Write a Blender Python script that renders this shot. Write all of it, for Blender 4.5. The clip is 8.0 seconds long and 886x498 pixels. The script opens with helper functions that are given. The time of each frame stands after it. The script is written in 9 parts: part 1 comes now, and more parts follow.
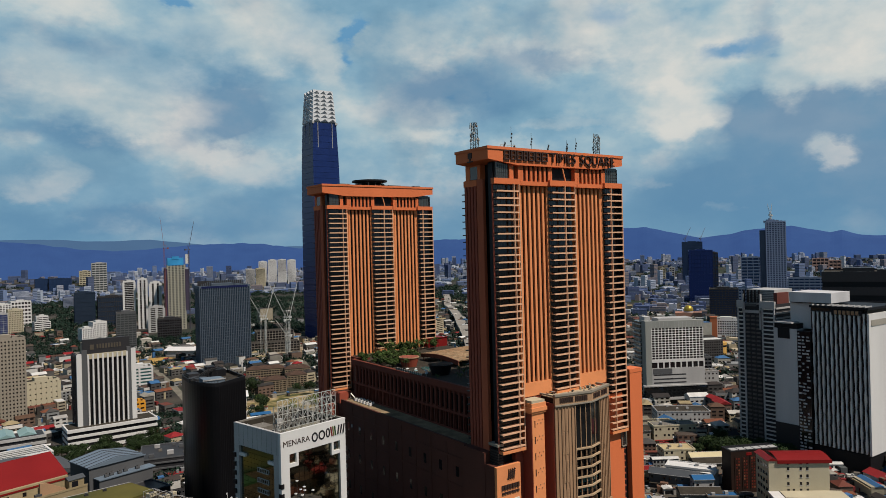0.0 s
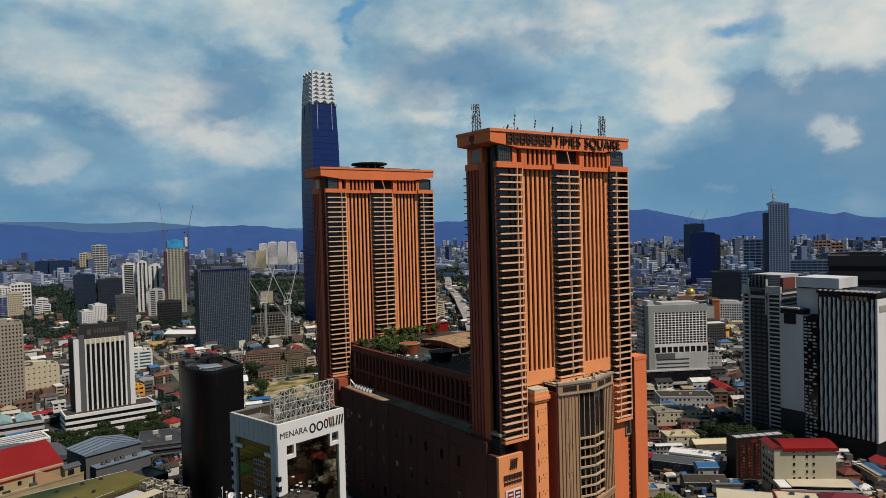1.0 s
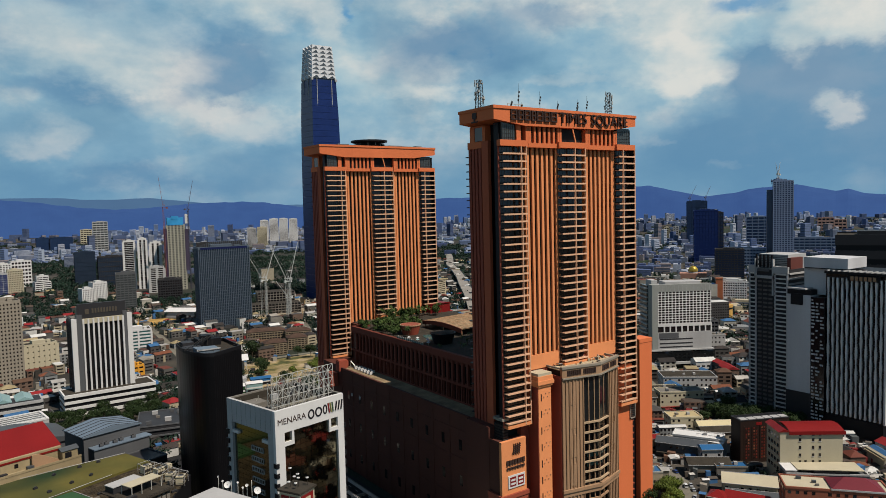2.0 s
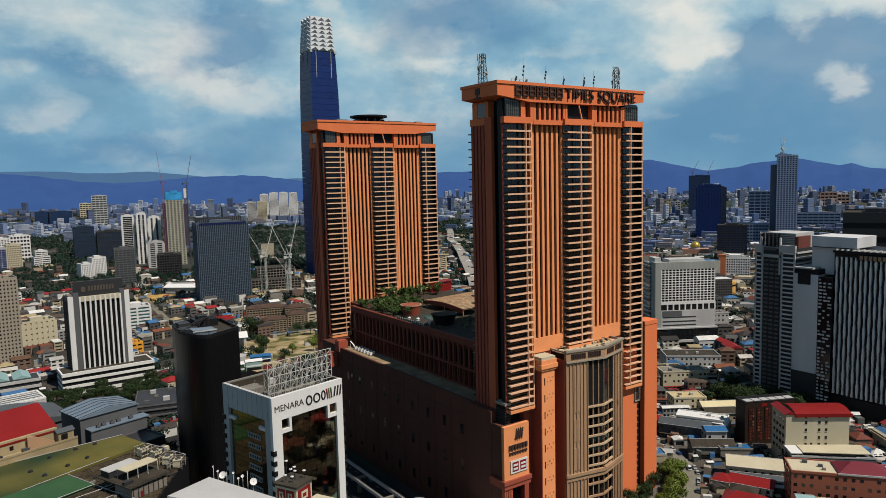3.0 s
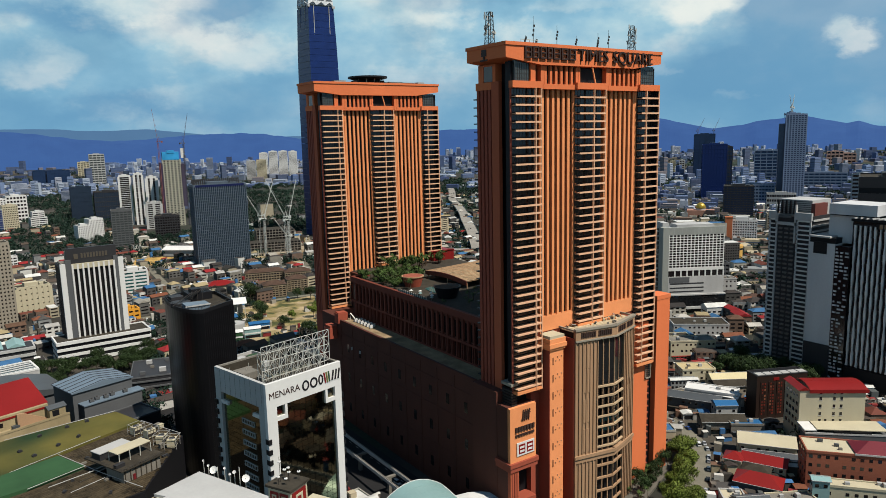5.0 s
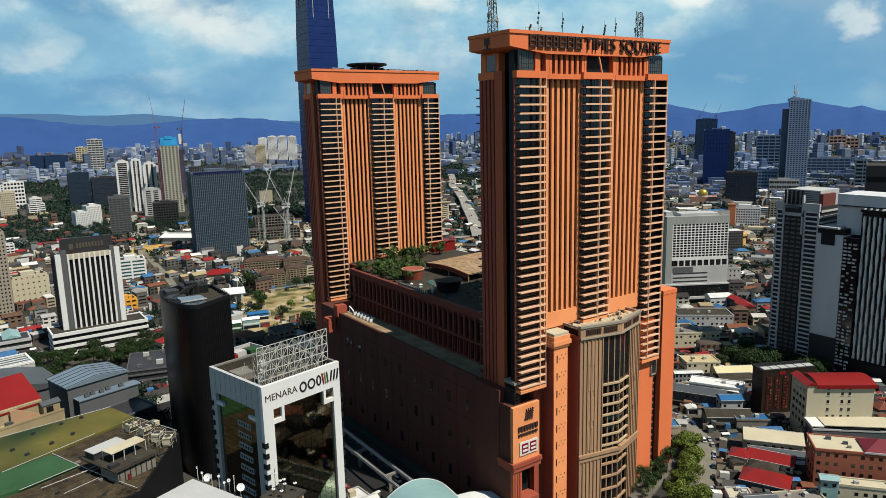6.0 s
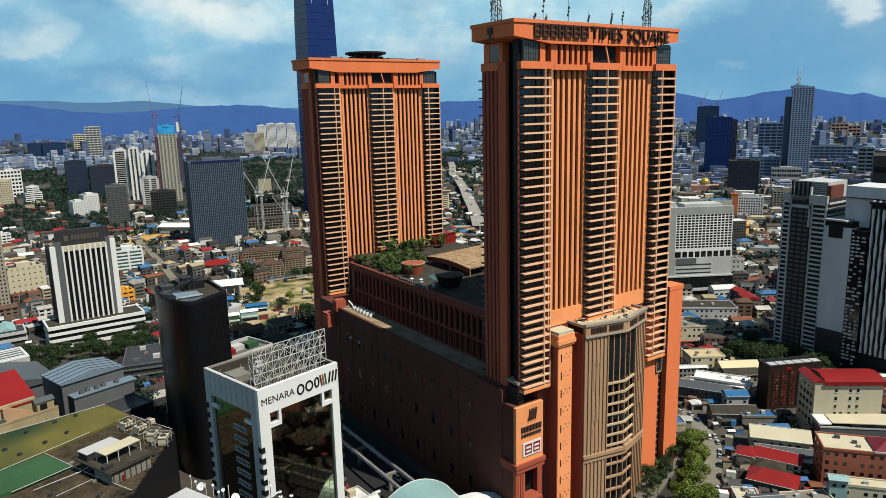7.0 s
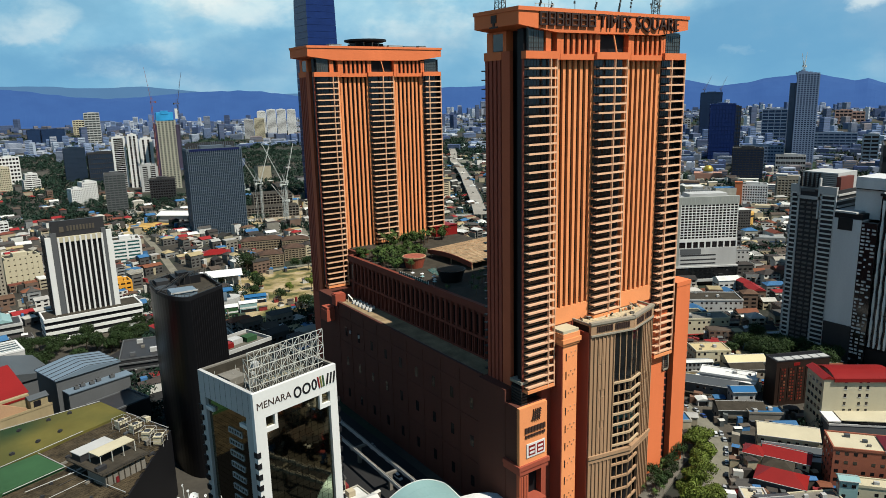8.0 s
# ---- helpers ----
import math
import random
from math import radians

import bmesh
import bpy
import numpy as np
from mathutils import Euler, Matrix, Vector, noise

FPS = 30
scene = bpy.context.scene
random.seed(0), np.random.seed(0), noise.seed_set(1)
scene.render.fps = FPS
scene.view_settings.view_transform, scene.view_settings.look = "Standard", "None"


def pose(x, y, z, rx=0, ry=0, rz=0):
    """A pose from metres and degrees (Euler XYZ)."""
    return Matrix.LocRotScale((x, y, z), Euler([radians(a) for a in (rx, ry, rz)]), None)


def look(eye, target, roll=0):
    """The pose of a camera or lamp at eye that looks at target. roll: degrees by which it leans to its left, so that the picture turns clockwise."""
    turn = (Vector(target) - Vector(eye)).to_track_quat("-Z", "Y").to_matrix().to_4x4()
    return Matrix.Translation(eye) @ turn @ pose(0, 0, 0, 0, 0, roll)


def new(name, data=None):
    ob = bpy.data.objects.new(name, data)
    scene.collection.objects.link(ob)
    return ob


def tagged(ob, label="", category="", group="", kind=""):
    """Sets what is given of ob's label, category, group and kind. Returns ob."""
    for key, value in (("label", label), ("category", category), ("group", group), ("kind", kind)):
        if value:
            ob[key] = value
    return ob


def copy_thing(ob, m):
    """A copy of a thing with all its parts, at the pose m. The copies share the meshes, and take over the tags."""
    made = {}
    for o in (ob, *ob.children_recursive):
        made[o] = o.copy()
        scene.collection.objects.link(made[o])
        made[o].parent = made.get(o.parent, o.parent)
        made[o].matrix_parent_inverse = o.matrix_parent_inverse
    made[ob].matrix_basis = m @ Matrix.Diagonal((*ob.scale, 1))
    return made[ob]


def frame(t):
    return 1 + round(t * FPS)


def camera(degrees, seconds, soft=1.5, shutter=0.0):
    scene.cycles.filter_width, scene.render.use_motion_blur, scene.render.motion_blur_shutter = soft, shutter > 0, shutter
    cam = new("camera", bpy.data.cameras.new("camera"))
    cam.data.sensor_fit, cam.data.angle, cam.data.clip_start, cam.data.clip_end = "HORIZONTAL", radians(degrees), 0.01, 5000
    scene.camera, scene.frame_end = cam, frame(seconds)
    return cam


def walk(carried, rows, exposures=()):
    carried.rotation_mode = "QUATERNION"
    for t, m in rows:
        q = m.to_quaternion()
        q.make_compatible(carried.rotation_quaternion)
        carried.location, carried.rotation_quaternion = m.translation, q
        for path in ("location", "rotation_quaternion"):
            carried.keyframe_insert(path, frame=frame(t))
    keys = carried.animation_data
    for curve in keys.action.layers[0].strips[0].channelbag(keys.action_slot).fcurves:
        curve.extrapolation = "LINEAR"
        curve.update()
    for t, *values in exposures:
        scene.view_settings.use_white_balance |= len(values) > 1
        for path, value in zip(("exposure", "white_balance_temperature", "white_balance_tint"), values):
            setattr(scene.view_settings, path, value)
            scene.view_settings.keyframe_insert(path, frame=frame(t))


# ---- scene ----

cam = camera(64.9, 8.0, soft=0.45)
EXPOSURE = [(0.0, 0.11, 6950, 17), (4.0, 0.36, 6800, 13), (8.0, 0.68, 6650, 8)]
PATH = [
    (0, (0.96, -0.261, 157.617), (2.105, 1.379, 157.616), -1.5),
    (0.5, (3.492, 3.209, 158.403), (4.635, 4.85, 158.382), -1.5),
    (1, (5.905, 6.835, 159.303), (7.046, 8.476, 159.25), -1.5),
    (1.5, (8.273, 10.255, 160.14), (9.411, 11.897, 160.054), -1.5),
    (3, (15.704, 21.675, 163.627), (16.833, 23.315, 163.431), -1.4),
    (3.5, (18.099, 25.451, 164.767), (19.224, 27.088, 164.533), -1.4),
    (4, (20.446, 29.373, 165.923), (21.567, 31.008, 165.653), -1.4),
    (4.5, (22.669, 33.077, 167.001), (23.787, 34.71, 166.707), -1.4),
    (6, (29.506, 44.162, 171.284), (30.616, 45.787, 170.925), -1.4),
    (6.5, (31.702, 48.032, 172.324), (32.81, 49.654, 171.946), -1.4),
    (7, (33.736, 51.472, 173.396), (34.842, 53.091, 173.001), -1.4),
    (7.5, (36.155, 55.157, 174.585), (37.256, 56.774, 174.169), -1.4),
    (8, (38.665, 58.895, 175.54), (39.763, 60.509, 175.106), -1.4),
]
walk(cam, [(t, look(eye, target, roll)) for t, eye, target, roll in PATH], exposures=EXPOSURE)

# ---- light ----
SUN = Vector((0.2, -0.6, 1.0)).normalized()          # towards the sun
sun_data = bpy.data.lights.new("sun", "SUN")
sun_data.energy, sun_data.angle, sun_data.color = 5.0, radians(0.6), (1.0, 0.96, 0.87)
sun = new("sun", sun_data)
sun.matrix_world = look(SUN * 100, (0, 0, 0))

world = bpy.data.worlds.new("sky")
scene.world = world
world.use_nodes = True
wt = world.node_tree
wt.nodes.clear()


def wnode(kind):
    return wt.nodes.new(kind)


def wmath(op, a, b=None, clamp=False):
    n = wnode("ShaderNodeMath")
    n.operation, n.use_clamp = op, clamp
    for i, v in enumerate((a, b)):
        if v is None:
            continue
        if isinstance(v, (int, float)):
            n.inputs[i].default_value = v
        else:
            wt.links.new(v, n.inputs[i])
    return n.outputs[0]


def wramp(fac, stops):
    n = wnode("ShaderNodeValToRGB")
    while len(n.color_ramp.elements) < len(stops):
        n.color_ramp.elements.new(0.5)
    for e, (pos, col) in zip(n.color_ramp.elements, stops):
        e.position, e.color = pos, (*col, 1) if len(col) == 3 else col
    wt.links.new(fac, n.inputs[0])
    return n.outputs[0]


def wnoise(vec, scale, detail, rough):
    n = wnode("ShaderNodeTexNoise")
    n.inputs["Scale"].default_value, n.inputs["Detail"].default_value, n.inputs["Roughness"].default_value = scale, detail, rough
    wt.links.new(vec, n.inputs["Vector"])
    return n.outputs["Fac"]


def wmix(fac, a, b):
    n = wnode("ShaderNodeMix")
    n.data_type = "RGBA"
    for sock, v in ((n.inputs[0], fac), (n.inputs[6], a), (n.inputs[7], b)):
        if isinstance(v, tuple):
            sock.default_value = (*v, 1)
        elif isinstance(v, (int, float)):
            sock.default_value = v
        else:
            wt.links.new(v, sock)
    return n.outputs[2]


sky = wnode("ShaderNodeTexSky")
sky.sky_type, sky.sun_disc, sky.sun_elevation, sky.sun_rotation = "NISHITA", False, math.asin(SUN.z), math.atan2(SUN.x, SUN.y)
coord = wnode("ShaderNodeTexCoord").outputs["Generated"]
sep = wnode("ShaderNodeSeparateXYZ")
wt.links.new(coord, sep.inputs[0])
up = sep.outputs[2]
# heaped clouds with soft grey undersides
squash = wnode("ShaderNodeMapping")
squash.inputs["Scale"].default_value = (1.0, 1.0, 1.7)
wt.links.new(coord, squash.inputs[0])


def shifted(x, y, z):
    n = wnode("ShaderNodeVectorMath")
    n.operation = "ADD"
    wt.links.new(squash.outputs[0], n.inputs[0])
    n.inputs[1].default_value = (x, y, z)
    return n.outputs[0]


mass_n = wnoise(shifted(3.1, 0.4, 5.0), 4.2, 7, 0.54)
puff = wnoise(shifted(0.7, 7.3, 1.0), 6.5, 9, 0.56)
grey = wnoise(shifted(3.66, 5.57, 3.0), 4.6, 8, 0.50)
hole = wnoise(shifted(9.2, 2.1, 7.0), 5.0, 7, 0.55)
# clouds thin out overhead, unseen, so that a darker sky deepens the shade
thin = wramp(up, [(0.35, (1, 1, 1)), (0.55, (0.06, 0.06, 0.06))])
body = wmath("ADD", wmath("MULTIPLY", mass_n, 0.62), wmath("MULTIPLY", puff, 0.38))
cloud = wramp(body, [(0.36, (0.14, 0.34, 0.50)), (0.46, (0.23, 0.45, 0.60)), (0.53, (0.37, 0.57, 0.66)), (0.62, (0.58, 0.70, 0.72))])
heap = wramp(wmath("ADD", wmath("MULTIPLY", puff, 0.6), wmath("MULTIPLY", mass_n, 0.4)), [(0.51, (0, 0, 0)), (0.57, (1, 1, 1))])
heaped = wmix(wmath("MULTIPLY", heap, 0.30), cloud, (0.80, 0.82, 0.76))
shade = wramp(grey, [(0.52, (0, 0, 0)), (0.60, (1, 1, 1))])
veiled = wmix(wmath("MULTIPLY", shade, 0.30), heaped, (0.12, 0.27, 0.41))
# larger clouds placed to fit the camera's view: bearing, height, half widths in degrees, weight
DARK_CLOUDS = [(17.9, 11.2, 4.0, 2.6, 1.00), (15.8, 9.6, 2.5, 1.4, 0.60), (36.0, 12.8, 5.4, 1.9, 0.90), (64.6, 8.3, 5.0, 1.6, 1.00), (59.8, 9.2, 2.9, 1.2, 0.60), (6.8, 8.7, 3.8, 0.9, 0.70), (63.4, 3.8, 8.4, 2.8, 0.95), (55.7, 4.3, 5.0, 1.9, 0.50), (45.2, 14.3, 2.9, 0.8, 0.60), (5.9, 15.8, 3.8, 1.2, 0.50), (22.1, 4.4, 6.3, 0.8, 0.50), (11.6, 2.5, 10.9, 0.9, 0.80), (43.5, 17.6, 1.3, 1.4, 0.40), (60.0, 15.0, 1.0, 2.8, 0.50), (9.9, 15.0, 2.5, 0.7, 0.40)]
LIT_CLOUDS = [(10.3, 12.5, 5.0, 2.8, 0.70), (4.8, 13.0, 2.9, 1.9, 0.50), (22.4, 17.1, 3.3, 2.3, 0.95), (32.0, 16.8, 3.2, 1.8, 0.70), (18.5, 16.2, 2.4, 1.6, 0.50), (26.1, 14.6, 1.2, 2.3, 0.90), (16.6, 7.7, 2.9, 0.7, 0.90), (6.4, 5.7, 1.7, 0.9, 1.00), (11.4, 10.1, 3.3, 1.4, 0.60), (21.2, 5.8, 2.5, 0.7, 0.50), (31.7, 9.1, 4.6, 0.7, 0.80), (50.2, 16.2, 5.0, 2.1, 0.80), (53.5, 13.0, 3.3, 2.1, 0.75), (58.4, 16.4, 1.5, 1.2, 0.60), (61.6, 12.0, 1.3, 1.8, 1.10), (65.0, 13.5, 2.1, 1.2, 1.10), (66.4, 12.1, 1.3, 1.9, 0.70), (64.5, 6.4, 1.2, 0.7, 1.10), (54.4, 9.4, 1.7, 0.7, 0.80), (46.0, 9.9, 4.2, 0.6, 0.60), (38.0, 18.3, 3.3, 1.4, 0.50), (13.9, 17.4, 3.3, 1.6, 0.50), (50.7, 5.4, 2.5, 0.6, 0.50), (56.1, 2.4, 1.7, 0.5, 0.50), (3.9, 4.6, 1.9, 0.6, 0.70)]
BLUE_GAPS = [(28.0, 17.4, 0.4, 0.8, 1.30), (28.1, 15.5, 0.3, 0.4, 1.00), (14.4, 18.9, 0.8, 0.3, 1.30), (58.2, 14.2, 1.8, 0.7, 1.00), (48.7, 17.8, 1.3, 1.2, 0.60)]
fray_x, fray_y = wnoise(shifted(1.3, 2.2, 8.0), 9.0, 8, 0.6), wnoise(shifted(5.1, 0.9, 2.0), 9.0, 8, 0.6)
bearing = wmath("ADD", wmath("MULTIPLY", wmath("ARCTAN2", sep.outputs[0], sep.outputs[1]), 57.2958), wmath("MULTIPLY", wmath("SUBTRACT", fray_x, 0.5), 7.0))
height = wmath("ADD", wmath("MULTIPLY", wmath("ARCSINE", up), 57.2958), wmath("MULTIPLY", wmath("SUBTRACT", fray_y, 0.5), 6.0))


def cloud_field(rows_):
    total = None
    for az, el, wa, we, weight in rows_:
        u = wmath("DIVIDE", wmath("SUBTRACT", bearing, az), wa)
        v = wmath("DIVIDE", wmath("SUBTRACT", height, el), we)
        r2 = wmath("ADD", wmath("MULTIPLY", u, u), wmath("MULTIPLY", v, v))
        bump_ = wmath("MULTIPLY", wmath("POWER", 2.718, wmath("MULTIPLY", r2, -0.6)), weight)
        total = bump_ if total is None else wmath("ADD", total, bump_)
    return total


dim = wramp(cloud_field(DARK_CLOUDS), [(0.18, (0, 0, 0)), (0.8, (1, 1, 1))])
lit = wramp(wmath("ADD", cloud_field(LIT_CLOUDS), wmath("MULTIPLY", wmath("SUBTRACT", puff, 0.5), 1.1)), [(0.26, (0, 0, 0)), (0.85, (1, 1, 1))])
clear_gap = wramp(cloud_field(BLUE_GAPS), [(0.15, (0, 0, 0)), (0.95, (1, 1, 1))])
dimmed = wmix(wmath("MULTIPLY", dim, 0.80), veiled, (0.105, 0.270, 0.450))
lit_tone = wramp(wmath("ADD", wmath("MULTIPLY", fray_y, 0.55), wmath("MULTIPLY", puff, 0.45)), [(0.40, (0.38, 0.55, 0.63)), (0.50, (0.55, 0.67, 0.69)), (0.60, (0.76, 0.80, 0.76))])
under = wmix(wmath("MULTIPLY", lit, 0.70), dimmed, lit_tone)
bright = wnode("ShaderNodeVectorMath")
bright.operation = "SCALE"
wt.links.new(sky.outputs[0], bright.inputs[0])
bright.inputs["Scale"].default_value = 0.05
deep = wramp(up, [(0.30, (0.06, 0.26, 0.50)), (0.75, (0.02, 0.09, 0.22))])
clear = wmix(0.85, bright.outputs[0], deep)
gap = wramp(hole, [(0.70, (1, 1, 1)), (0.76, (0, 0, 0))])
sky_cloud = wmix(wmath("MULTIPLY", gap, thin), clear, wmix(wmath("MULTIPLY", clear_gap, 0.85), under, (0.10, 0.33, 0.58)))
low = wramp(up, [(0.0, (1, 1, 1)), (0.15, (0, 0, 0))])
air = wmix(wmath("MULTIPLY", low, 0.75), sky_cloud, (0.115, 0.30, 0.49))
back = wnode("ShaderNodeBackground")
back.inputs["Strength"].default_value = 0.82
wt.links.new(air, back.inputs["Color"])
out = wnode("ShaderNodeOutputWorld")
wt.links.new(back.outputs[0], out.inputs["Surface"])

# ---- materials ----
ALBEDO_SCALE = 0.69                                             # every base colour is scaled down, so that shaded faces render darker
def material(name, colour, rough=0.7, metal=0.0, grain=0.12, size=1.0, stain=0.15, stain_size=0.06, bump=0.0, vary=0.0, island=0.0, streak=False, spec=0.15):
    """A surface with fine grain and broad stains; vary and island shift the tone from object to object and from piece to piece."""
    m = bpy.data.materials.new(name)
    m.use_nodes = True
    t = m.node_tree
    bsdf = t.nodes["Principled BSDF"]
    bsdf.inputs["Roughness"].default_value, bsdf.inputs["Metallic"].default_value, bsdf.inputs["Specular IOR Level"].default_value = rough, metal, spec
    co = t.nodes.new("ShaderNodeTexCoord").outputs["Object"]
    if streak:
        mp = t.nodes.new("ShaderNodeMapping")
        mp.inputs["Scale"].default_value = (1, 1, 0.12)
        t.links.new(co, mp.inputs[0])
        co2 = mp.outputs[0]
    else:
        co2 = co

    def tex(vec, scale, detail):
        n = t.nodes.new("ShaderNodeTexNoise")
        n.inputs["Scale"].default_value, n.inputs["Detail"].default_value = scale, detail
        t.links.new(vec, n.inputs["Vector"])
        return n.outputs["Fac"]

    def mth(op, a, b):
        n = t.nodes.new("ShaderNodeMath")
        n.operation = op
        for i, v in enumerate((a, b)):
            if isinstance(v, (int, float)):
                n.inputs[i].default_value = v
            else:
                t.links.new(v, n.inputs[i])
        return n.outputs[0]

    g, s = tex(co, 1.0 / size, 5), tex(co2, stain_size, 6)
    tone = mth("ADD", mth("MULTIPLY", mth("SUBTRACT", g, 0.5), grain * 2), mth("MULTIPLY", mth("SUBTRACT", s, 0.5), stain * 3))
    if vary:
        info = t.nodes.new("ShaderNodeObjectInfo").outputs["Random"]
        tone = mth("ADD", tone, mth("MULTIPLY", mth("SUBTRACT", info, 0.5), vary * 2))
    if island:
        geo = t.nodes.new("ShaderNodeNewGeometry").outputs["Random Per Island"]
        tone = mth("ADD", tone, mth("MULTIPLY", mth("SUBTRACT", geo, 0.5), island * 2))
    hsv = t.nodes.new("ShaderNodeHueSaturation")
    hsv.inputs["Color"].default_value = (*(c * ALBEDO_SCALE for c in colour), 1)
    t.links.new(mth("ADD", tone, 1.0), hsv.inputs["Value"])
    t.links.new(hsv.outputs[0], bsdf.inputs["Base Color"])
    if bump:
        b = t.nodes.new("ShaderNodeBump")
        b.inputs["Strength"].default_value, b.inputs["Distance"].default_value = bump, 0.1
        t.links.new(g, b.inputs["Height"])
        t.links.new(b.outputs[0], bsdf.inputs["Normal"])
    return m


def mixed(name, stops, rough=0.75, source="island", grain=0.15, size=3.0, metal=0.0):
    """A surface whose colour is picked piece by piece (or object by object) from a few paints."""
    m = material(name, (0.5, 0.5, 0.5), rough, metal, grain, size, 0.2, 0.15)
    t = m.node_tree
    hsv = next(n for n in t.nodes if n.type == "HUE_SAT")
    src = t.nodes.new("ShaderNodeNewGeometry").outputs["Random Per Island"] if source == "island" else t.nodes.new("ShaderNodeObjectInfo").outputs["Random"]
    r = t.nodes.new("ShaderNodeValToRGB")
    r.color_ramp.interpolation = "CONSTANT"
    while len(r.color_ramp.elements) < len(stops):
        r.color_ramp.elements.new(0.5)
    for i, (e, col) in enumerate(zip(r.color_ramp.elements, stops)):
        e.position, e.color = i / len(stops), (*(c * ALBEDO_SCALE for c in col), 1)
    t.links.new(src, r.inputs[0])
    t.links.new(r.outputs[0], hsv.inputs["Color"])
    return m


def glass(name, colour, rough=0.08, vary=0.5, spec=0.5):
    """Dark facade glass: the panes differ a little, and mirror the sky."""
    m = material(name, colour, rough, 0.0, 0.1, 2.0, 0.2, 0.1, island=vary)
    m.node_tree.nodes["Principled BSDF"].inputs["Specular IOR Level"].default_value = spec
    return m


terracotta = material("terracotta_paint", (0.76, 0.195, 0.072), 0.75, grain=0.08, size=0.6, stain=0.12, stain_size=0.07, streak=True)
terracotta_light = material("pale_terracotta_paint", (0.84, 0.312, 0.125), 0.75, grain=0.08, size=0.6, stain=0.14, stain_size=0.08, vary=0.05)
# darker terracottas: they also put the shade of the side faces into the colour
terracotta_deep_shaded = material("deep_shaded_terracotta_paint", (0.50, 0.118, 0.054), 0.75, grain=0.08, size=0.6, stain=0.12, stain_size=0.07, streak=True)
terracotta_red_shaded = material("red_and_shaded_terracotta_paint", (0.34, 0.078, 0.046), 0.75, grain=0.08, size=0.6, stain=0.1, stain_size=0.06, streak=True)
# darkened beyond the wall's own colour, for the shade on this side
podium_wall = material("shaded_podium_wall", (0.108, 0.037, 0.026), 0.7, grain=0.12, size=0.6, stain=0.2, stain_size=0.06, streak=True)
brown_stone = material("tan_stone_cladding", (0.40, 0.245, 0.142), 0.7, grain=0.12, size=0.5, stain=0.22, stain_size=0.12, streak=True)
sign_dark = material("dark_bronze_letters", (0.05, 0.03, 0.025), 0.5, grain=0.1)
dark_glass = glass("dark_window_glass", (0.012, 0.011, 0.012), 0.12, 0.7)
grey_glass = glass("grey_window_glass", (0.05, 0.06, 0.06), 0.1, 0.6)
teal_glass = glass("teal_window_glass", (0.03, 0.10, 0.10), 0.1, 0.6)
black_glass = glass("black_mirror_glass", (0.010, 0.011, 0.012), 0.05, 0.5, 0.6)
blue_glass = glass("blue_curtain_glass", (0.009, 0.026, 0.12), 0.3, 0.25, 0.2)
navy_glass = glass("navy_curtain_glass", (0.016, 0.034, 0.082), 0.2, 0.3, 0.4)
white_paint = material("white_paint", (0.68, 0.68, 0.66), 0.6, grain=0.05, stain=0.1, stain_size=0.08, streak=True)
offwhite_paint = material("weathered_and_shaded_white_paint", (0.43, 0.43, 0.42), 0.7, grain=0.08, stain=0.2, stain_size=0.06, streak=True)
grey_paint = material("grey_paint", (0.10, 0.105, 0.11), 0.7, grain=0.08, stain=0.15, streak=True)
dark_grey = material("dark_grey_cladding", (0.035, 0.035, 0.038), 0.5, grain=0.1, stain=0.15, streak=True)
charcoal = material("charcoal_cladding_and_shade", (0.012, 0.012, 0.014), 0.5, grain=0.1, stain=0.15)
cream_paint = material("cream_paint", (0.50, 0.45, 0.32), 0.75, grain=0.06, stain=0.12, stain_size=0.1, streak=True)
beige_paint = material("beige_paint", (0.30, 0.265, 0.21), 0.75, grain=0.08, stain=0.15, streak=True)
concrete = material("weathered_concrete", (0.19, 0.175, 0.15), 0.85, grain=0.2, size=0.8, stain=0.3, stain_size=0.12, bump=0.2)
dirty_roof = material("stained_flat_roof", (0.047, 0.040, 0.030), 0.9, grain=0.35, size=1.2, stain=0.4, stain_size=0.18)
asphalt = material("asphalt", (0.020, 0.020, 0.021), 0.85, grain=0.2, size=1.0, stain=0.3, stain_size=0.05)
road_paint = material("worn_road_paint", (0.6, 0.6, 0.56), 0.8, grain=0.3)
paving = material("concrete_paving", (0.13, 0.12, 0.10), 0.9, grain=0.2, size=1.5, stain=0.25)
red_metal = material("red_roof_sheet", (0.22, 0.013, 0.012), 0.45, grain=0.06, stain=0.15)
blue_metal = material("blue_roof_sheet", (0.022, 0.12, 0.28), 0.45, grain=0.06, stain=0.15)
grey_metal = material("galvanised_roof_sheet", (0.09, 0.10, 0.108), 0.45, 0.2, grain=0.08, stain=0.2)
pale_blue_metal = material("pale_blue_roof_sheet", (0.165, 0.22, 0.275), 0.45, 0.15, grain=0.06, stain=0.12)
teal_metal = material("teal_roof_sheet", (0.26, 0.42, 0.42), 0.35, 0.1, grain=0.05, stain=0.12)
steel = material("painted_steel", (0.62, 0.61, 0.55), 0.5, 0.2, grain=0.08)
dark_steel = material("dark_steel", (0.06, 0.055, 0.05), 0.5, 0.4, grain=0.1)
green_membrane = material("green_roof_membrane", (0.03, 0.085, 0.035), 0.85, grain=0.1, size=3, stain=0.3, stain_size=0.05)
yellow_membrane = material("faded_yellow_green_roof_membrane", (0.19, 0.19, 0.05), 0.85, grain=0.1, size=3, stain=0.35, stain_size=0.05)
bark = material("bark", (0.12, 0.085, 0.055), 0.9, grain=0.3)
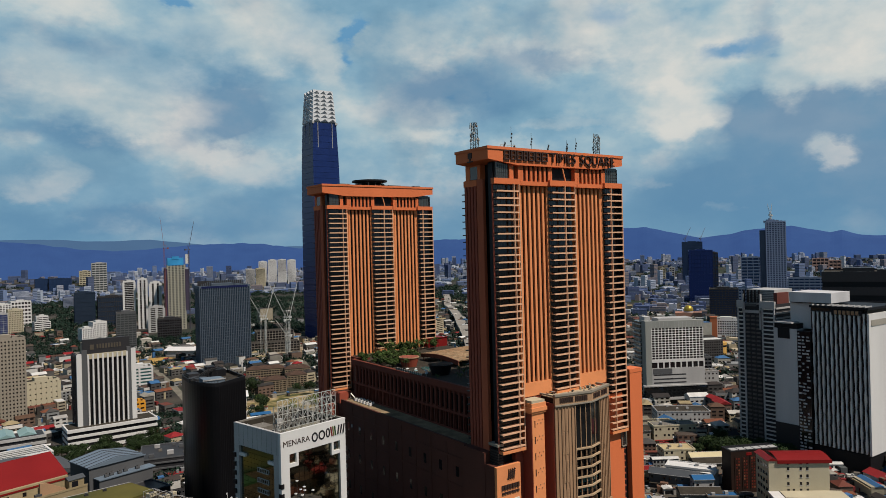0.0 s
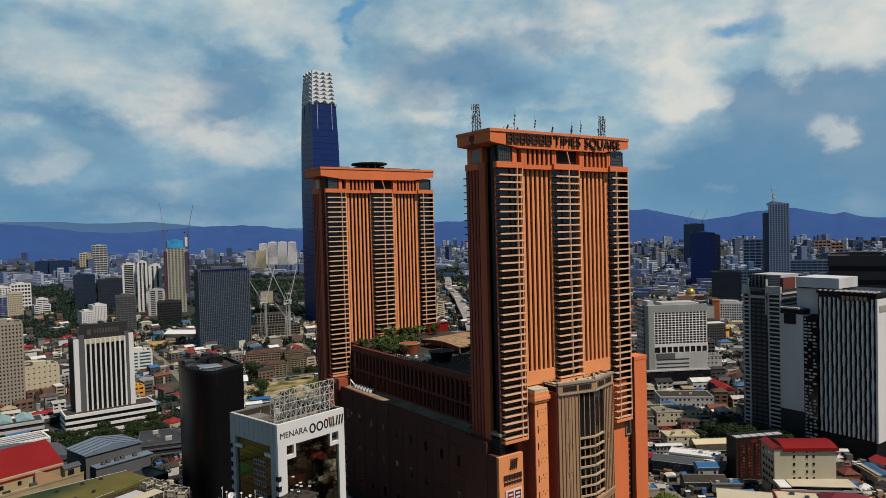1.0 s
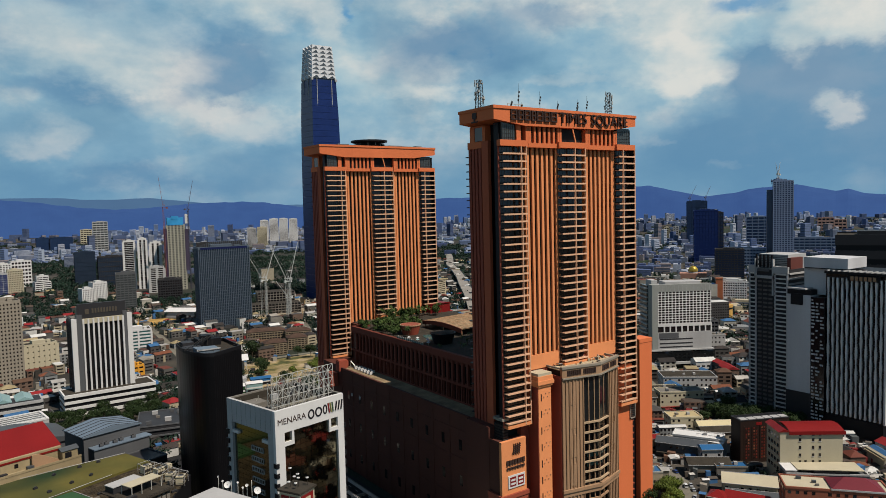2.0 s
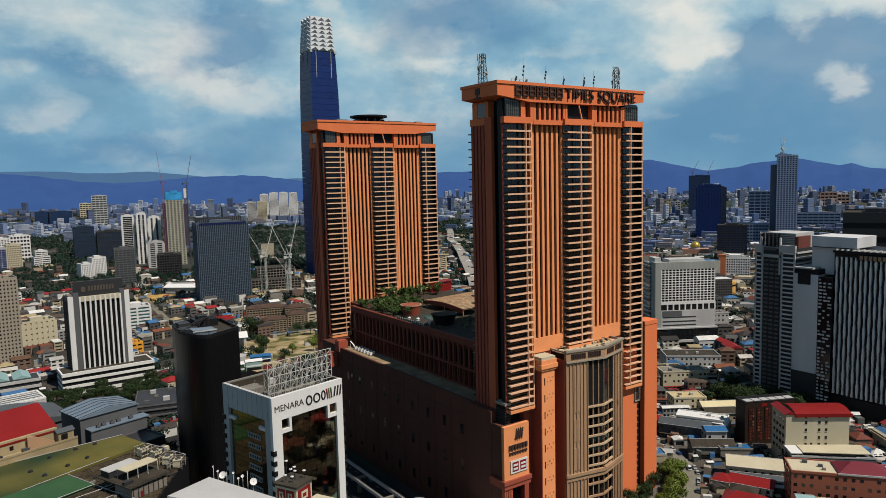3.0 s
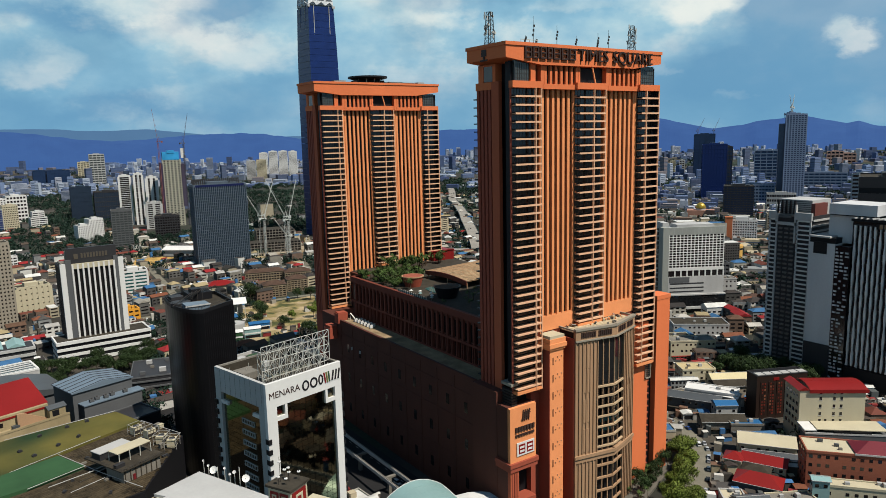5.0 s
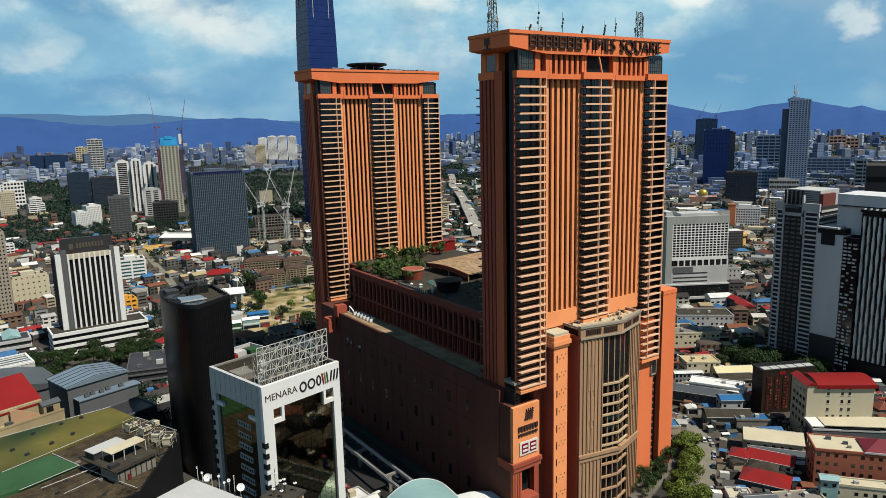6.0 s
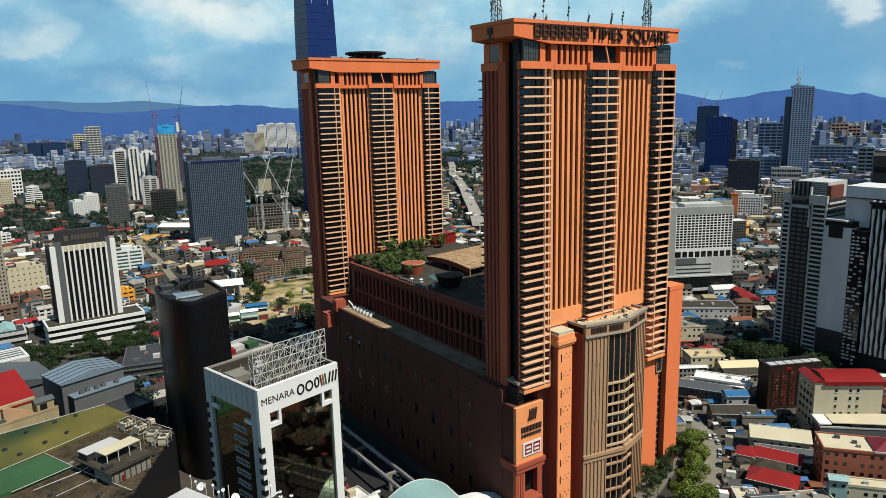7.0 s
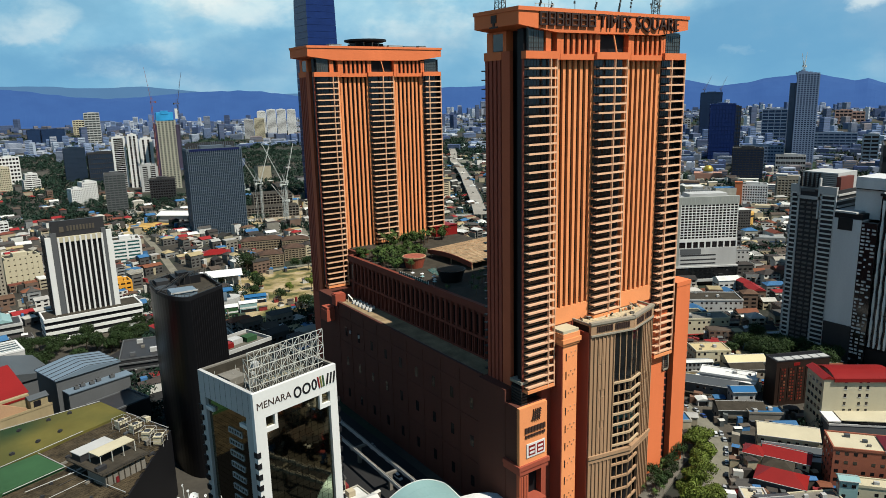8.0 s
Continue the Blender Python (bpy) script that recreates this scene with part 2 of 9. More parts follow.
# darker copy of street_leaf, for trees that stand in shade
leaf = material("shaded_foliage", (0.021, 0.040, 0.011), 0.7, grain=0.25, size=1.5, stain=0.25, island=0.35, vary=0.2)
# bluish tint stands for the haze over far trees
far_leaf = material("hazed_distant_foliage", (0.014, 0.034, 0.022), 0.8, grain=0.3, size=6, stain=0.3, island=0.3)
roof_mix = mixed("roof_paints", [(0.150, 0.045, 0.030), (0.080, 0.045, 0.034), (0.360, 0.350, 0.330), (0.050, 0.040, 0.036), (0.600, 0.600, 0.570), (0.070, 0.066, 0.062), (0.180, 0.065, 0.035), (0.030, 0.027, 0.026), (0.300, 0.280, 0.240), (0.040, 0.034, 0.032), (0.260, 0.020, 0.022), (0.440, 0.420, 0.380), (0.330, 0.265, 0.150), (0.040, 0.130, 0.270), (0.110, 0.062, 0.040), (0.600, 0.600, 0.570), (0.080, 0.060, 0.047), (0.036, 0.033, 0.030)])
wall_mix = mixed("wall_paints", [(0.400, 0.385, 0.330), (0.220, 0.205, 0.175), (0.560, 0.555, 0.520), (0.330, 0.290, 0.210), (0.110, 0.107, 0.100), (0.440, 0.375, 0.260), (0.150, 0.100, 0.075), (0.230, 0.240, 0.240), (0.070, 0.067, 0.064)])
# blue of the far haze is mixed into these paints
tower_mix = mixed("hazed_tower_paints", [(0.14, 0.19, 0.32), (0.08, 0.115, 0.23), (0.24, 0.27, 0.34), (0.055, 0.08, 0.18), (0.38, 0.42, 0.50), (0.085, 0.105, 0.18), (0.26, 0.22, 0.22)], size=8)
roof_ob = mixed("house_roof_paints", [(0.150, 0.045, 0.030), (0.080, 0.045, 0.034), (0.360, 0.350, 0.330), (0.050, 0.040, 0.036), (0.600, 0.600, 0.570), (0.070, 0.066, 0.062), (0.180, 0.065, 0.035), (0.030, 0.027, 0.026), (0.300, 0.280, 0.240), (0.040, 0.034, 0.032), (0.260, 0.020, 0.022), (0.440, 0.420, 0.380), (0.330, 0.265, 0.150), (0.040, 0.130, 0.270), (0.110, 0.062, 0.040), (0.600, 0.600, 0.570), (0.080, 0.060, 0.047), (0.036, 0.033, 0.030)], source="object", size=1.5)
wall_ob = mixed("house_wall_paints", [(0.400, 0.385, 0.330), (0.220, 0.205, 0.175), (0.560, 0.555, 0.520), (0.330, 0.290, 0.210), (0.110, 0.107, 0.100), (0.440, 0.375, 0.260), (0.150, 0.100, 0.075), (0.230, 0.240, 0.240), (0.070, 0.067, 0.064)], source="object", size=1.5)
# paled and blued for the haze at the hill foot
far_mix = mixed("hazed_far_paints", [(0.28, 0.35, 0.50), (0.42, 0.48, 0.58), (0.18, 0.25, 0.41), (0.40, 0.42, 0.48), (0.12, 0.18, 0.34), (0.54, 0.58, 0.64), (0.08, 0.125, 0.26)], size=8)
balcony_paint = material("cream_balcony_paint", (0.77, 0.45, 0.28), 0.75, grain=0.08, size=0.6, stain=0.16, stain_size=0.12, vary=0.06)
garden_leaf = material("garden_foliage", (0.045, 0.078, 0.018), 0.7, grain=0.25, size=1.5, stain=0.25, island=0.35, vary=0.3)
street_leaf = material("sunlit_foliage", (0.108, 0.145, 0.024), 0.7, grain=0.25, size=1.5, stain=0.25, island=0.35, vary=0.2)
# city ground: dark asphalt with patches of grass and scrub
ground_mat = material("city_ground", (0.02, 0.02, 0.02), 0.9, grain=0.3, size=3, stain=0.3, stain_size=0.03)
gt = ground_mat.node_tree
gco = gt.nodes.new("ShaderNodeTexCoord").outputs["Object"]
gn = gt.nodes.new("ShaderNodeTexNoise")
gn.inputs["Scale"].default_value, gn.inputs["Detail"].default_value = 0.006, 8
gt.links.new(gco, gn.inputs["Vector"])
gr = gt.nodes.new("ShaderNodeValToRGB")
gr.color_ramp.elements.new(0.5)
for e, (pos, col) in zip(gr.color_ramp.elements, ((0.40, (0.052, 0.046, 0.036, 1)), (0.50, (0.026, 0.024, 0.021, 1)), (0.62, (0.015, 0.027, 0.014, 1)))):
    e.position, e.color = pos, col
gt.links.new(gn.outputs["Fac"], gr.inputs[0])
gt.links.new(gr.outputs[0], next(n for n in gt.nodes if n.type == "HUE_SAT").inputs["Color"])
# white walls greyed, to stand for the shade on them
shade_grey = material("shaded_white_wall", (0.56, 0.56, 0.565), 0.75, grain=0.08, stain=0.2, stain_size=0.07, streak=True)
pale_slate = material("pale_slate_paint", (0.24, 0.31, 0.45), 0.6, grain=0.08, stain=0.15, streak=True)
# grey blued for the haze in front of far blocks
blue_grey = material("hazed_grey_paint", (0.16, 0.22, 0.32), 0.6, grain=0.08, stain=0.15, streak=True)
# sheet roof whose colour runs unevenly from yellow-green to dark green
membrane = material("yellow_to_green_membrane", (0.2, 0.2, 0.05), 0.85, grain=0.1, size=3, stain=0.25, stain_size=0.06)
mt = membrane.node_tree
mn = mt.nodes.new("ShaderNodeTexNoise")
mn.inputs["Scale"].default_value, mn.inputs["Detail"].default_value = 0.022, 1
mt.links.new(mt.nodes.new("ShaderNodeTexCoord").outputs["Object"], mn.inputs["Vector"])
mr = mt.nodes.new("ShaderNodeValToRGB")
for e, (pos, col) in zip(mr.color_ramp.elements, ((0.42, (0.012, 0.026, 0.010, 1)), (0.60, (0.080, 0.070, 0.017, 1)))):
    e.position, e.color = pos, col
mt.links.new(mn.outputs["Fac"], mr.inputs[0])
mt.links.new(mr.outputs[0], next(n for n in mt.nodes if n.type == "HUE_SAT").inputs["Color"])
# terracotta darkened for the shade on the podium's piers and parapet
brown_terracotta_shaded = material("brown_shaded_terracotta_paint", (0.165, 0.041, 0.026), 0.75, grain=0.08, size=0.6, stain=0.2, stain_size=0.07, streak=True)
mall_roof = material("weathered_roof_tiles", (0.058, 0.044, 0.026), 0.9, grain=0.8, size=0.6, stain=0.8, stain_size=0.2, island=0.22)
maroon = material("maroon_roof_sheet", (0.15, 0.016, 0.02), 0.5, grain=0.1, stain=0.3, stain_size=0.3)
smoke_glass = glass("smoked_black_glass", (0.006, 0.006, 0.007), 0.3, 0.3, 0.12)
bronze_mirror = material("bronze_mirror_glass", (0.30, 0.275, 0.19), 0.04, 1.0, grain=0.02, stain=0.05, vary=0.15, spec=0.5)
yard = material("packed_yard", (0.075, 0.066, 0.054), 0.95, grain=0.35, size=1.5, stain=0.5, stain_size=0.12)
# lightened and blued, as haze would soften far windows
far_glass = glass("hazed_far_glass", (0.07, 0.10, 0.16), 0.3, 0.3, 0.3)
stall_mix = mixed("stall_roof_paints", [(0.50, 0.49, 0.45), (0.10, 0.085, 0.07), (0.30, 0.27, 0.22), (0.05, 0.045, 0.04), (0.22, 0.03, 0.03), (0.14, 0.12, 0.10), (0.05, 0.15, 0.32), (0.42, 0.36, 0.24), (0.07, 0.06, 0.052), (0.62, 0.62, 0.60), (0.16, 0.09, 0.06), (0.09, 0.10, 0.10)])
steel_glass = glass("steel_blue_glass", (0.016, 0.030, 0.048), 0.15, 0.4, 0.5)
slate_glass = glass("slate_curtain_glass", (0.022, 0.036, 0.060), 0.2, 0.3, 0.4)
steel_fin = material("steel_grey_fins", (0.115, 0.150, 0.190), 0.45, 0.2, grain=0.1, stain=0.2, streak=True)
brown_clad = material("red_brown_cladding", (0.15, 0.05, 0.04), 0.6, grain=0.1, stain=0.2, streak=True)
# dry grass over packed sand
dry_grass = material("dry_grass_lot", (0.2, 0.18, 0.06), 0.95, grain=0.3, size=2, stain=0.4, stain_size=0.08)
dt = dry_grass.node_tree
dn = dt.nodes.new("ShaderNodeTexNoise")
dn.inputs["Scale"].default_value, dn.inputs["Detail"].default_value = 0.05, 7
dt.links.new(dt.nodes.new("ShaderNodeTexCoord").outputs["Object"], dn.inputs["Vector"])
dr_ = dt.nodes.new("ShaderNodeValToRGB")
dr_.color_ramp.elements.new(0.5)
for e, (pos, col) in zip(dr_.color_ramp.elements, ((0.40, (0.050, 0.054, 0.020, 1)), (0.48, (0.165, 0.132, 0.055, 1)), (0.58, (0.26, 0.20, 0.12, 1)))):
    e.position, e.color = pos, col
dt.links.new(dn.outputs["Fac"], dr_.inputs[0])
dt.links.new(dr_.outputs[0], next(n for n in dt.nodes if n.type == "HUE_SAT").inputs["Color"])
# blue base colour and glow stand for the haze over the hills
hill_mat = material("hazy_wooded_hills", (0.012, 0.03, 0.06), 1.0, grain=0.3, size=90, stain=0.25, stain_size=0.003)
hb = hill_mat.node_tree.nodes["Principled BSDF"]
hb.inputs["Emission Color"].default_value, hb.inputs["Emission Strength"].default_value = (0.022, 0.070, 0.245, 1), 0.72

# ---- tools ----
class Geo:
    """Vertices and faces of one mesh."""

    def __init__(self):
        self.v, self.f = [], []

    def box(self, x0, x1, y0, y1, z0, z1):
        n = len(self.v)
        self.v += [(x0, y0, z0), (x1, y0, z0), (x1, y1, z0), (x0, y1, z0), (x0, y0, z1), (x1, y0, z1), (x1, y1, z1), (x0, y1, z1)]
        self.f += [(n + 3, n + 2, n + 1, n), (n + 4, n + 5, n + 6, n + 7), (n, n + 1, n + 5, n + 4), (n + 1, n + 2, n + 6, n + 5), (n + 2, n + 3, n + 7, n + 6), (n + 3, n, n + 4, n + 7)]
        return self

    def prism(self, poly, z0, z1, top=None):
        """poly: (x, y) anticlockwise; top: another outline for the upper end."""
        n, k, top = len(self.v), len(poly), top or poly
        self.v += [(x, y, z0) for x, y in poly] + [(x, y, z1) for x, y in top]
        self.f += [tuple(range(n + k - 1, n - 1, -1)), tuple(range(n + k, n + 2 * k))]
        self.f += [(n + i, n + (i + 1) % k, n + k + (i + 1) % k, n + k + i) for i in range(k)]
        return self

    def slab(self, poly, y0, y1):
        """poly: (x, z) seen from the front, anticlockwise, drawn out from y0 to y1."""
        n, k = len(self.v), len(poly)
        self.v += [(x, y0, z) for x, z in poly] + [(x, y1, z) for x, z in poly]
        self.f += [tuple(range(n, n + k)), tuple(range(n + 2 * k - 1, n + k - 1, -1))]
        self.f += [(n + (i + 1) % k, n + i, n + k + i, n + k + (i + 1) % k) for i in range(k)]
        return self

    def beam(self, a, b, r, sides=4, r1=None):
        a, b = Vector(a), Vector(b)
        d = (b - a).normalized()
        u = d.orthogonal().normalized()
        w = d.cross(u)
        n, r1 = len(self.v), r if r1 is None else r1
        for p, q in ((a, r), (b, r1)):
            self.v += [tuple(p + q * (math.cos(2 * math.pi * i / sides) * u + math.sin(2 * math.pi * i / sides) * w)) for i in range(sides)]
        self.f += [(n + i, n + (i + 1) % sides, n + sides + (i + 1) % sides, n + sides + i) for i in range(sides)]
        self.f += [tuple(range(n + sides - 1, n - 1, -1)), tuple(range(n + sides, n + 2 * sides))]
        return self

    def ring(self, x0, x1, y0, y1, z0, z1, t):
        self.box(x0, x1, y0, y0 + t, z0, z1).box(x0, x1, y1 - t, y1, z0, z1)
        return self.box(x0, x0 + t, y0 + t, y1 - t, z0, z1).box(x1 - t, x1, y0 + t, y1 - t, z0, z1)

    def gable(self, x0, x1, y0, y1, z0, z1, along="x", over=0.4):
        x0, x1, y0, y1 = x0 - over, x1 + over, y0 - over, y1 + over
        n = len(self.v)
        if along == "x":
            ym = (y0 + y1) / 2
            self.v += [(x0, y0, z0), (x1, y0, z0), (x1, y1, z0), (x0, y1, z0), (x0, ym, z1), (x1, ym, z1)]
            self.f += [(n, n + 1, n + 5, n + 4), (n + 2, n + 3, n + 4, n + 5), (n + 1, n + 2, n + 5), (n + 3, n, n + 4), (n + 3, n + 2, n + 1, n)]
        else:
            xm = (x0 + x1) / 2
            self.v += [(x0, y0, z0), (x1, y0, z0), (x1, y1, z0), (x0, y1, z0), (xm, y0, z1), (xm, y1, z1)]
            self.f += [(n + 1, n + 2, n + 5, n + 4), (n + 3, n, n + 4, n + 5), (n, n + 1, n + 4), (n + 2, n + 3, n + 5), (n + 3, n + 2, n + 1, n)]
        return self

    def hip(self, x0, x1, y0, y1, z0, z1, over=0.4):
        x0, x1, y0, y1 = x0 - over, x1 + over, y0 - over, y1 + over
        n, r, ym = len(self.v), min(x1 - x0, y1 - y0) / 2 * 0.95, (y0 + y1) / 2
        xa, xb = x0 + r, x1 - r
        if xb < xa:
            xa = xb = (x0 + x1) / 2
        self.v += [(x0, y0, z0), (x1, y0, z0), (x1, y1, z0), (x0, y1, z0), (xa, ym, z1), (xb, ym, z1)]
        self.f += [(n, n + 1, n + 5, n + 4), (n + 2, n + 3, n + 4, n + 5), (n + 1, n + 2, n + 5), (n + 3, n, n + 4), (n + 3, n + 2, n + 1, n)]
        return self

    def sheet(self, grid):
        """grid: rows of points."""
        n, w = len(self.v), len(grid[0])
        for row in grid:
            self.v += row
        for j in range(len(grid) - 1):
            for i in range(w - 1):
                a = n + j * w + i
                self.f.append((a, a + 1, a + w + 1, a + w))
        return self

    def mesh(self, name, mat):
        me = bpy.data.meshes.new(name)
        me.from_pydata(self.v, [], self.f)
        me.materials.append(mat)
        return me


def plate(x0, x1, z0, z1, t, y0, y1):
    """An upright hollow rectangle with strokes t wide."""
    return Geo().box(x0, x1, y0, y1, z0, z0 + t).box(x0, x1, y0, y1, z1 - t, z1).box(x0, x0 + t, y0, y1, z0 + t, z1 - t).box(x1 - t, x1, y0, y1, z0 + t, z1 - t)


def thing(name, x, y, z=0.0, yaw=0.0, label="", category="", group="", kind=""):
    ob = new(name)
    ob.empty_display_size = 2
    ob.matrix_basis = pose(x, y, z, 0, 0, yaw)
    return tagged(ob, label, category, group, kind)


def part(name, geo, mat, parent, label="", at=None, kind=""):
    """Links geo (or a mesh already made) as one mesh object under a thing or part."""
    me = geo if isinstance(geo, bpy.types.Mesh) else geo.mesh(name, mat)
    ob = new(name, me)
    ob.parent = parent
    if at:
        ob.location = at
    if label or kind:
        tagged(ob, label, kind=kind)
    return ob


def solo(name, geo, mat, label="", category="", kind="", group="", m=None):
    ob = new(name, geo.mesh(name, mat))
    if m:
        ob.matrix_basis = m
    return tagged(ob, label, category, group, kind)


FOOT = []                                                # footprints taken: x, y, radius


def take(x, y, r):
    FOOT.append((x, y, r))


def free(x, y, r=6):
    return all((x - a) ** 2 + (y - b) ** 2 > (q + r) ** 2 for a, b, q in FOOT)


def rect_foot(x, y, yaw, w, d):
    c, s = math.cos(radians(yaw)), math.sin(radians(yaw))
    step = max(8.0, min(w, d) / 2)
    nx, ny = max(1, int(w / step)), max(1, int(d / step))
    for i in range(nx):
        for j in range(ny):
            u, v = -w / 2 + (i + 0.5) * w / nx, (j + 0.5) * d / ny
            take(x + c * u - s * v, y + s * u + c * v, max(w / nx, d / ny) * 0.6)


def tower(name, x, y, yaw, w, d, h, core, band, label, floors=20, spandrel=0.35, proud=0.4, piers=0, pier_w=0.8, pier_proud=0.7, pier_mat=None, z0=0.0, base=0.0,
          crown=3.0, roof_box=True, group="", side_piers=None, category="building", roof_mat=None, base_mat=None):
    """A building with a glass core, a spandrel ring to every floor and upright piers. Its front stands on (x, y) and faces -y before the turn."""
    b = thing(name, x, y, z0, yaw, label, category, group)
    rect_foot(x, y, yaw, w, d)
    part("core", Geo().box(-w / 2, w / 2, 0, d, 0, h - 0.3), core, b)
    top = h - crown
    if base:
        part("base", Geo().box(-w / 2 - 0.6, w / 2 + 0.6, -0.6, d + 0.6, 0, base), base_mat or band, b)
    if floors:
        step = (top - base) / floors
        me = Geo().ring(-w / 2 - proud, w / 2 + proud, -proud, d + proud, 0, step * spandrel, proud + 0.3).mesh("floor_band", band)
        for i in range(floors):
            part("floor_band", me, band, b, at=(0, 0, base + i * step))
    if crown:
        part("parapet", Geo().ring(-w / 2 - proud - 0.1, w / 2 + proud + 0.1, -proud - 0.1, d + proud + 0.1, top, h + 1.0, proud + 0.6), band, b)
    if piers:
        pm = pier_mat or band
        me = Geo().box(-pier_w / 2, pier_w / 2, -pier_proud, 0.3, base, top + 0.05).mesh("pier", pm)
        for i in range(piers + 1):
            part("pier", me, pm, b, at=(-w / 2 + w * i / piers, 0, 0))
        k = side_piers if side_piers is not None else max(1, round(piers * d / w))
        if k:
            me = Geo().box(-pier_proud, 0.3, -pier_w / 2, pier_w / 2, base, top + 0.05).mesh("pier", pm)
            for i in range(k):
                part("pier", me, pm, b, at=(-w / 2, d * (i + 1) / k, 0))
    top_ = part("roof", Geo().box(-w / 2 + 0.2, w / 2 - 0.2, 0.2, d - 0.2, h - 0.6, h - 0.2), roof_mat or dirty_roof, b)
    if roof_box:
        part("plant_room", Geo().box(-w * 0.22, w * 0.2, d * 0.3, d * 0.75, h - 0.2, h + 3.5).box(w * 0.24, w * 0.36, d * 0.3, d * 0.5, h - 0.2, h + 2), band, top_)
    return b


def letters(text, size, mat, depth=0.25, gap=0.86):
    """A line of text as one mesh in the x-z plane, its left end at the origin."""
    cu = bpy.data.curves.new("letters", "FONT")
    cu.body, cu.size, cu.extrude, cu.space_character = text, size, depth, gap
    tmp = bpy.data.objects.new("letters", cu)
    scene.collection.objects.link(tmp)
    me = bpy.data.meshes.new_from_object(tmp.evaluated_get(bpy.context.evaluated_depsgraph_get()))
    bpy.data.objects.remove(tmp)
    bpy.data.curves.remove(cu)
    me.transform(Matrix.Rotation(radians(90), 4, "X"))
    me.materials.clear()
    me.materials.append(mat)
    return me

# ---- the twin towers; x and y from the front corner of the base, z from the street ----
FLOOR = 3.3
TOP, CAP = 183.6, 186.8                                  # highest slab, foot of the caps
SLIM = 0.968                                             # width scale of the towers, set to fit the camera's view


def slab_mesh(w):
    """A balcony slab: a deep ledge with a turned-up lip."""
    g = Geo().slab([(0, -0.30), (w, -0.30), (w, 0.0), (0, 0.0)], -0.2, 2.6)
    g.slab([(0, -0.4), (w, -0.4), (w, 0.3), (0, 0.3)], -0.6, -0.2)
    return g.mesh("balcony", balcony_paint)


def window_strip(parent, w, x, y, z0, z1, mat=None, step=1.6, name="glazing"):
    """Panes behind the balconies, floor by floor, in one mesh of small panes."""
    g = Geo()
    n = max(1, round(w / step))
    z = z0
    while z < z1 - 0.5:
        for i in range(n):
            a = w * i / n
            g.box(a + 0.05, a + w / n - 0.05, 0, 0.08, z + 0.5, min(z + FLOOR - 0.25, z1))
        z += FLOOR
    fr = Geo()
    for i in range(n + 1):
        fr.box(w * i / n - 0.07, w * i / n + 0.07, -0.06, 0.06, z0, z1)
    part("window_frame", fr, dark_steel, parent, at=(x, y, 0))
    return part(name, g, mat or dark_glass, parent, "dark window panes behind the balconies", at=(x, y, 0), kind="stuff")


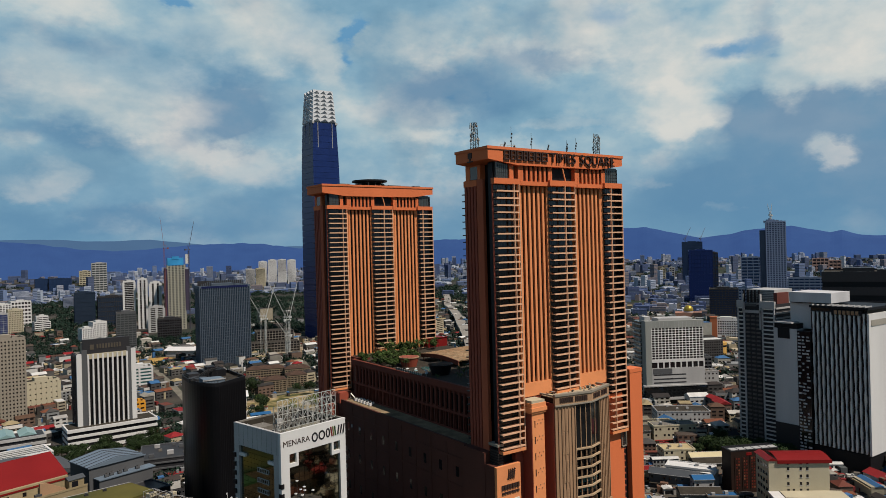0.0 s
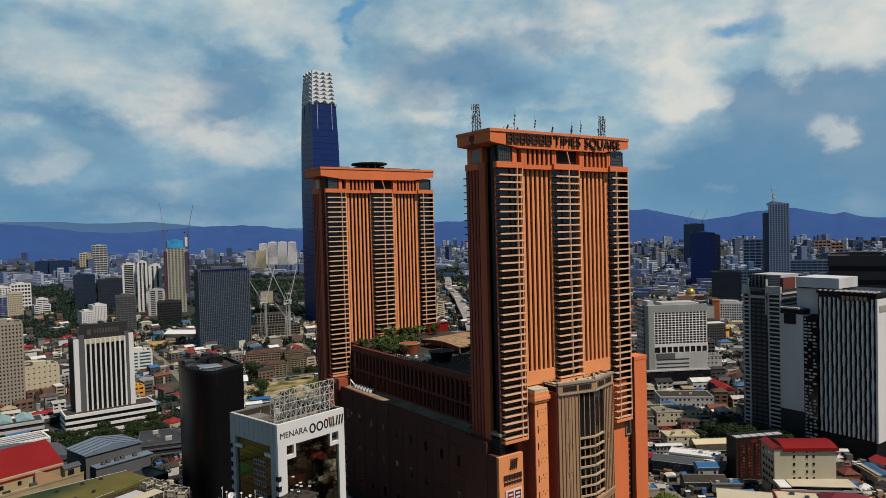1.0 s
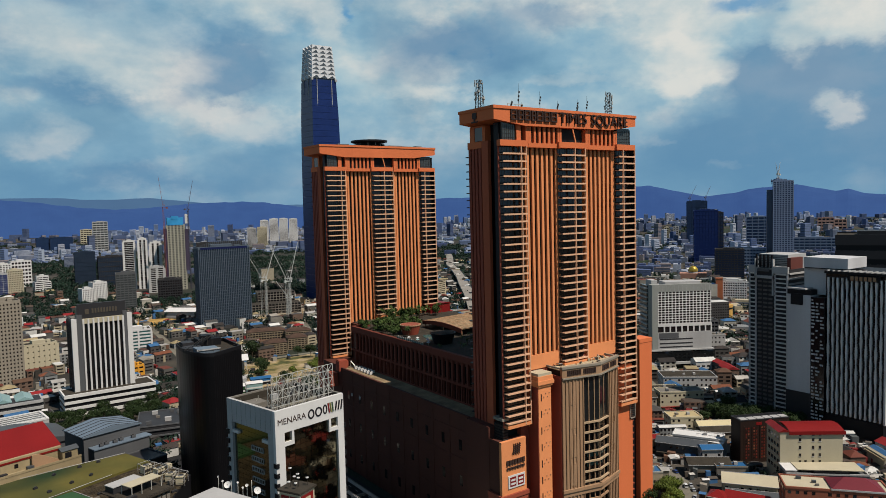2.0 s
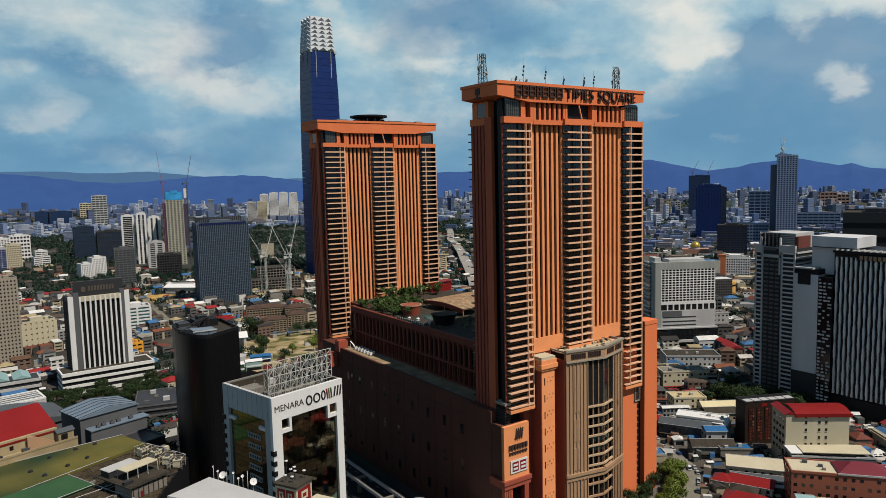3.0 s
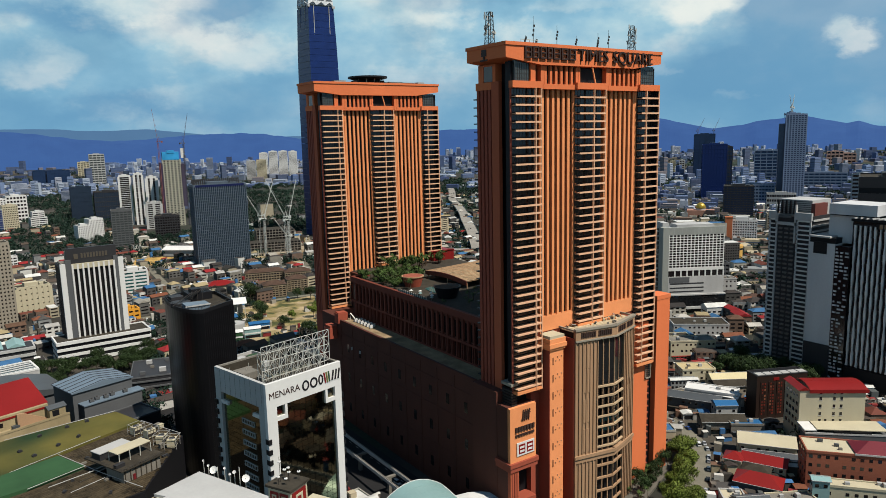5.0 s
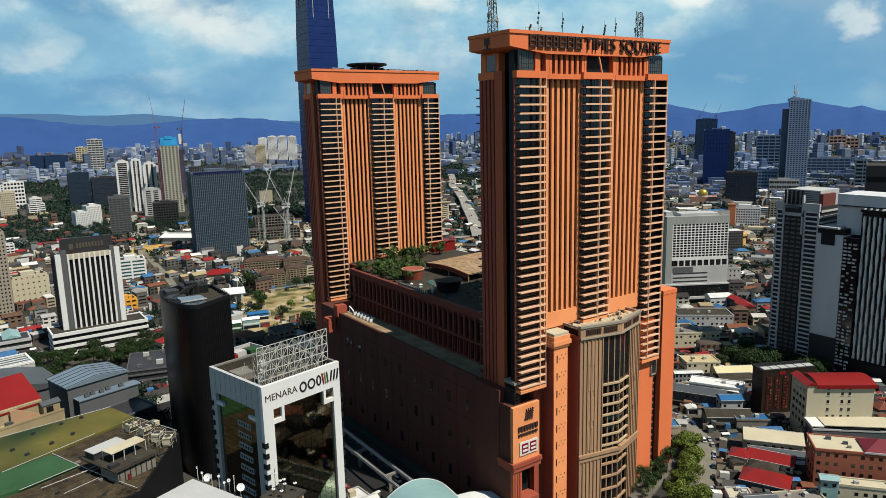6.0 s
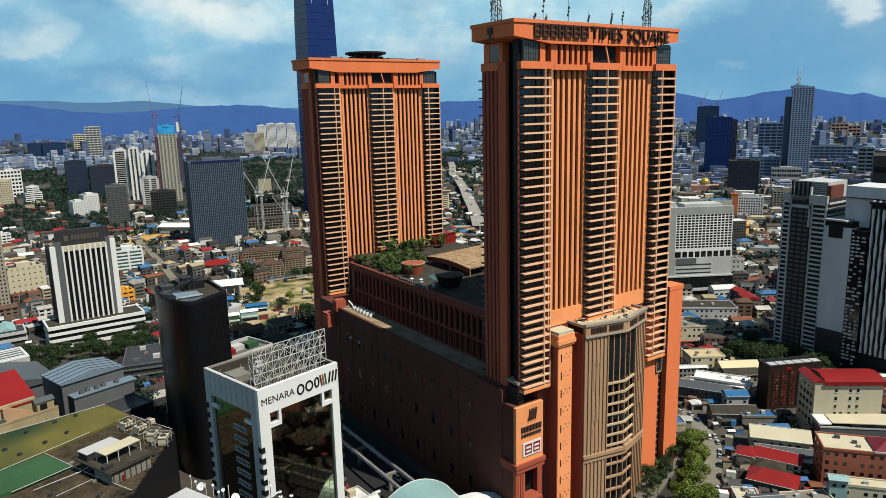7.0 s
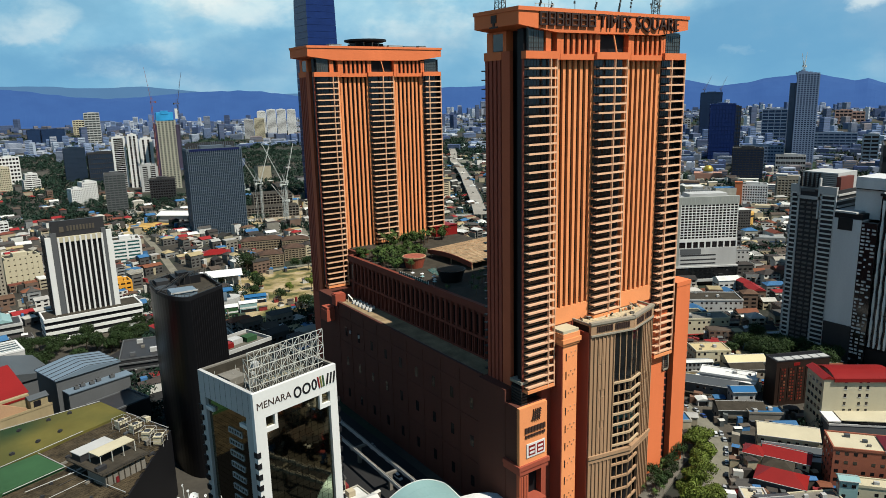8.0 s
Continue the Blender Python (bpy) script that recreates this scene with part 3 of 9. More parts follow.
def twin(name, x, y, low, label):
    b = thing(name, x, y, 0, 0, label, "tower block", "twin towers")
    b.matrix_basis = pose(x, y, 0) @ Matrix.Diagonal((SLIM, 1, 1, 1))
    # carcass behind the balconies, set back and coloured near black for the shade there
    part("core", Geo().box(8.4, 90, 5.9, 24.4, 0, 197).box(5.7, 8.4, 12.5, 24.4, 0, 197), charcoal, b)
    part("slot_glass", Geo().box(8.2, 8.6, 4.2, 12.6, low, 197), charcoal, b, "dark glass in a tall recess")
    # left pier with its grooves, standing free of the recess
    # pier and flutes take the darker terracottas, for the shade on this face
    part("side_pier", Geo().box(4.6, 6.3, 10.4, 15.0, 0, 190), terracotta_deep_shaded, b)
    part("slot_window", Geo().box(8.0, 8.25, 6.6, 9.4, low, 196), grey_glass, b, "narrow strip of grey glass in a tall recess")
    flute = Geo().box(4.6, 5.6, 0, 1.6, 56, 187).mesh("side_flute", terracotta_red_shaded)
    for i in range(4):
        part("side_flute", flute, terracotta_red_shaded, b, at=(0, 15.7 + 2.45 * i, 0))
    part("side_base", Geo().box(4.5, 5.62, 15.0, 24.9, 0, 56), terracotta_red_shaded, b)
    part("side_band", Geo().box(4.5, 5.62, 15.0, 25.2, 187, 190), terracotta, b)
    part("side_glass", Geo().box(5.58, 5.64, 15.0, 24.5, 56, 187), dark_glass, b)
    part("side_window", Geo().box(4.9, 5.2, 14.5, 20.0, 190.2, 196.2), grey_glass, b)
    part("side_parapet", Geo().box(4.75, 8.1, 12.4, 14.3, 190, 197).box(4.75, 5.6, 20.2, 23.6, 190, 197).box(4.8, 5.6, 14.3, 20.2, 196.2, 197), terracotta, b)
    # two fluted panels
    fin_foot = 92.5 if low < 61 else 82.0
    fin = Geo().box(-0.68, 0.68, -1.6, -0.3, fin_foot, 186.6).mesh("fin", terracotta_light)
    small = Geo().box(-0.66, 0.66, -1.6, -0.55, 188.6, 195.9).mesh("upper_fin", terracotta)
    for x0 in (21.2, 59.9):
        for i in range(7):
            part("fin", fin, terracotta_light, b, at=(x0 + 0.5 + 3.0 * i, 4.3, 0))
            part("upper_fin", small, terracotta, b, at=(x0 + 0.5 + 3.0 * i, 2.5, 0))
        g = Geo()
        for k in range(int((186.6 - fin_foot) / FLOOR) + 1):
            for i in range(6):
                g.box(x0 + 1.0 + 3 * i, x0 + 3.0 + 3 * i, 3.8, 3.95, fin_foot + FLOOR * k, min(fin_foot + FLOOR * k + 3.1, 186.6))
        for i in range(6):
            g.box(x0 + 1.0 + 3 * i, x0 + 3.0 + 3 * i, 3.8, 3.95, 188.6, 195.9)
        part("slit_glazing", g, smoke_glass, b, "narrow dark windows between the fins", kind="stuff")
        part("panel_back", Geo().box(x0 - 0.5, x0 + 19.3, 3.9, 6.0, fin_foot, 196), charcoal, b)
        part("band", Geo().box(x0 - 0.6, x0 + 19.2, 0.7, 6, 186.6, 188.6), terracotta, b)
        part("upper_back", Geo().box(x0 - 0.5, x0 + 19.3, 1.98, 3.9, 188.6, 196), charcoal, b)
        part("foot_band", Geo().box(x0 - 0.6, x0 + 19.2, 2.6, 6, fin_foot - 6.5, fin_foot), terracotta_light, b)
        part("edge_pilaster", Geo().box(x0 - 1.7, x0 - 0.75, 2.2, 6, low, 186.6), terracotta_light, b)
        part("upper_pilaster", Geo().box(x0 - 2.2, x0 - 0.3, 0.85, 6, 186.6, 196), terracotta, b)
        part("upper_pilaster", Geo().box(x0 + 19.3, x0 + 20.4, 0.85, 6, 186.6, 196), terracotta, b)
        part("edge_pilaster", Geo().box(x0 + 19.2, x0 + 20.2, 2.6, 6, 86, 186.6), terracotta_light, b)
    # three stacks of balconies on the front, one on the rear corner
    for x0, x1, mull, foot in ((4.2, 18.2, 14.9, max(low, 62.9)), (40.2, 56.2, 49.0, 86.6), (80.2, 92.3, 83.4, max(60.8, low))):
        me = slab_mesh(x1 - x0)
        z = TOP
        while z > foot:
            part("balcony", me, balcony_paint, b, at=(x0, 0, z))
            z -= FLOOR
        if low < 70 or x0 == 40.2:
            part("bottom_slab", Geo().box(x0 - 0.2, x1 + 0.2, -0.6, 5, z + 0.9, z + 2.2), terracotta_light, b)
        part("mullion", Geo().box(mull - 0.2, mull + 0.2, -0.72, 0.2, foot, CAP), balcony_paint, b)
        part("mullion", Geo().box(x1 - 0.3, x1 + 0.1, -0.62, 0.0, foot, CAP), balcony_paint, b)
        window_strip(b, x1 - x0, x0, 2.4, TOP + 0.2 - FLOOR * int((TOP - foot) / FLOOR + 1), CAP)
        deep = 1.8 if x0 < 40 else 5.2
        if x0 > 70:
            # end wall of the last stack, in dark glass for the shade inside
            part("end_screen", Geo().box(x1 - 0.3, x1 - 0.12, 0.05, 2.38, foot, CAP), dark_glass, b)
        part("stack_wall", Geo().box(x0 - 0.7, x0 + 0.0, 2.0 if x0 < 40 else 2.8, deep + 0.8, foot, CAP), terracotta_red_shaded, b)
        part("cap", Geo().box(x0 - 1.6, x1 + 0.1, -0.6, deep, CAP, 189.4), terracotta, b)
        # near-black filler where the recess beside the stack lies in shade
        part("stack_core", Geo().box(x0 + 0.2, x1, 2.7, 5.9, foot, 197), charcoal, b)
        if x0 == 40.2:
            part("middle_window", Geo().box(x0 - 1, x1 + 1.4, 3.4, 5.2, 189.4, 196.2), grey_glass, b)
            part("prop", Geo().beam((48, 0.2, 196.4), (50, 0.0, 189.4), 0.35), terracotta_light, b)
        elif x0 < 40:
            part("corner_window", Geo().box(x0 + 1.2, x0 + 8.5, 1.2, 2.6, 189.4, 197.4), grey_glass, b)
            part("corner_pier", Geo().box(x0 + 9.4, x0 + 12.0, 1.0, 5.2, 189.4, 196.8), terracotta, b)
        else:
            part("corner_window", Geo().box(x0 + 0.6, x1 - 2.6, 1.2, 5.2, 189.4, 197.4), grey_glass, b)
        fr = Geo()
        a0, a1, yy = (x0 + 1.2, x0 + 8.5, 1.2) if x0 < 40 else (x0 - 1, x1 + 1.4, 3.4) if x0 < 50 else (x0 + 0.6, x1 - 2.6, 1.2)
        for i in range(7):
            q = a0 + (a1 - a0 - 0.14) * i / 6
            fr.box(q, q + 0.14, yy - 0.12, yy, 189.4, 196.2)
        for i in range(4):
            fr.box(a0, a1, yy - 0.1, yy - 0.02, 190.6 + 1.6 * i, 190.72 + 1.6 * i)
        part("window_frame", fr, dark_steel, b)
    rear = Geo().box(0, 1.6, 0, 1.6, -0.3, 0.15).mesh("balcony", dark_steel)
    for i in range(37):
        part("balcony", rear, dark_steel, b, at=(4.2, 24.9, TOP - FLOOR * i))
    # the fascia flares out to the corners
    part("fascia", Geo().slab([(-0.6, 203.4), (-0.6, 198.0), (17.8, 195.8), (74.6, 196.1), (92.9, 198.6), (92.9, 203.4)], -0.4, 24.3), terracotta, b)
    part("fascia_rim", Geo().ring(-1.0, 93.3, -0.8, 24.7, 202.6, 203.9, 1.4), terracotta, b)
    part("roof_deck", Geo().box(0.5, 91.8, 1.0, 23.4, 203.42, 203.5), dirty_roof, b)
    return b


twin("tower_block", 200, 247, 60, "tall terracotta hotel tower with balcony stacks and a rooftop sign")
twin("tower_block", 206.0, 434.4, 62, "tall terracotta twin tower behind the rooftop garden")

# sign on the fascia: the firm's name as plain bars, the rest lettered
sign = thing("rooftop_sign", 200, 246.4, 0, 0, "dark bronze letters on a terracotta fascia", "sign")
sign.matrix_basis = pose(200, 246.4, 0) @ Matrix.Diagonal((SLIM, 1, 1, 1))
x0 = 8.9
for w in (3.6, 3.2, 3.4, 2.6, 3.8, 3.6, 3.8):
    part("bar", plate(x0, x0 + w, 198.0, 202.6, 0.66, -0.5, 0), sign_dark, sign)
    part("bar", Geo().box(x0 + 0.66, x0 + w - 0.66, -0.5, 0, 200.0, 200.6), sign_dark, sign)
    x0 += w + 0.7
part("word", letters("TIMES", 6.9, sign_dark, 0.35, 1.03), sign_dark, sign, at=(38.6, -0.3, 198.0))
part("word", letters("SQUARE", 6.9, sign_dark, 0.35, 1.03), sign_dark, sign, at=(59.7, -0.3, 198.0))
part("emblem", Geo().box(-0.9, -0.6, 12, 15, 199.4, 202).box(-0.9, -0.6, 11.2, 15.8, 197.6, 198.2).box(-0.9, -0.6, 13, 14, 198.2, 199.4), sign_dark, sign)

# ---- base of the front tower and the long podium ----
base = thing("entrance_block", 200, 247, 0, 0, "terracotta and stone lower block with shaft, bay and sign wall", "building")
part("sign_wall", Geo().box(0, 14.2, -0.2, 1.4, 33.2, 57.2), terracotta_light, base)
# returns take the dark wall colour, for the shade behind the front slabs
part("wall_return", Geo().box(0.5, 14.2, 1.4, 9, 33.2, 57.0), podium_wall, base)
part("ledge", Geo().box(-0.8, 15, -1.2, 9.2, 31.4, 33.2).box(-0.4, 14.6, -0.8, 9.2, 29.4, 31.4), terracotta_red_shaded, base)
part("portal_pier", Geo().box(0, 4.6, -0.2, 1.6, 0, 29.4), terracotta_deep_shaded, base)
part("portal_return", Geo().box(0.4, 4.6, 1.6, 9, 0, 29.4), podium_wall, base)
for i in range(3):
    part("portal_groove", Geo().box(0.7 + 1.3 * i, 1.3 + 1.3 * i, -0.45, -0.15, 2, 28.4), terracotta_red_shaded, base)
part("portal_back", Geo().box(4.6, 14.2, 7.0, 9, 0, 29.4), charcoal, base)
part("portal_porch", Geo().box(5.0, 13.5, 0.5, 7, 0, 13).box(4.8, 14, -0.4, 7, 13, 15.5), terracotta_red_shaded, base)
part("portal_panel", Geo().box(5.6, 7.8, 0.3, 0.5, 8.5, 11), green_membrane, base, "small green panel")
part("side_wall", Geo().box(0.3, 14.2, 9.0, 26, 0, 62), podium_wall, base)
lv = thing("louvre_stack", 204.6, 249.2, 0, 0, "dark metal louvre stack on the corner ledge", "louvre")
for i in range(9):
    part("slat", Geo().box(-1.6, 1.4, 0, 6.2, 53.0 + 1.25 * i, 53.7 + 1.25 * i), dark_steel, lv)
part("frame", Geo().box(-1.3, 1.3, 0.3, 6, 52.4, 64.5), charcoal, lv)
part("cap", Geo().box(-2, 1.6, -0.3, 6.4, 65.6, 66.8).box(-2, 1.6, -0.3, 6.4, 51.6, 52.4), beige_paint, lv)

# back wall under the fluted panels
part("back_wall", Geo().box(14.2, 80, 3.0, 9, 0, 88), terracotta_red_shaded, base)
# slim shaft
shaft = Geo().box(19.2, 26.8, -3.6, 3.0, 0, 81.6)
part("shaft", shaft, terracotta_light, base)
# dark red sheet stands for the shade on the shaft's left face
part("shaft_side", Geo().box(18.9, 19.18, -3.4, 3.0, 0, 81.6), terracotta_red_shaded, base)
part("shaft_cornice", Geo().box(18.6, 27.4, -4.2, 3.2, 79.4, 80.4).box(18.1, 27.9, -4.7, 3.2, 80.4, 82.2).box(18.5, 27.5, -4.3, 3.4, 82.2, 84.2), terracotta_light, base)
part("shaft_roof", Geo().box(18.9, 27.1, -3.9, 3.2, 84.2, 85.4), cream_paint, base, "pale roof slab")
slit = Geo().box(0, 0.45, -0.12, 0.1, 0, 3.2).mesh("slit", charcoal)
for i in range(10):
    part("slit", slit, charcoal, base, at=(20.6, -3.62, 4.5 + 7.6 * i))
knob = Geo().box(0, 0.35, -0.3, 0.05, 0, 0.35).mesh("stud", brown_stone)
for i in range(10):
    for j in range(4):
        part("stud", knob, brown_stone, base, at=(22.2 + 1.1 * j, -3.62, 6 + 7.6 * i + (1.6 if j % 2 else 0)))

# faceted bay: two shallow facets meet at the middle
P0, P1, P2 = (30.6, -7.0), (50.6, -11.0), (69.0, -5.3)


def facet(a, b, u0, u1, z0, z1, out, thick):
    """A panel on the facet a-b between the fractions u0 and u1 of its length."""
    ax, ay = a
    dx, dy = b[0] - ax, b[1] - ay
    n = math.hypot(dx, dy)
    nx, ny = dy / n, -dx / n
    p, q = (ax + dx * u0 + nx * out, ay + dy * u0 + ny * out), (ax + dx * u1 + nx * out, ay + dy * u1 + ny * out)
    return Geo().prism([p, q, (q[0] - nx * thick, q[1] - ny * thick), (p[0] - nx * thick, p[1] - ny * thick)], z0, z1)


balcony_stone = material("pale_tan_stone", (0.50, 0.36, 0.225), 0.75, grain=0.12, size=0.5, stain=0.2, stain_size=0.15)
bay = thing("faceted_bay", 200, 247, 0, 0, "tan stone bay with a faceted glass strip and sign band", "building")
part("body", Geo().prism([(P0[0] + 0.4, P0[1] + 1.8), (P1[0], P1[1] + 2.2), (P2[0] - 0.6, P2[1] + 1.8), (68.4, 3), (31.0, 3)], 0, 85.4), charcoal, bay)
part("side_wall", Geo().prism([(30.0, -6.6), (30.8, -7.0), (31.0, 3), (30.0, 3)], 0, 83), terracotta_red_shaded, bay)
part("side_wall", Geo().prism([(68.2, -4.6), (69.2, -5.0), (70.4, 3), (69.2, 3)], 0, 83), terracotta_red_shaded, bay)
for a, b_, u0, u1 in ((P0, P1, 0.0, 0.55), (P1, P2, 0.46, 1.0)):
    part("stone_panel", facet(a, b_, u0, u1, 0, 82.6, 0, 0.8), brown_stone, bay)
    w = (u1 - u0) / 6
    for k in range(7):
        part("rib", facet(a, b_, u0 + w * (k - 0.11), u0 + w * (k + 0.11), 0, 81, 0.45, 0.6), brown_stone, bay)
    for k in (2, 3):
        for z0 in (31.5, 45, 58.5, 69.5):
            part("inset", facet(a, b_, u0 + w * (k + 0.25), u0 + w * (k + 0.75), z0, z0 + 10.5, 0.25, 0.4), brown_stone, bay)
for a, b_, u0, u1 in ((P0, P1, 0.55, 1.0), (P1, P2, 0.0, 0.46)):
    n = 3 if u0 > 0 else 2
    for k in range(n):
        w = (u1 - u0) / n
        part("glass_panel", facet(a, b_, u0 + w * k + 0.01, u0 + w * (k + 1) - 0.01, 60, 82, -0.5, 0.2), black_glass, bay)
        part("glass_panel", facet(a, b_, u0 + w * k + 0.01, u0 + w * (k + 1) - 0.01, 31.5, 60, -1.5, 0.2), dark_glass, bay)
        part("mullion", facet(a, b_, u0 + w * k, u0 + w * k + 0.02, 0, 82, -0.2, 0.6), brown_stone, bay)
    for z in (32.0, 36.6, 41.2, 45.8, 50.4, 55.0, 59.6):
        part("balcony_front", facet(a, b_, u0, u1, z, z + 0.8, 0.35, 0.8), balcony_stone, bay)
    for z in (5, 11, 17, 23):
        part("lower_beam", facet(a, b_, u0, u1, z, z + 0.9, 0.1, 0.8), brown_stone, bay)
    for z in (39.5, 43.8):
        part("lit_window", facet(a, b_, u0 + 0.12, u0 + 0.42, z - 0.7, z + 2.0, -1.2, 0.2), teal_glass, bay)
for a, b_ in ((P0, P1), (P1, P2)):
    part("sign_band", facet(a, b_, -0.01, 1.01, 82.2, 86.6, 0.5, 1.6), brown_stone, bay)
    part("cornice", facet(a, b_, -0.02, 1.02, 86.4, 87.4, 0.9, 1.8), beige_paint, bay)
    part("cornice", facet(a, b_, -0.01, 1.01, 81.6, 82.3, 0.9, 1.8), beige_paint, bay)
    part("lip", facet(a, b_, -0.02, 1.02, 29.0, 30.4, 1.0, 1.8), brown_stone, bay)
    part("lip", facet(a, b_, -0.01, 1.01, 27.0, 29.0, 0.5, 1.4), brown_stone, bay)
part("roof", Geo().prism([(31, -6.4), (50.6, -10.2), (68.4, -4.8), (68.6, 2.4), (31, 2.4)], 85.4, 85.8), material("sandy_roof_screed", (0.46, 0.38, 0.25), 0.95, grain=0.5, size=0.6, stain=0.6, stain_size=0.5), bay)
for a, b_ in (((30.4, -7), (30.4, 2.6)), ((69.2, -5), (69.2, 2.6))):
    part("roof_kerb", Geo().beam((*a, 86.6), (*b_, 86.6), 0.5), beige_paint, bay)
for k, (a, b_, u0, u1) in enumerate([(P0, P1, 0.12, 0.5), (P0, P1, 0.55, 0.9), (P1, P2, 0.1, 0.5), (P1, P2, 0.55, 0.9)]):
    m = 7 if k < 2 else 4
    for i in range(m):
        w = (u1 - u0) / m
        part("sign_bar", facet(a, b_, u0 + w * i, u0 + w * (i + 0.72), 83.2, 85.6, 0.75, 0.3), sign_dark, bay)
rng = random.Random(5)
for i in range(60):
    u, v = rng.uniform(33, 67), rng.uniform(-8, 1.5)
    if v < -5.5 + abs(u - 50.6) * 0.2 - (2.5 if abs(u - 50.6) < 8 else 0) or (rng.random() < 0.75 and -6 < v < -0.8 and 36 < u < 54):
        continue
    s = rng.uniform(0.2, 0.6)
    unit = thing("rooftop_unit", 200 + u, 247 + v, 85.8, rng.uniform(0, 90), "small air handling box on a flat roof", "roof unit", "units on the bay roof")
    mat = (cream_paint, concrete, terracotta_light, dark_grey)[i % 4]
    part("casing", Geo().box(-s, s, -s * 0.7, s * 0.7, 0.1, 0.2 + s * rng.uniform(0.8, 1.8)), mat, unit)
    part("plinth", Geo().box(-s * 0.9, s * 0.9, -s * 0.6, s * 0.6, 0, 0.12), dark_steel, unit)

for i in range(14):
    u, v = rng.uniform(33, 66), rng.uniform(-0.5, 2.0)
    stack = thing("debris_stack", 200 + u, 247 + v, 85.8, rng.uniform(0, 180), "heap of rusty pipes and boards on a roof", "debris", "roof debris")
    part("board", Geo().box(-1.3, 1.3, -0.4, 0.4, 0, 0.35), (dark_grey, brown_stone, charcoal)[i % 3], stack)
    part("pipe", Geo().beam((-1.5, -0.3, 0.5), (1.2, 0.5, 1.1), 0.13, 5), (dark_steel, steel)[i % 2], stack)
# red wall on the far side of the bay
part("red_wall", Geo().box(69.2, 88.6, 2.0, 8, 0, 76.0), terracotta, base)
part("red_cornice", Geo().box(69.6, 86.6, 1.2, 8, 76.0, 77.6).box(69.3, 86.9, 0.8, 8, 77.6, 79.6), terracotta, base)
part("red_pilaster", Geo().box(94.0, 103.6, 1.6, 9, 0, 90.2), terracotta, base)
part("pilaster_cap", Geo().box(93.8, 103.8, 1.4, 9.2, 88.6, 90.6), terracotta, base)
part("slot_wall", Geo().box(88.6, 94.0, 4.5, 8, 0, 60), charcoal, base)
for i in range(14):
    part("slot_bracket", Geo().box(88.8, 90.0, 2.2, 4.5, 6 + 3.3 * i, 6.6 + 3.3 * i), terracotta_red_shaded, base)
grille = thing("wall_grille", 200, 248.6, 0, 0, "dark barred grille in a pale frame on the red wall", "grille")
part("frame", Geo().box(86.4, 90.4, -0.2, 0.4, 50.6, 51.2).box(86.4, 90.4, -0.2, 0.4, 58.6, 59.2).box(86.4, 86.8, -0.2, 0.4, 50.6, 59).box(90, 90.4, -0.2, 0.4, 50.6, 59), beige_paint, grille)
for i in range(7):
    part("bar", Geo().box(86.8, 90, -0.05, 0.25, 51.6 + i, 52.0 + i), dark_steel, grille)

# advertising on the sign wall
ad = thing("wall_sign", 200, 246.7, 0, 0, "white framed sign with two red squares of lettering bars", "sign")
board = part("board", Geo().box(3.4, 12.9, -0.3, 0, 35.8, 41.6), white_paint, ad)
for x0 in (4.3, 8.7):
    part("panel", Geo().box(x0, x0 + 3.5, -0.38, -0.3, 36.6, 40.8), red_metal, board, "red square panel")
    for i in range(2):
        part("bar", Geo().box(x0 + 0.5, x0 + 3.0, -0.42, -0.38, 37.3 + 1.7 * i, 38.2 + 1.7 * i), white_paint, board)
logo = thing("wall_emblem", 200, 246.7, 0, 0, "bronze emblem of strokes above two rows of bars", "sign")
for i in range(4):
    part("stroke", Geo().beam((6.6 + 1.1 * i, -0.25, 50.6), (7.0 + 1.1 * i, -0.25, 55.6), 0.22), sign_dark, logo)
    part("stroke", Geo().beam((5.9 + 0.5 * i, -0.25, 51.4 + i), (10.4 + 0.2 * i, -0.25, 52.0 + i), 0.2), sign_dark, logo)
for i in range(7):
    part("bar", Geo().box(2.6 + 1.55 * i, 3.7 + 1.55 * i, -0.4, 0, 46.4, 48.6), sign_dark, logo)
    part("bar", Geo().box(2.7 + 1.5 * i, 3.9 + 1.5 * i, -0.4, 0, 44.4, 45.4), sign_dark, logo)

# long podium between the towers
pod = thing("podium", 199, 273, 0, 0, "long dark terracotta shopping podium with a roof garden", "building")
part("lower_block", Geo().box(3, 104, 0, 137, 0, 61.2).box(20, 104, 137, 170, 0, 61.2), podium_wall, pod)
part("ledge_floor", Geo().box(4.0, 16, -1, 136.5, 61.2, 61.6), material("tan_ledge_screed", (0.27, 0.195, 0.115), 0.9, grain=0.3, size=1.2, stain=0.5, stain_size=0.15), pod, "stained concrete ledge floor")
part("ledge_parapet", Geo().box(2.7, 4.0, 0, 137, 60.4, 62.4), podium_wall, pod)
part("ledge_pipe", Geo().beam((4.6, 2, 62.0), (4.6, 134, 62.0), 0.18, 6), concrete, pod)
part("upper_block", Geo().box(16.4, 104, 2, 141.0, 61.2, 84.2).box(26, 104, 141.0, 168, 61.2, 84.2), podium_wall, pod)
part("upper_parapet", Geo().box(14.9, 16.9, 2, 141.6, 82.8, 86.1).box(16.9, 28, 139.8, 141.6, 82.8, 86.1), brown_terracotta_shaded, pod)
part("string_course", Geo().box(15.3, 16.5, 2, 141.4, 70.4, 71.6).box(15.3, 16.5, 2, 141.4, 61.6, 62.6), brown_terracotta_shaded, pod)
pier_me = Geo().box(15.2, 16.4, 0, 1.5, 71.6, 82.8).box(15.2, 16.4, 0.0, 0.45, 62.6, 70.4).box(15.2, 16.4, 1.3, 2.1, 62.6, 70.4).mesh("upper_pier", brown_terracotta_shaded)
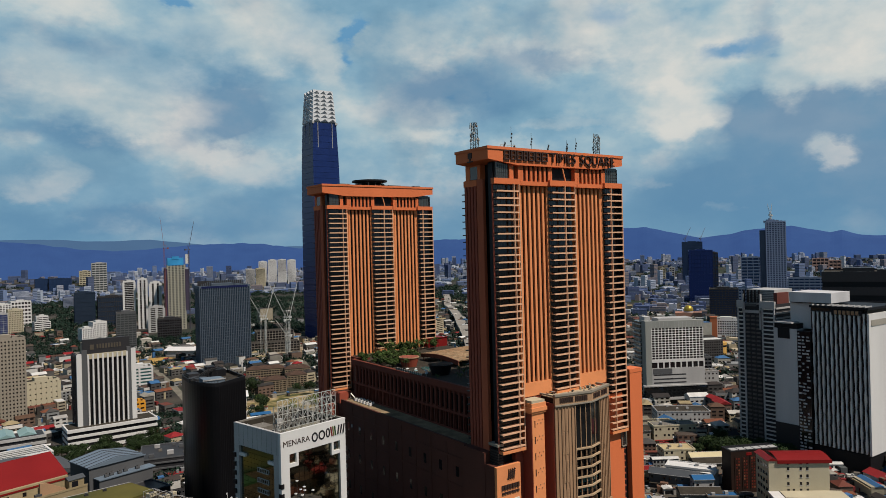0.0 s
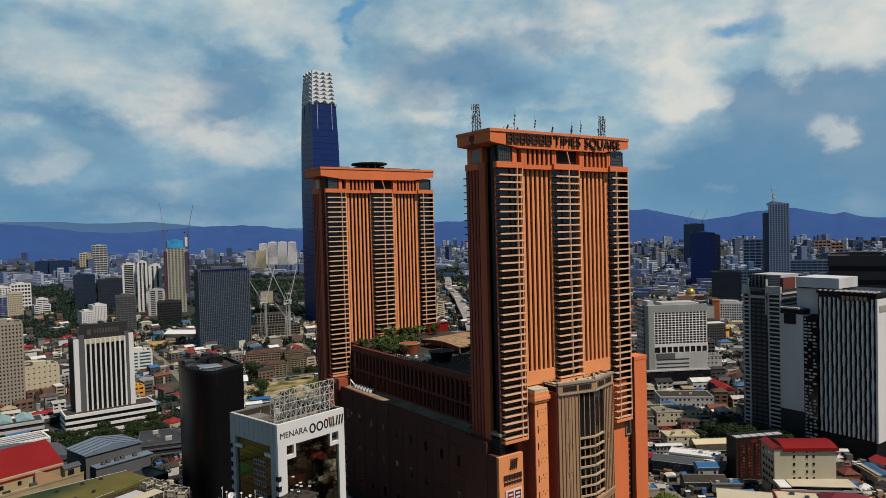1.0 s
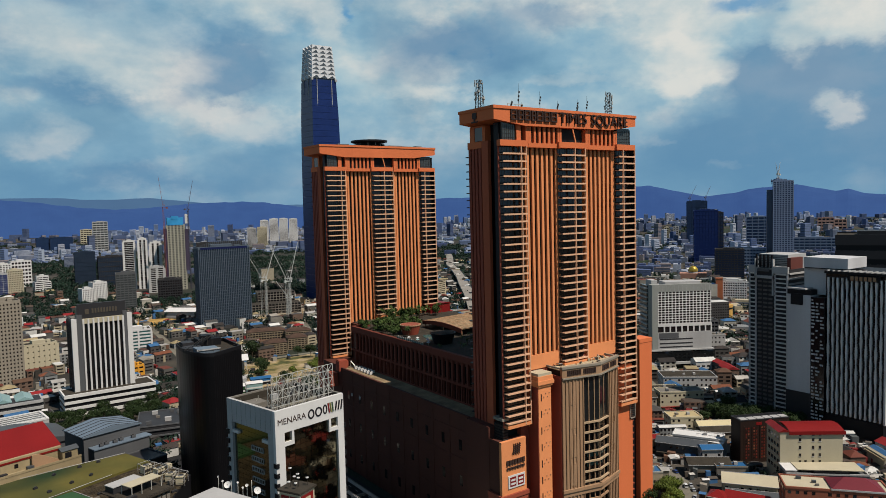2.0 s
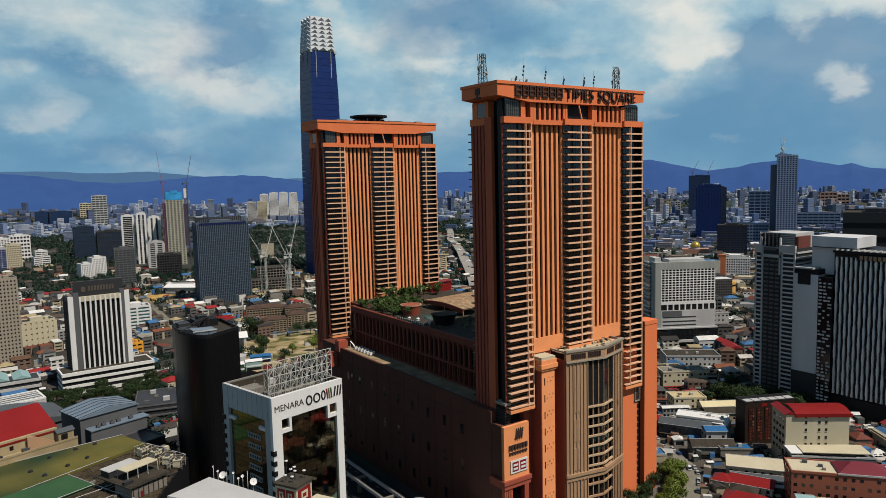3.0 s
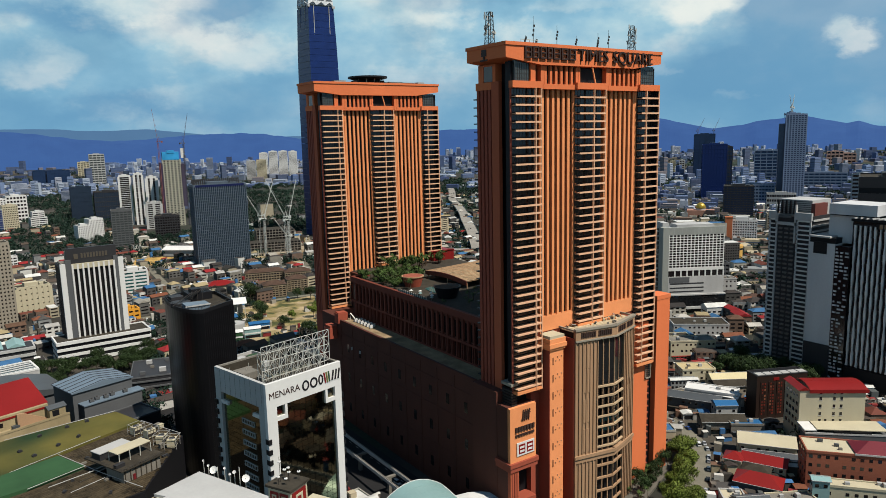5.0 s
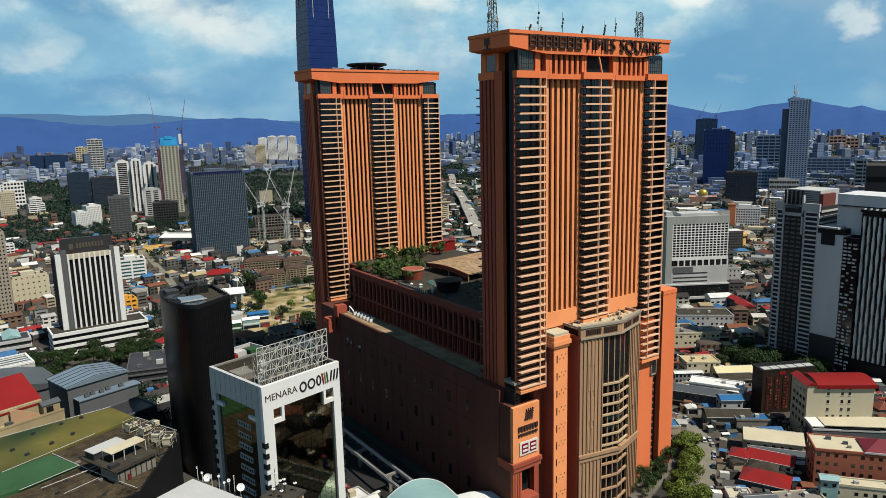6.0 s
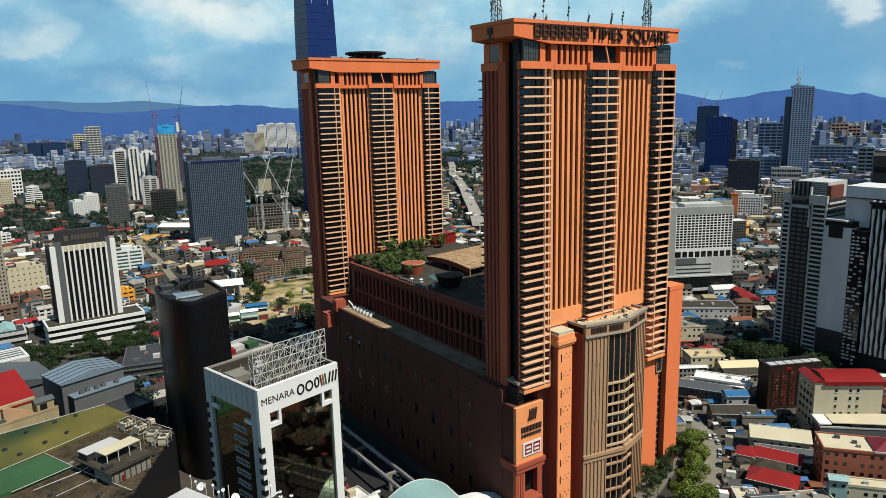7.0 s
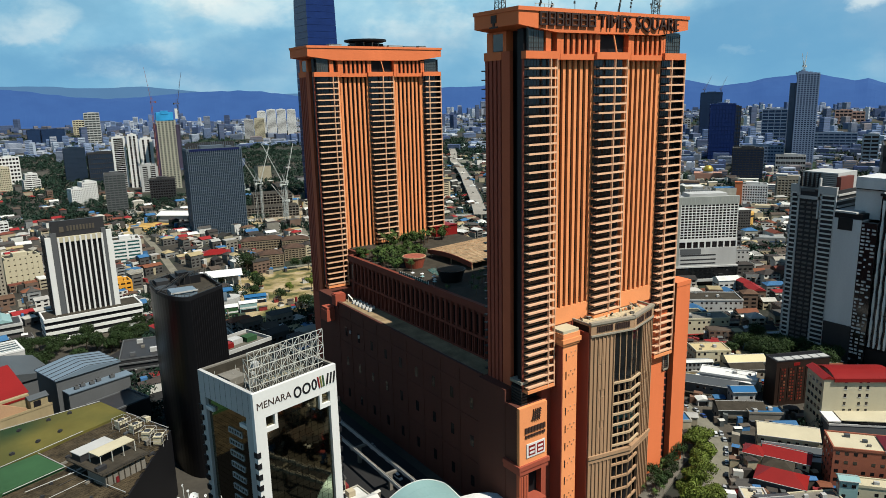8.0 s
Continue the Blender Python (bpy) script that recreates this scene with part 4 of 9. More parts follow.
wide_me = Geo().box(16.3, 16.36, 0, 2.9, 72.2, 80.6).mesh("upper_window", dark_glass)
head_me = Geo().slab([(0, 82.8), (0, 81.2), (0.45, 81.9), (1.45, 82.3), (2.45, 81.9), (2.9, 81.2), (2.9, 82.8)], 0, 0.5).mesh("window_head", brown_terracotta_shaded)
head_me.transform(Matrix.Rotation(radians(90), 4, "Z"))
slim_me = Geo().box(16.3, 16.36, 0.5, 1.25, 62.8, 69.8).box(16.3, 16.36, 2.2, 4.2, 62.8, 69.8).mesh("lower_window", dark_glass)
for i in range(31):
    y0 = 3 + 4.4 * i
    part("upper_pier", pier_me, brown_terracotta_shaded, pod, at=(0, y0, 0))
    part("upper_window", wide_me, dark_glass, pod, at=(0, y0 + 1.5, 0))
    part("window_head", head_me, brown_terracotta_shaded, pod, at=(16.2, y0 + 1.5, 0))
    part("lower_window", slim_me, dark_glass, pod, at=(0, y0, 0))
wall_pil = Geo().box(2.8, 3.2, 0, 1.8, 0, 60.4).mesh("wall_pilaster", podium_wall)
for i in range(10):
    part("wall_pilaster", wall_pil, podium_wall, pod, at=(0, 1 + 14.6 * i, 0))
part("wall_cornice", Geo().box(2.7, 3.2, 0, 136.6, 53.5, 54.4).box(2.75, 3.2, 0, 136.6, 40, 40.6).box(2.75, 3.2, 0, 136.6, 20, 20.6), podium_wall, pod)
slot_me = Geo().box(2.9, 2.98, 0, 2.4, 0, 5.0).mesh("wall_window", dark_glass)
for i in range(9):
    for z in (44.5, 27.0, 8.0):
        part("wall_window", slot_me, dark_glass, pod, at=(0, 6 + 14.6 * i, z))
part("wall_lamp", Geo().box(2.2, 2.9, 0, 1.0, 47.4, 49.0), offwhite_paint, pod, at=(0, 118, 0))
part("wall_lamp", Geo().box(2.2, 2.9, 0, 1.0, 47.4, 49.0), offwhite_paint, pod, at=(0, 108, 0))
part("roof", Geo().box(16.9, 104, 2, 139.8, 84.2, 84.5).box(28, 104, 139.8, 168, 84.2, 84.5), dirty_roof, pod)
# stepped red blocks at the foot of the rear tower
part("corner_block", Geo().box(1.6, 8, 133, 138, 60, 66.0).box(2.0, 7.6, 133.4, 137.6, 66.0, 66.6), terracotta_red_shaded, pod)
part("corner_step", Geo().box(-2.0, 3.0, 138, 146, 50, 56.4).box(-1.6, 3.0, 138.4, 145.6, 56.4, 58.0), terracotta_red_shaded, pod)
part("tower_foot", Geo().box(5, 22, 141, 163, 0, 62), podium_wall, pod)
part("stair", Geo().beam((8.6, 131, 66), (11.2, 128, 61.6), 0.4).beam((8.6, 131, 66), (8.6, 131, 61.6), 0.2), steel, pod)
for i in range(11):
    unit = thing("ledge_unit", 199 + 9.5 + (i % 2) * 2.6, 273 + 107 + 1.9 * i, 61.6, 0, "white condenser unit standing on a ledge", "condenser", "ledge condensers")
    part("casing", Geo().box(-0.9, 0.9, -0.8, 0.8, 0.2, 1.9), white_paint, unit)
    part("plinth", Geo().box(-0.8, 0.8, -0.7, 0.7, 0, 0.2), dark_steel, unit)
    part("fan_cowl", Geo().prism([(0.55 * math.cos(a), 0.55 * math.sin(a)) for a in np.linspace(0, 5.6, 9)], 1.9, 2.05), dark_steel, unit)

# ---- things on the tower roofs and on the podium garden ----
def lattice_mast(x, y, z, h, w, label):
    m = thing("lattice_mast", x, y, z, 20, label, "antenna mast", "roof masts")
    for a in (-1, 1):
        for b in (-1, 1):
            part("leg", Geo().beam((a * w, b * w, 0), (a * w * 0.6, b * w * 0.6, h), 0.16), dark_steel, m)
    n = 8
    for i in range(n):
        z0, z1 = h * i / n, h * (i + 1) / n
        s0, s1 = w * (1 - 0.4 * i / n), w * (1 - 0.4 * (i + 1) / n)
        g = Geo()
        for a, b, c, d in ((-1, -1, 1, -1), (1, -1, 1, 1), (1, 1, -1, 1), (-1, 1, -1, -1)):
            g.beam((a * s0, b * s0, z0), (c * s1, d * s1, z1), 0.07).beam((a * s1, b * s1, z1), (c * s1, d * s1, z1), 0.07)
        part("brace", g, dark_steel, m, kind="stuff")
    rng = random.Random(int(x))
    for i in range(18):
        a, zz = rng.uniform(0, 6.28), h * rng.uniform(0.3, 1.0)
        part("panel_antenna", Geo().box(-0.22, 0.22, -0.15, 0.15, -0.9, 0.9) if i % 3 else Geo().prism([(0.5 * math.cos(q), 0.5 * math.sin(q)) for q in np.linspace(0, 5.5, 8)], -0.3, 0.3), steel, m, at=(1.35 * w * math.cos(a), 1.35 * w * math.sin(a), zz))
    return m


lattice_mast(204.0, 262, 203.5, 13.5, 1.5, "dark lattice mast crowded with small antennas")
lattice_mast(281.0, 256, 203.5, 12.5, 1.4, "dark lattice mast crowded with small antennas")
for x, y, h in [(220, 254, 12), (231, 252, 9), (245, 255, 6), (256, 253, 7.5), (259, 256, 5.5), (262.5, 253, 9), (214, 252, 4), (225, 258, 4.5)]:
    p = thing("roof_aerial", x, y, 203.5, 0, "thin roof aerial with small receivers", "aerial", "roof aerials")
    part("pole", Geo().beam((0, 0, 0), (0, 0, h), 0.13, 5, 0.06), dark_steel, p)
    for k in range(3):
        part("receiver", Geo().box(-0.5 + 0.3 * k, 0.1 + 0.3 * k, -0.2, 0.2, h * (0.35 + 0.15 * k), h * (0.35 + 0.15 * k) + 0.9), dark_steel, p)
rack = thing("aerial_rack", 216, 253.5, 203.5, 0, "low steel rack of aerials on the roof", "aerial")
part("frame", Geo().beam((-3, 0, 2.6), (6, 0, 2.6), 0.15).beam((-3, 0, 0), (-3, 0, 2.8), 0.12).beam((6, 0, 0), (6, 0, 2.8), 0.12).beam((1.5, 0, 0), (1.5, 0, 2.6), 0.12), steel, rack)
hp = thing("helipad", 250.5, 449, 203.5, 0, "round dark helipad deck raised on struts", "helipad")
circle = [(math.cos(a), math.sin(a)) for a in np.linspace(0, 2 * math.pi, 33)[:-1]]
deck = part("deck", Geo().prism([(10 * x, 10 * y) for x, y in circle], 3.4, 4.2, [(12.5 * x, 12.5 * y) for x, y in circle]), dark_grey, hp)
part("rim", Geo().prism([(12.8 * x, 12.8 * y) for x, y in circle], 4.2, 5.2), charcoal, deck)
part("plant_screen", Geo().box(-9.5, 9.5, -5, 5, 0, 2.8), charcoal, hp)
for i in range(10):
    x, y = circle[i * 3]
    part("strut", Geo().beam((8 * x, 8 * y, 0), (9.5 * x, 9.5 * y, 3.6), 0.25), steel, hp)
for i, (x, y, w) in enumerate([(228, 446, 4), (258, 448, 6), (269, 446, 5), (281, 449, 4), (288, 445, 2.5)]):
    solo("roof_cabin", Geo().box(-w, w, -2, 2, 0, 1.9).box(-w - 0.2, w + 0.2, -2.2, 2.2, 1.9, 2.1), offwhite_paint, "low white plant cabin on a tower roof", "roof cabin", m=pose(x, y, 203.5))

gz = 84.5
# the second bowl is coloured near black, for the tower's shade on it
for i, (x, y, r, mat) in enumerate([(232.0, 371.0, 6.2, terracotta_red_shaded), (231.0, 335.0, 7.0, charcoal)]):
    pot = thing("giant_planter", x, y, gz, 0, "giant bowl planter coloured dark for the shade on it" if i else "giant terracotta bowl planter on the podium roof", "planter", "bowl planters")
    bowl = part("bowl", Geo().prism([(r * 0.74 * a, r * 0.74 * b) for a, b in circle], 0, 5.6, [(r * a, r * b) for a, b in circle]), mat, pot)
    part("rim", Geo().prism([(r * 1.04 * a, r * 1.04 * b) for a, b in circle], 5.6, 6.1), charcoal if i else brown_stone, bowl)
    part("soil", Geo().prism([(r * 0.93 * a, r * 0.93 * b) for a, b in circle], 6.1, 6.2), dirty_roof if i else material("planter_soil", (0.30, 0.085, 0.055), 0.9, stain=0.4, stain_size=0.3), bowl)
solo("ornamental_pool", Geo().prism([(232, 344), (238, 341), (241, 352), (238, 362), (233, 360), (231, 352)], gz, gz + 0.25), teal_glass, "small teal pool beside the bowl planters", "pool")
canopy = thing("garden_canopy", 250.5, 344, gz, 0, "wide curved timber-coloured canopy roof on the podium", "canopy")
wood = material("weathered_timber_roof", (0.31, 0.22, 0.13), 0.75, grain=0.5, size=0.7, stain=0.7, stain_size=0.3)
CL, CW = 42.0, 48.0                                      # depth and width of the canopy


def canopy_z(v):
    return 4.4 + 1.5 * math.sin(math.pi * v)


part("roof", Geo().sheet([[(CW * i / 16, CL * j / 10 + 0.14 * CW * i / 16, canopy_z(j / 10)) for i in range(17)] for j in range(11)]), wood, canopy)
part("soffit", Geo().sheet([[(CW * i / 16, CL * j / 10 + 0.14 * CW * i / 16, canopy_z(j / 10) - 0.5) for i in range(17)][::-1] for j in range(11)]), brown_stone, canopy)
edge_ = Geo()
for j in range(10):
    edge_.beam((0, CL * j / 10, canopy_z(j / 10) - 0.25), (0, CL * (j + 1) / 10, canopy_z((j + 1) / 10) - 0.25), 0.4)
    edge_.box(-0.1, 0.2, CL * j / 10, CL * (j + 1) / 10, canopy_z(j / 10) - 2.6, canopy_z(j / 10) - 0.3)
part("edge", edge_, brown_terracotta_shaded, canopy, "deep dark fascia")
for j in range(1, 20):
    part("roof_batten", Geo().beam((0, CL * j / 20, canopy_z(j / 20) + 0.1), (CW, CL * j / 20 + 0.14 * CW, canopy_z(j / 20) + 0.1), 0.16), brown_stone if j % 3 else wood, canopy)
for u, v in ((1, 1), (1, 20), (1, 40), (24, 43), (24, 5)):
    part("post", Geo().beam((u, v, 0), (u, v, canopy_z((v - 0.14 * u) / CL) - 0.4), 0.35, 6), brown_stone, canopy)
solo("red_roof_house", Geo().box(286, 303, 430, 444, gz, gz + 6.5).box(285.5, 303, 429.5, 430, gz + 6.5, gz + 7.1), red_metal, "red walled rooftop house beside the garden", "rooftop house")
rail = thing("glass_railing", 214.9, 331, 86.1, 0, "teal glass railing along the garden edge", "railing")
for i in range(14):
    part("pane", Geo().box(0, 0.08, 0.1, 1.9, 0, 1.2), teal_glass, rail, at=(0, 2.0 * i, 0))
    part("baluster", Geo().box(0, 0.2, 0, 0.35, 0, 1.5), white_paint, rail, at=(0, 2.0 * i, 0))
rng = random.Random(21)
for i in range(6):
    u = thing("parasol", 218 + rng.uniform(0, 8), 332 + 4.4 * i + rng.uniform(-1, 1), gz, rng.uniform(0, 90), "small pale parasol beside garden tables", "parasol", "parasols")
    part("canopy", Geo().prism([(1.1 * a, 1.1 * b) for a, b in circle[::4]], 2.1, 2.7, [(0.1 * a, 0.1 * b) for a, b in circle[::4]]), white_paint if i % 3 else teal_metal, u)
    part("pole", Geo().beam((0, 0, 0), (0, 0, 2.2), 0.06), steel, u)

# ---- white framed office tower with the roof billboard ----
COS = pose(99.8, 252.0, 0, 0, 0, 13.6) @ Matrix.Diagonal((1.016, 1.032, 1.023, 1))
cos = thing("office_tower", 99.8, 252.0, 0, 13.6, "white framed office tower with black mirror glass and sign band", "office building")
cos.matrix_basis = COS
W, D, H_ = 31.4, 31.0, 87.1
rect_foot(115, 258, 10.6, 32, 32)
part("core", Geo().box(1.2, W - 0.6, 1.2, D - 0.6, 0, 83.4), charcoal, cos)
part("front_band", Geo().box(0, W, 0, 1.2, 78.6, H_), white_paint, cos)
left_column = part("front_column", Geo().box(0, 3.9, 0, 1.4, 0, 78.6), white_paint, cos)
part("front_column", Geo().box(W - 3.0, W, 0, 1.4, 0, 78.6), white_paint, cos)
# the side faces take a duller white, which stands for their shade
part("side_band", Geo().box(0, 1.2, 1.2, D, 78.6, H_), offwhite_paint, cos)
part("side_column", Geo().box(0, 1.4, 1.4, 4.6, 0, 78.6), offwhite_paint, cos)
part("side_column", Geo().box(0, 1.4, D - 3.2, D, 0, 78.6), offwhite_paint, cos)
for i in range(9):
    part("panel_joint", Geo().box(-0.03, 0.02, 2.6 + 3.1 * i, 2.7 + 3.1 * i, 78.8, H_ - 0.4), grey_paint, cos)
part("back_band", Geo().box(1.2, W, D - 1.0, D, 79, H_).box(W - 1.0, W, 1.2, D - 1, 0, H_), concrete, cos)
# dark lining stands for the shade inside the parapet
part("inner_lining", Geo().ring(1.21, W - 1.01, 1.21, D - 1.01, 83.9, H_ - 0.5, 0.25), dirty_roof, cos, "inner face of the parapet, darkened for its shade")
for x0 in (3.9, W - 7.2):
    part("front_bracket", Geo().box(x0, x0 + 4.2, 0.05, 1.3, 73.6, 75.0), white_paint, cos)
    part("bracket_post", Geo().box(x0 + (3.2 if x0 < 9 else 0), x0 + (4.2 if x0 < 9 else 1), 0.05, 1.3, 75.0, 78.6), white_paint, cos)
for y0 in (4.6, D - 7.2):
    part("side_bracket", Geo().box(0.05, 1.3, y0, y0 + 4.0, 74.4, 75.6), white_paint, cos)
# curtain wall panes, each a little out of true so that they mirror the surroundings unevenly
rng = random.Random(11)
pane = [Geo().box(0.04, 2.34, 0, 0.06, 0.04, 1.84).mesh("pane", bronze_mirror)]
for i in range(10):
    for j in range(40):
        ob = part("pane", pane[0], bronze_mirror, cos, at=(4.1 + 2.42 * i, 0.95, 78.2 - 1.9 * (j + 1))) if j < 14 else None
        if ob:
            ob.rotation_euler = (radians(rng.gauss(0, 0.09)), 0, radians(rng.gauss(0, 0.09)))
g = Geo()
for i in range(10):
    for j in range(14, 40):
        g.box(4.14 + 2.42 * i, 6.44 + 2.42 * i, 0.95, 1.0, 78.24 - 1.9 * (j + 1), 80.04 - 1.9 * (j + 1))
for i in range(10):
    for j in range(40):
        g.box(0.95, 1.0, 4.84 + 2.28 * i, 7.06 + 2.28 * i, 78.24 - 1.9 * (j + 1), 80.04 - 1.9 * (j + 1))
part("lower_pane", g, bronze_mirror, cos, "black mirror panes of the curtain wall", kind="stuff")
wf = Geo().box(0.6, 0.95, 0, 7.4, 1.5, 1.7).box(0.6, 0.95, 0, 7.4, -0.1, 0.1)
for i in range(6):
    wf.box(0.6, 0.95, 1.45 * i, 1.45 * i + 0.16, 0, 1.6)
wf = wf.mesh("window_frame", offwhite_paint)
for j in range(18):
    part("window_frame", wf, offwhite_paint, cos, at=(0, 9.0, 70.0 - 3.9 * j))
notch = Geo().box(-0.25, 1.1, -0.25, 1.5, 0, 1.7).mesh("corner_window", charcoal)
notch2 = Geo().box(-0.9, 0.5, -0.15, 1.8, 0, 1.7).mesh("edge_window", charcoal)
for j in range(19):
    part("corner_window", notch, charcoal, left_column, at=(0, 0, 66.6 - 3.6 * j))
    part("edge_window", notch2, charcoal, cos, at=(W + 0.6, 0.3, 73.5 - 3.6 * j))
    part("edge_window", notch2, charcoal, cos, at=(0.4, D - 1.2, 73.5 - 3.6 * j))
part("roof_deck", Geo().box(1.2, W - 1, 1.2, D - 1, 83.4, 83.9), dirty_roof, cos)
part("roof_hut", Geo().box(3, 9, 17, 24, 83.9, 86.2).box(6, 9, 11, 14, 83.9, 85.4), concrete, cos)
part("roof_pad", Geo().box(11, 28, 12, 17, 83.9, 84.9), cream_paint, cos)
for i in range(6):
    part("roof_joist", Geo().box(11, 28, 12.3 + 0.8 * i, 12.5 + 0.8 * i, 84.9, 85.3), dirty_roof, cos)
for i, (u, v, q) in enumerate(((2.6, 13, 0.7), (4.4, 8, 0.5), (6, 20, 0.9), (10, 25, 0.8), (16, 24, 1.2), (22, 22, 0.9), (3, 26, 0.6), (13, 20, 0.5), (26, 26, 1.0))):
    part("roof_unit", Geo().box(u, u + 2 * q, v, v + 1.4 * q, 83.9, 83.9 + 1.6 * q), (concrete, offwhite_paint, dark_grey)[i % 3], cos)
    part("roof_mast", Geo().beam((u + 0.3, v + 0.3, 83.9), (u + 0.3, v + 0.3, 86 + q), 0.07), steel, cos)
cs = thing("tower_sign", 99.8, 252.0, 0, 13.6, "dark lettering and coloured strokes on a white band", "sign")
cs.matrix_basis = COS
part("word", letters("MENARA", 3.15, sign_dark, 0.06, 1.0), sign_dark, cs, at=(0.9, -0.06, 81.7))


def oval(x0, x1, z0, z1, t):
    """A flat oval band t wide, one closed piece."""
    g, n = Geo(), 16
    xm, zm, rx, rz = (x0 + x1) / 2, (z0 + z1) / 2, (x1 - x0) / 2, (z1 - z0) / 2
    for y in (-0.12, 0.0):
        for r in (0, t):
            g.v += [(xm + (rx - r) * math.cos(6.2832 * i / n), y, zm + (rz - r) * math.sin(6.2832 * i / n)) for i in range(n)]
    for i in range(n):
        j = (i + 1) % n
        g.f += [(i, j, n + j, n + i), (2 * n + j, 2 * n + i, 3 * n + i, 3 * n + j), (j, i, 2 * n + i, 2 * n + j), (n + i, n + j, 3 * n + j, 3 * n + i)]
    return g


# the firm's name as plain ovals and strokes
part("oval", oval(14.4, 17.4, 80.7, 84.4, 0.62), charcoal, cs)
part("oval", oval(17.7, 21.0, 80.8, 84.5, 0.62), charcoal, cs)
part("oval", oval(21.3, 23.5, 81.0, 84.7, 0.6), charcoal, cs)
for j, mm in enumerate((red_metal, yellow_membrane, green_membrane)):
    part("stroke", Geo().beam((23.8 + 1.0 * j, -0.1, 84.9), (24.4 + 0.9 * j, -0.1, 81.2), 0.32), mm, cs)
for j in range(3):
    part("stroke", Geo().beam((27.3 + 1.35 * j, -0.06, 81.3), (28.0 + 1.35 * j, -0.06, 84.9), 0.36), charcoal, cs)
bb = thing("billboard_frame", 99.8, 252.0, 0, 13.6, "pale steel lattice billboard frame on a rooftop", "billboard")
bb.matrix_basis = COS
BY = 5.2
B0, B1, NB, ZB = 2.6, 30.9, 12, (84.0, 86.9, 89.8, 92.7, 95.6, 98.0)
for i in range(NB + 1):
    u = B0 + (B1 - B0) * i / NB
    part("post", Geo().beam((u, BY, 83.9), (u, BY, ZB[-1]), 0.13), steel, bb)
    part("rear_post", Geo().beam((u, BY + 2.4, 83.9), (u, BY + 2.4, ZB[-2]), 0.11), steel, bb)
for z in ZB:
    part("rail", Geo().beam((B0, BY, z), (B1, BY, z), 0.13), steel, bb)
for i in range(NB):
    u, v = B0 + (B1 - B0) * i / NB, B0 + (B1 - B0) * (i + 1) / NB
    g = Geo()
    for k in range(5):
        a, b_ = (u, v) if (i + k) % 2 else (v, u)
        g.beam((a, BY, ZB[k]), (b_, BY, ZB[k + 1]), 0.09)
        g.beam((u, BY, ZB[k]), (u, BY + 2.4, ZB[min(k + 1, 4)]), 0.07)
    part("brace", g, steel, bb, kind="stuff")

# ---- black tower with the rounded front ----
kt = thing("black_tower", 113.8, 372.0, 0, 0, "black glass tower with a rounded front and open roof ring", "office building")
take(118, 395, 28)
for a, b_, r in ((140, 445, 22), (150, 480, 22), (132, 470, 20), (165, 455, 14)):
    take(a, b_, r)
# dark patch laid where the ground lies in the black tower's shade
solo("service_yard", Geo().prism([(88, 404), (160, 404), (160, 640), (88, 560)], 0.02, 0.05), asphalt, "near-black ground patch standing for the shade behind the tower", "ground", "structure")
# a curved front from the west end round to the sharp south corner, then flat faces
kp = [(-9.5, 32.0)] + [(0.3 - 9.9 * math.cos(q) ** 0.9, 26.0 - 26.0 * math.sin(q)) for q in np.linspace(0.0, 1.5, 12)] + [(0.0, 0.0), (18.2, 12.0), (18.0, 40.0), (2.0, 50.0), (-8.5, 42.0)]
part("body", Geo().prism(kp, 0, 87.6), smoke_glass, kt)
rib = Geo().box(-0.06, 0.06, -0.06, 0.06, 0, 87.4).mesh("rib", charcoal)
for i in range(13, 15):
    (ax, ay), (bx, by) = kp[i], kp[i + 1]
    n = max(2, round(math.hypot(bx - ax, by - ay) / (1.5 if i == 13 else 2.4)))
    for k in range(n):
        part("rib", rib, charcoal, kt, at=(ax + (bx - ax) * k / n, ay + (by - ay) * k / n, 0))
inner = [(1.0 + (x - 1.0) * 0.95, 22 + (y - 22) * 0.95) for x, y in kp]
NK = len(kp)
for i in range(NK):
    q, r_ = (i + 1) % NK, i
    part("crown_wall", Geo().prism([kp[r_], kp[q], inner[q], inner[r_]], 87.4, 89.4), charcoal, kt)
part("roof_sink", Geo().prism(inner, 87.5, 87.7), dirty_roof, kt)
for i in range(NK):
    (ax, ay), (bx, by) = inner[i], inner[(i + 1) % NK]
    part("crown_rail", Geo().beam((ax, ay, 90.5), (bx, by, 90.5), 0.12).beam((ax, ay, 89.3), (ax, ay, 90.5), 0.1), dark_steel, kt)
part("plant_room", Geo().slab([(-6.2, 87.7), (5.2, 87.7), (5.2, 90.4), (-6.2, 90.9)], 7.0, 15.5), pale_blue_metal, kt, "pale sheet roofed plant cabin")
part("plant_edge", Geo().box(-6.6, 5.6, 6.6, 7.0, 90.0, 90.6), offwhite_paint, kt)
part("lift_house", Geo().box(1, 13, 30, 41, 87.7, 91.6).box(3, 8, 32, 38, 91.6, 93.4), charcoal, kt)
part("tank_house", Geo().box(-7, -1, 33, 40, 87.7, 90.4), dark_grey, kt)
part("roof_ring", Geo().prism([(-5 + 5 * math.cos(a), 23 + 5 * math.sin(a)) for a in np.linspace(0, 5.9, 17)], 87.7, 89.8), dark_grey, kt)
for i in range(6):
    part("roof_beam", Geo().beam((-10 + 3 * i, 18 + 3 * i, 89.2), (2 + 3 * i, 26 + 2 * i, 93.4), 0.22), dark_steel, kt)
    part("roof_post", Geo().beam((2 + 3 * i, 26 + 2 * i, 87.7), (2 + 3 * i, 26 + 2 * i, 93.4), 0.16), dark_steel, kt)
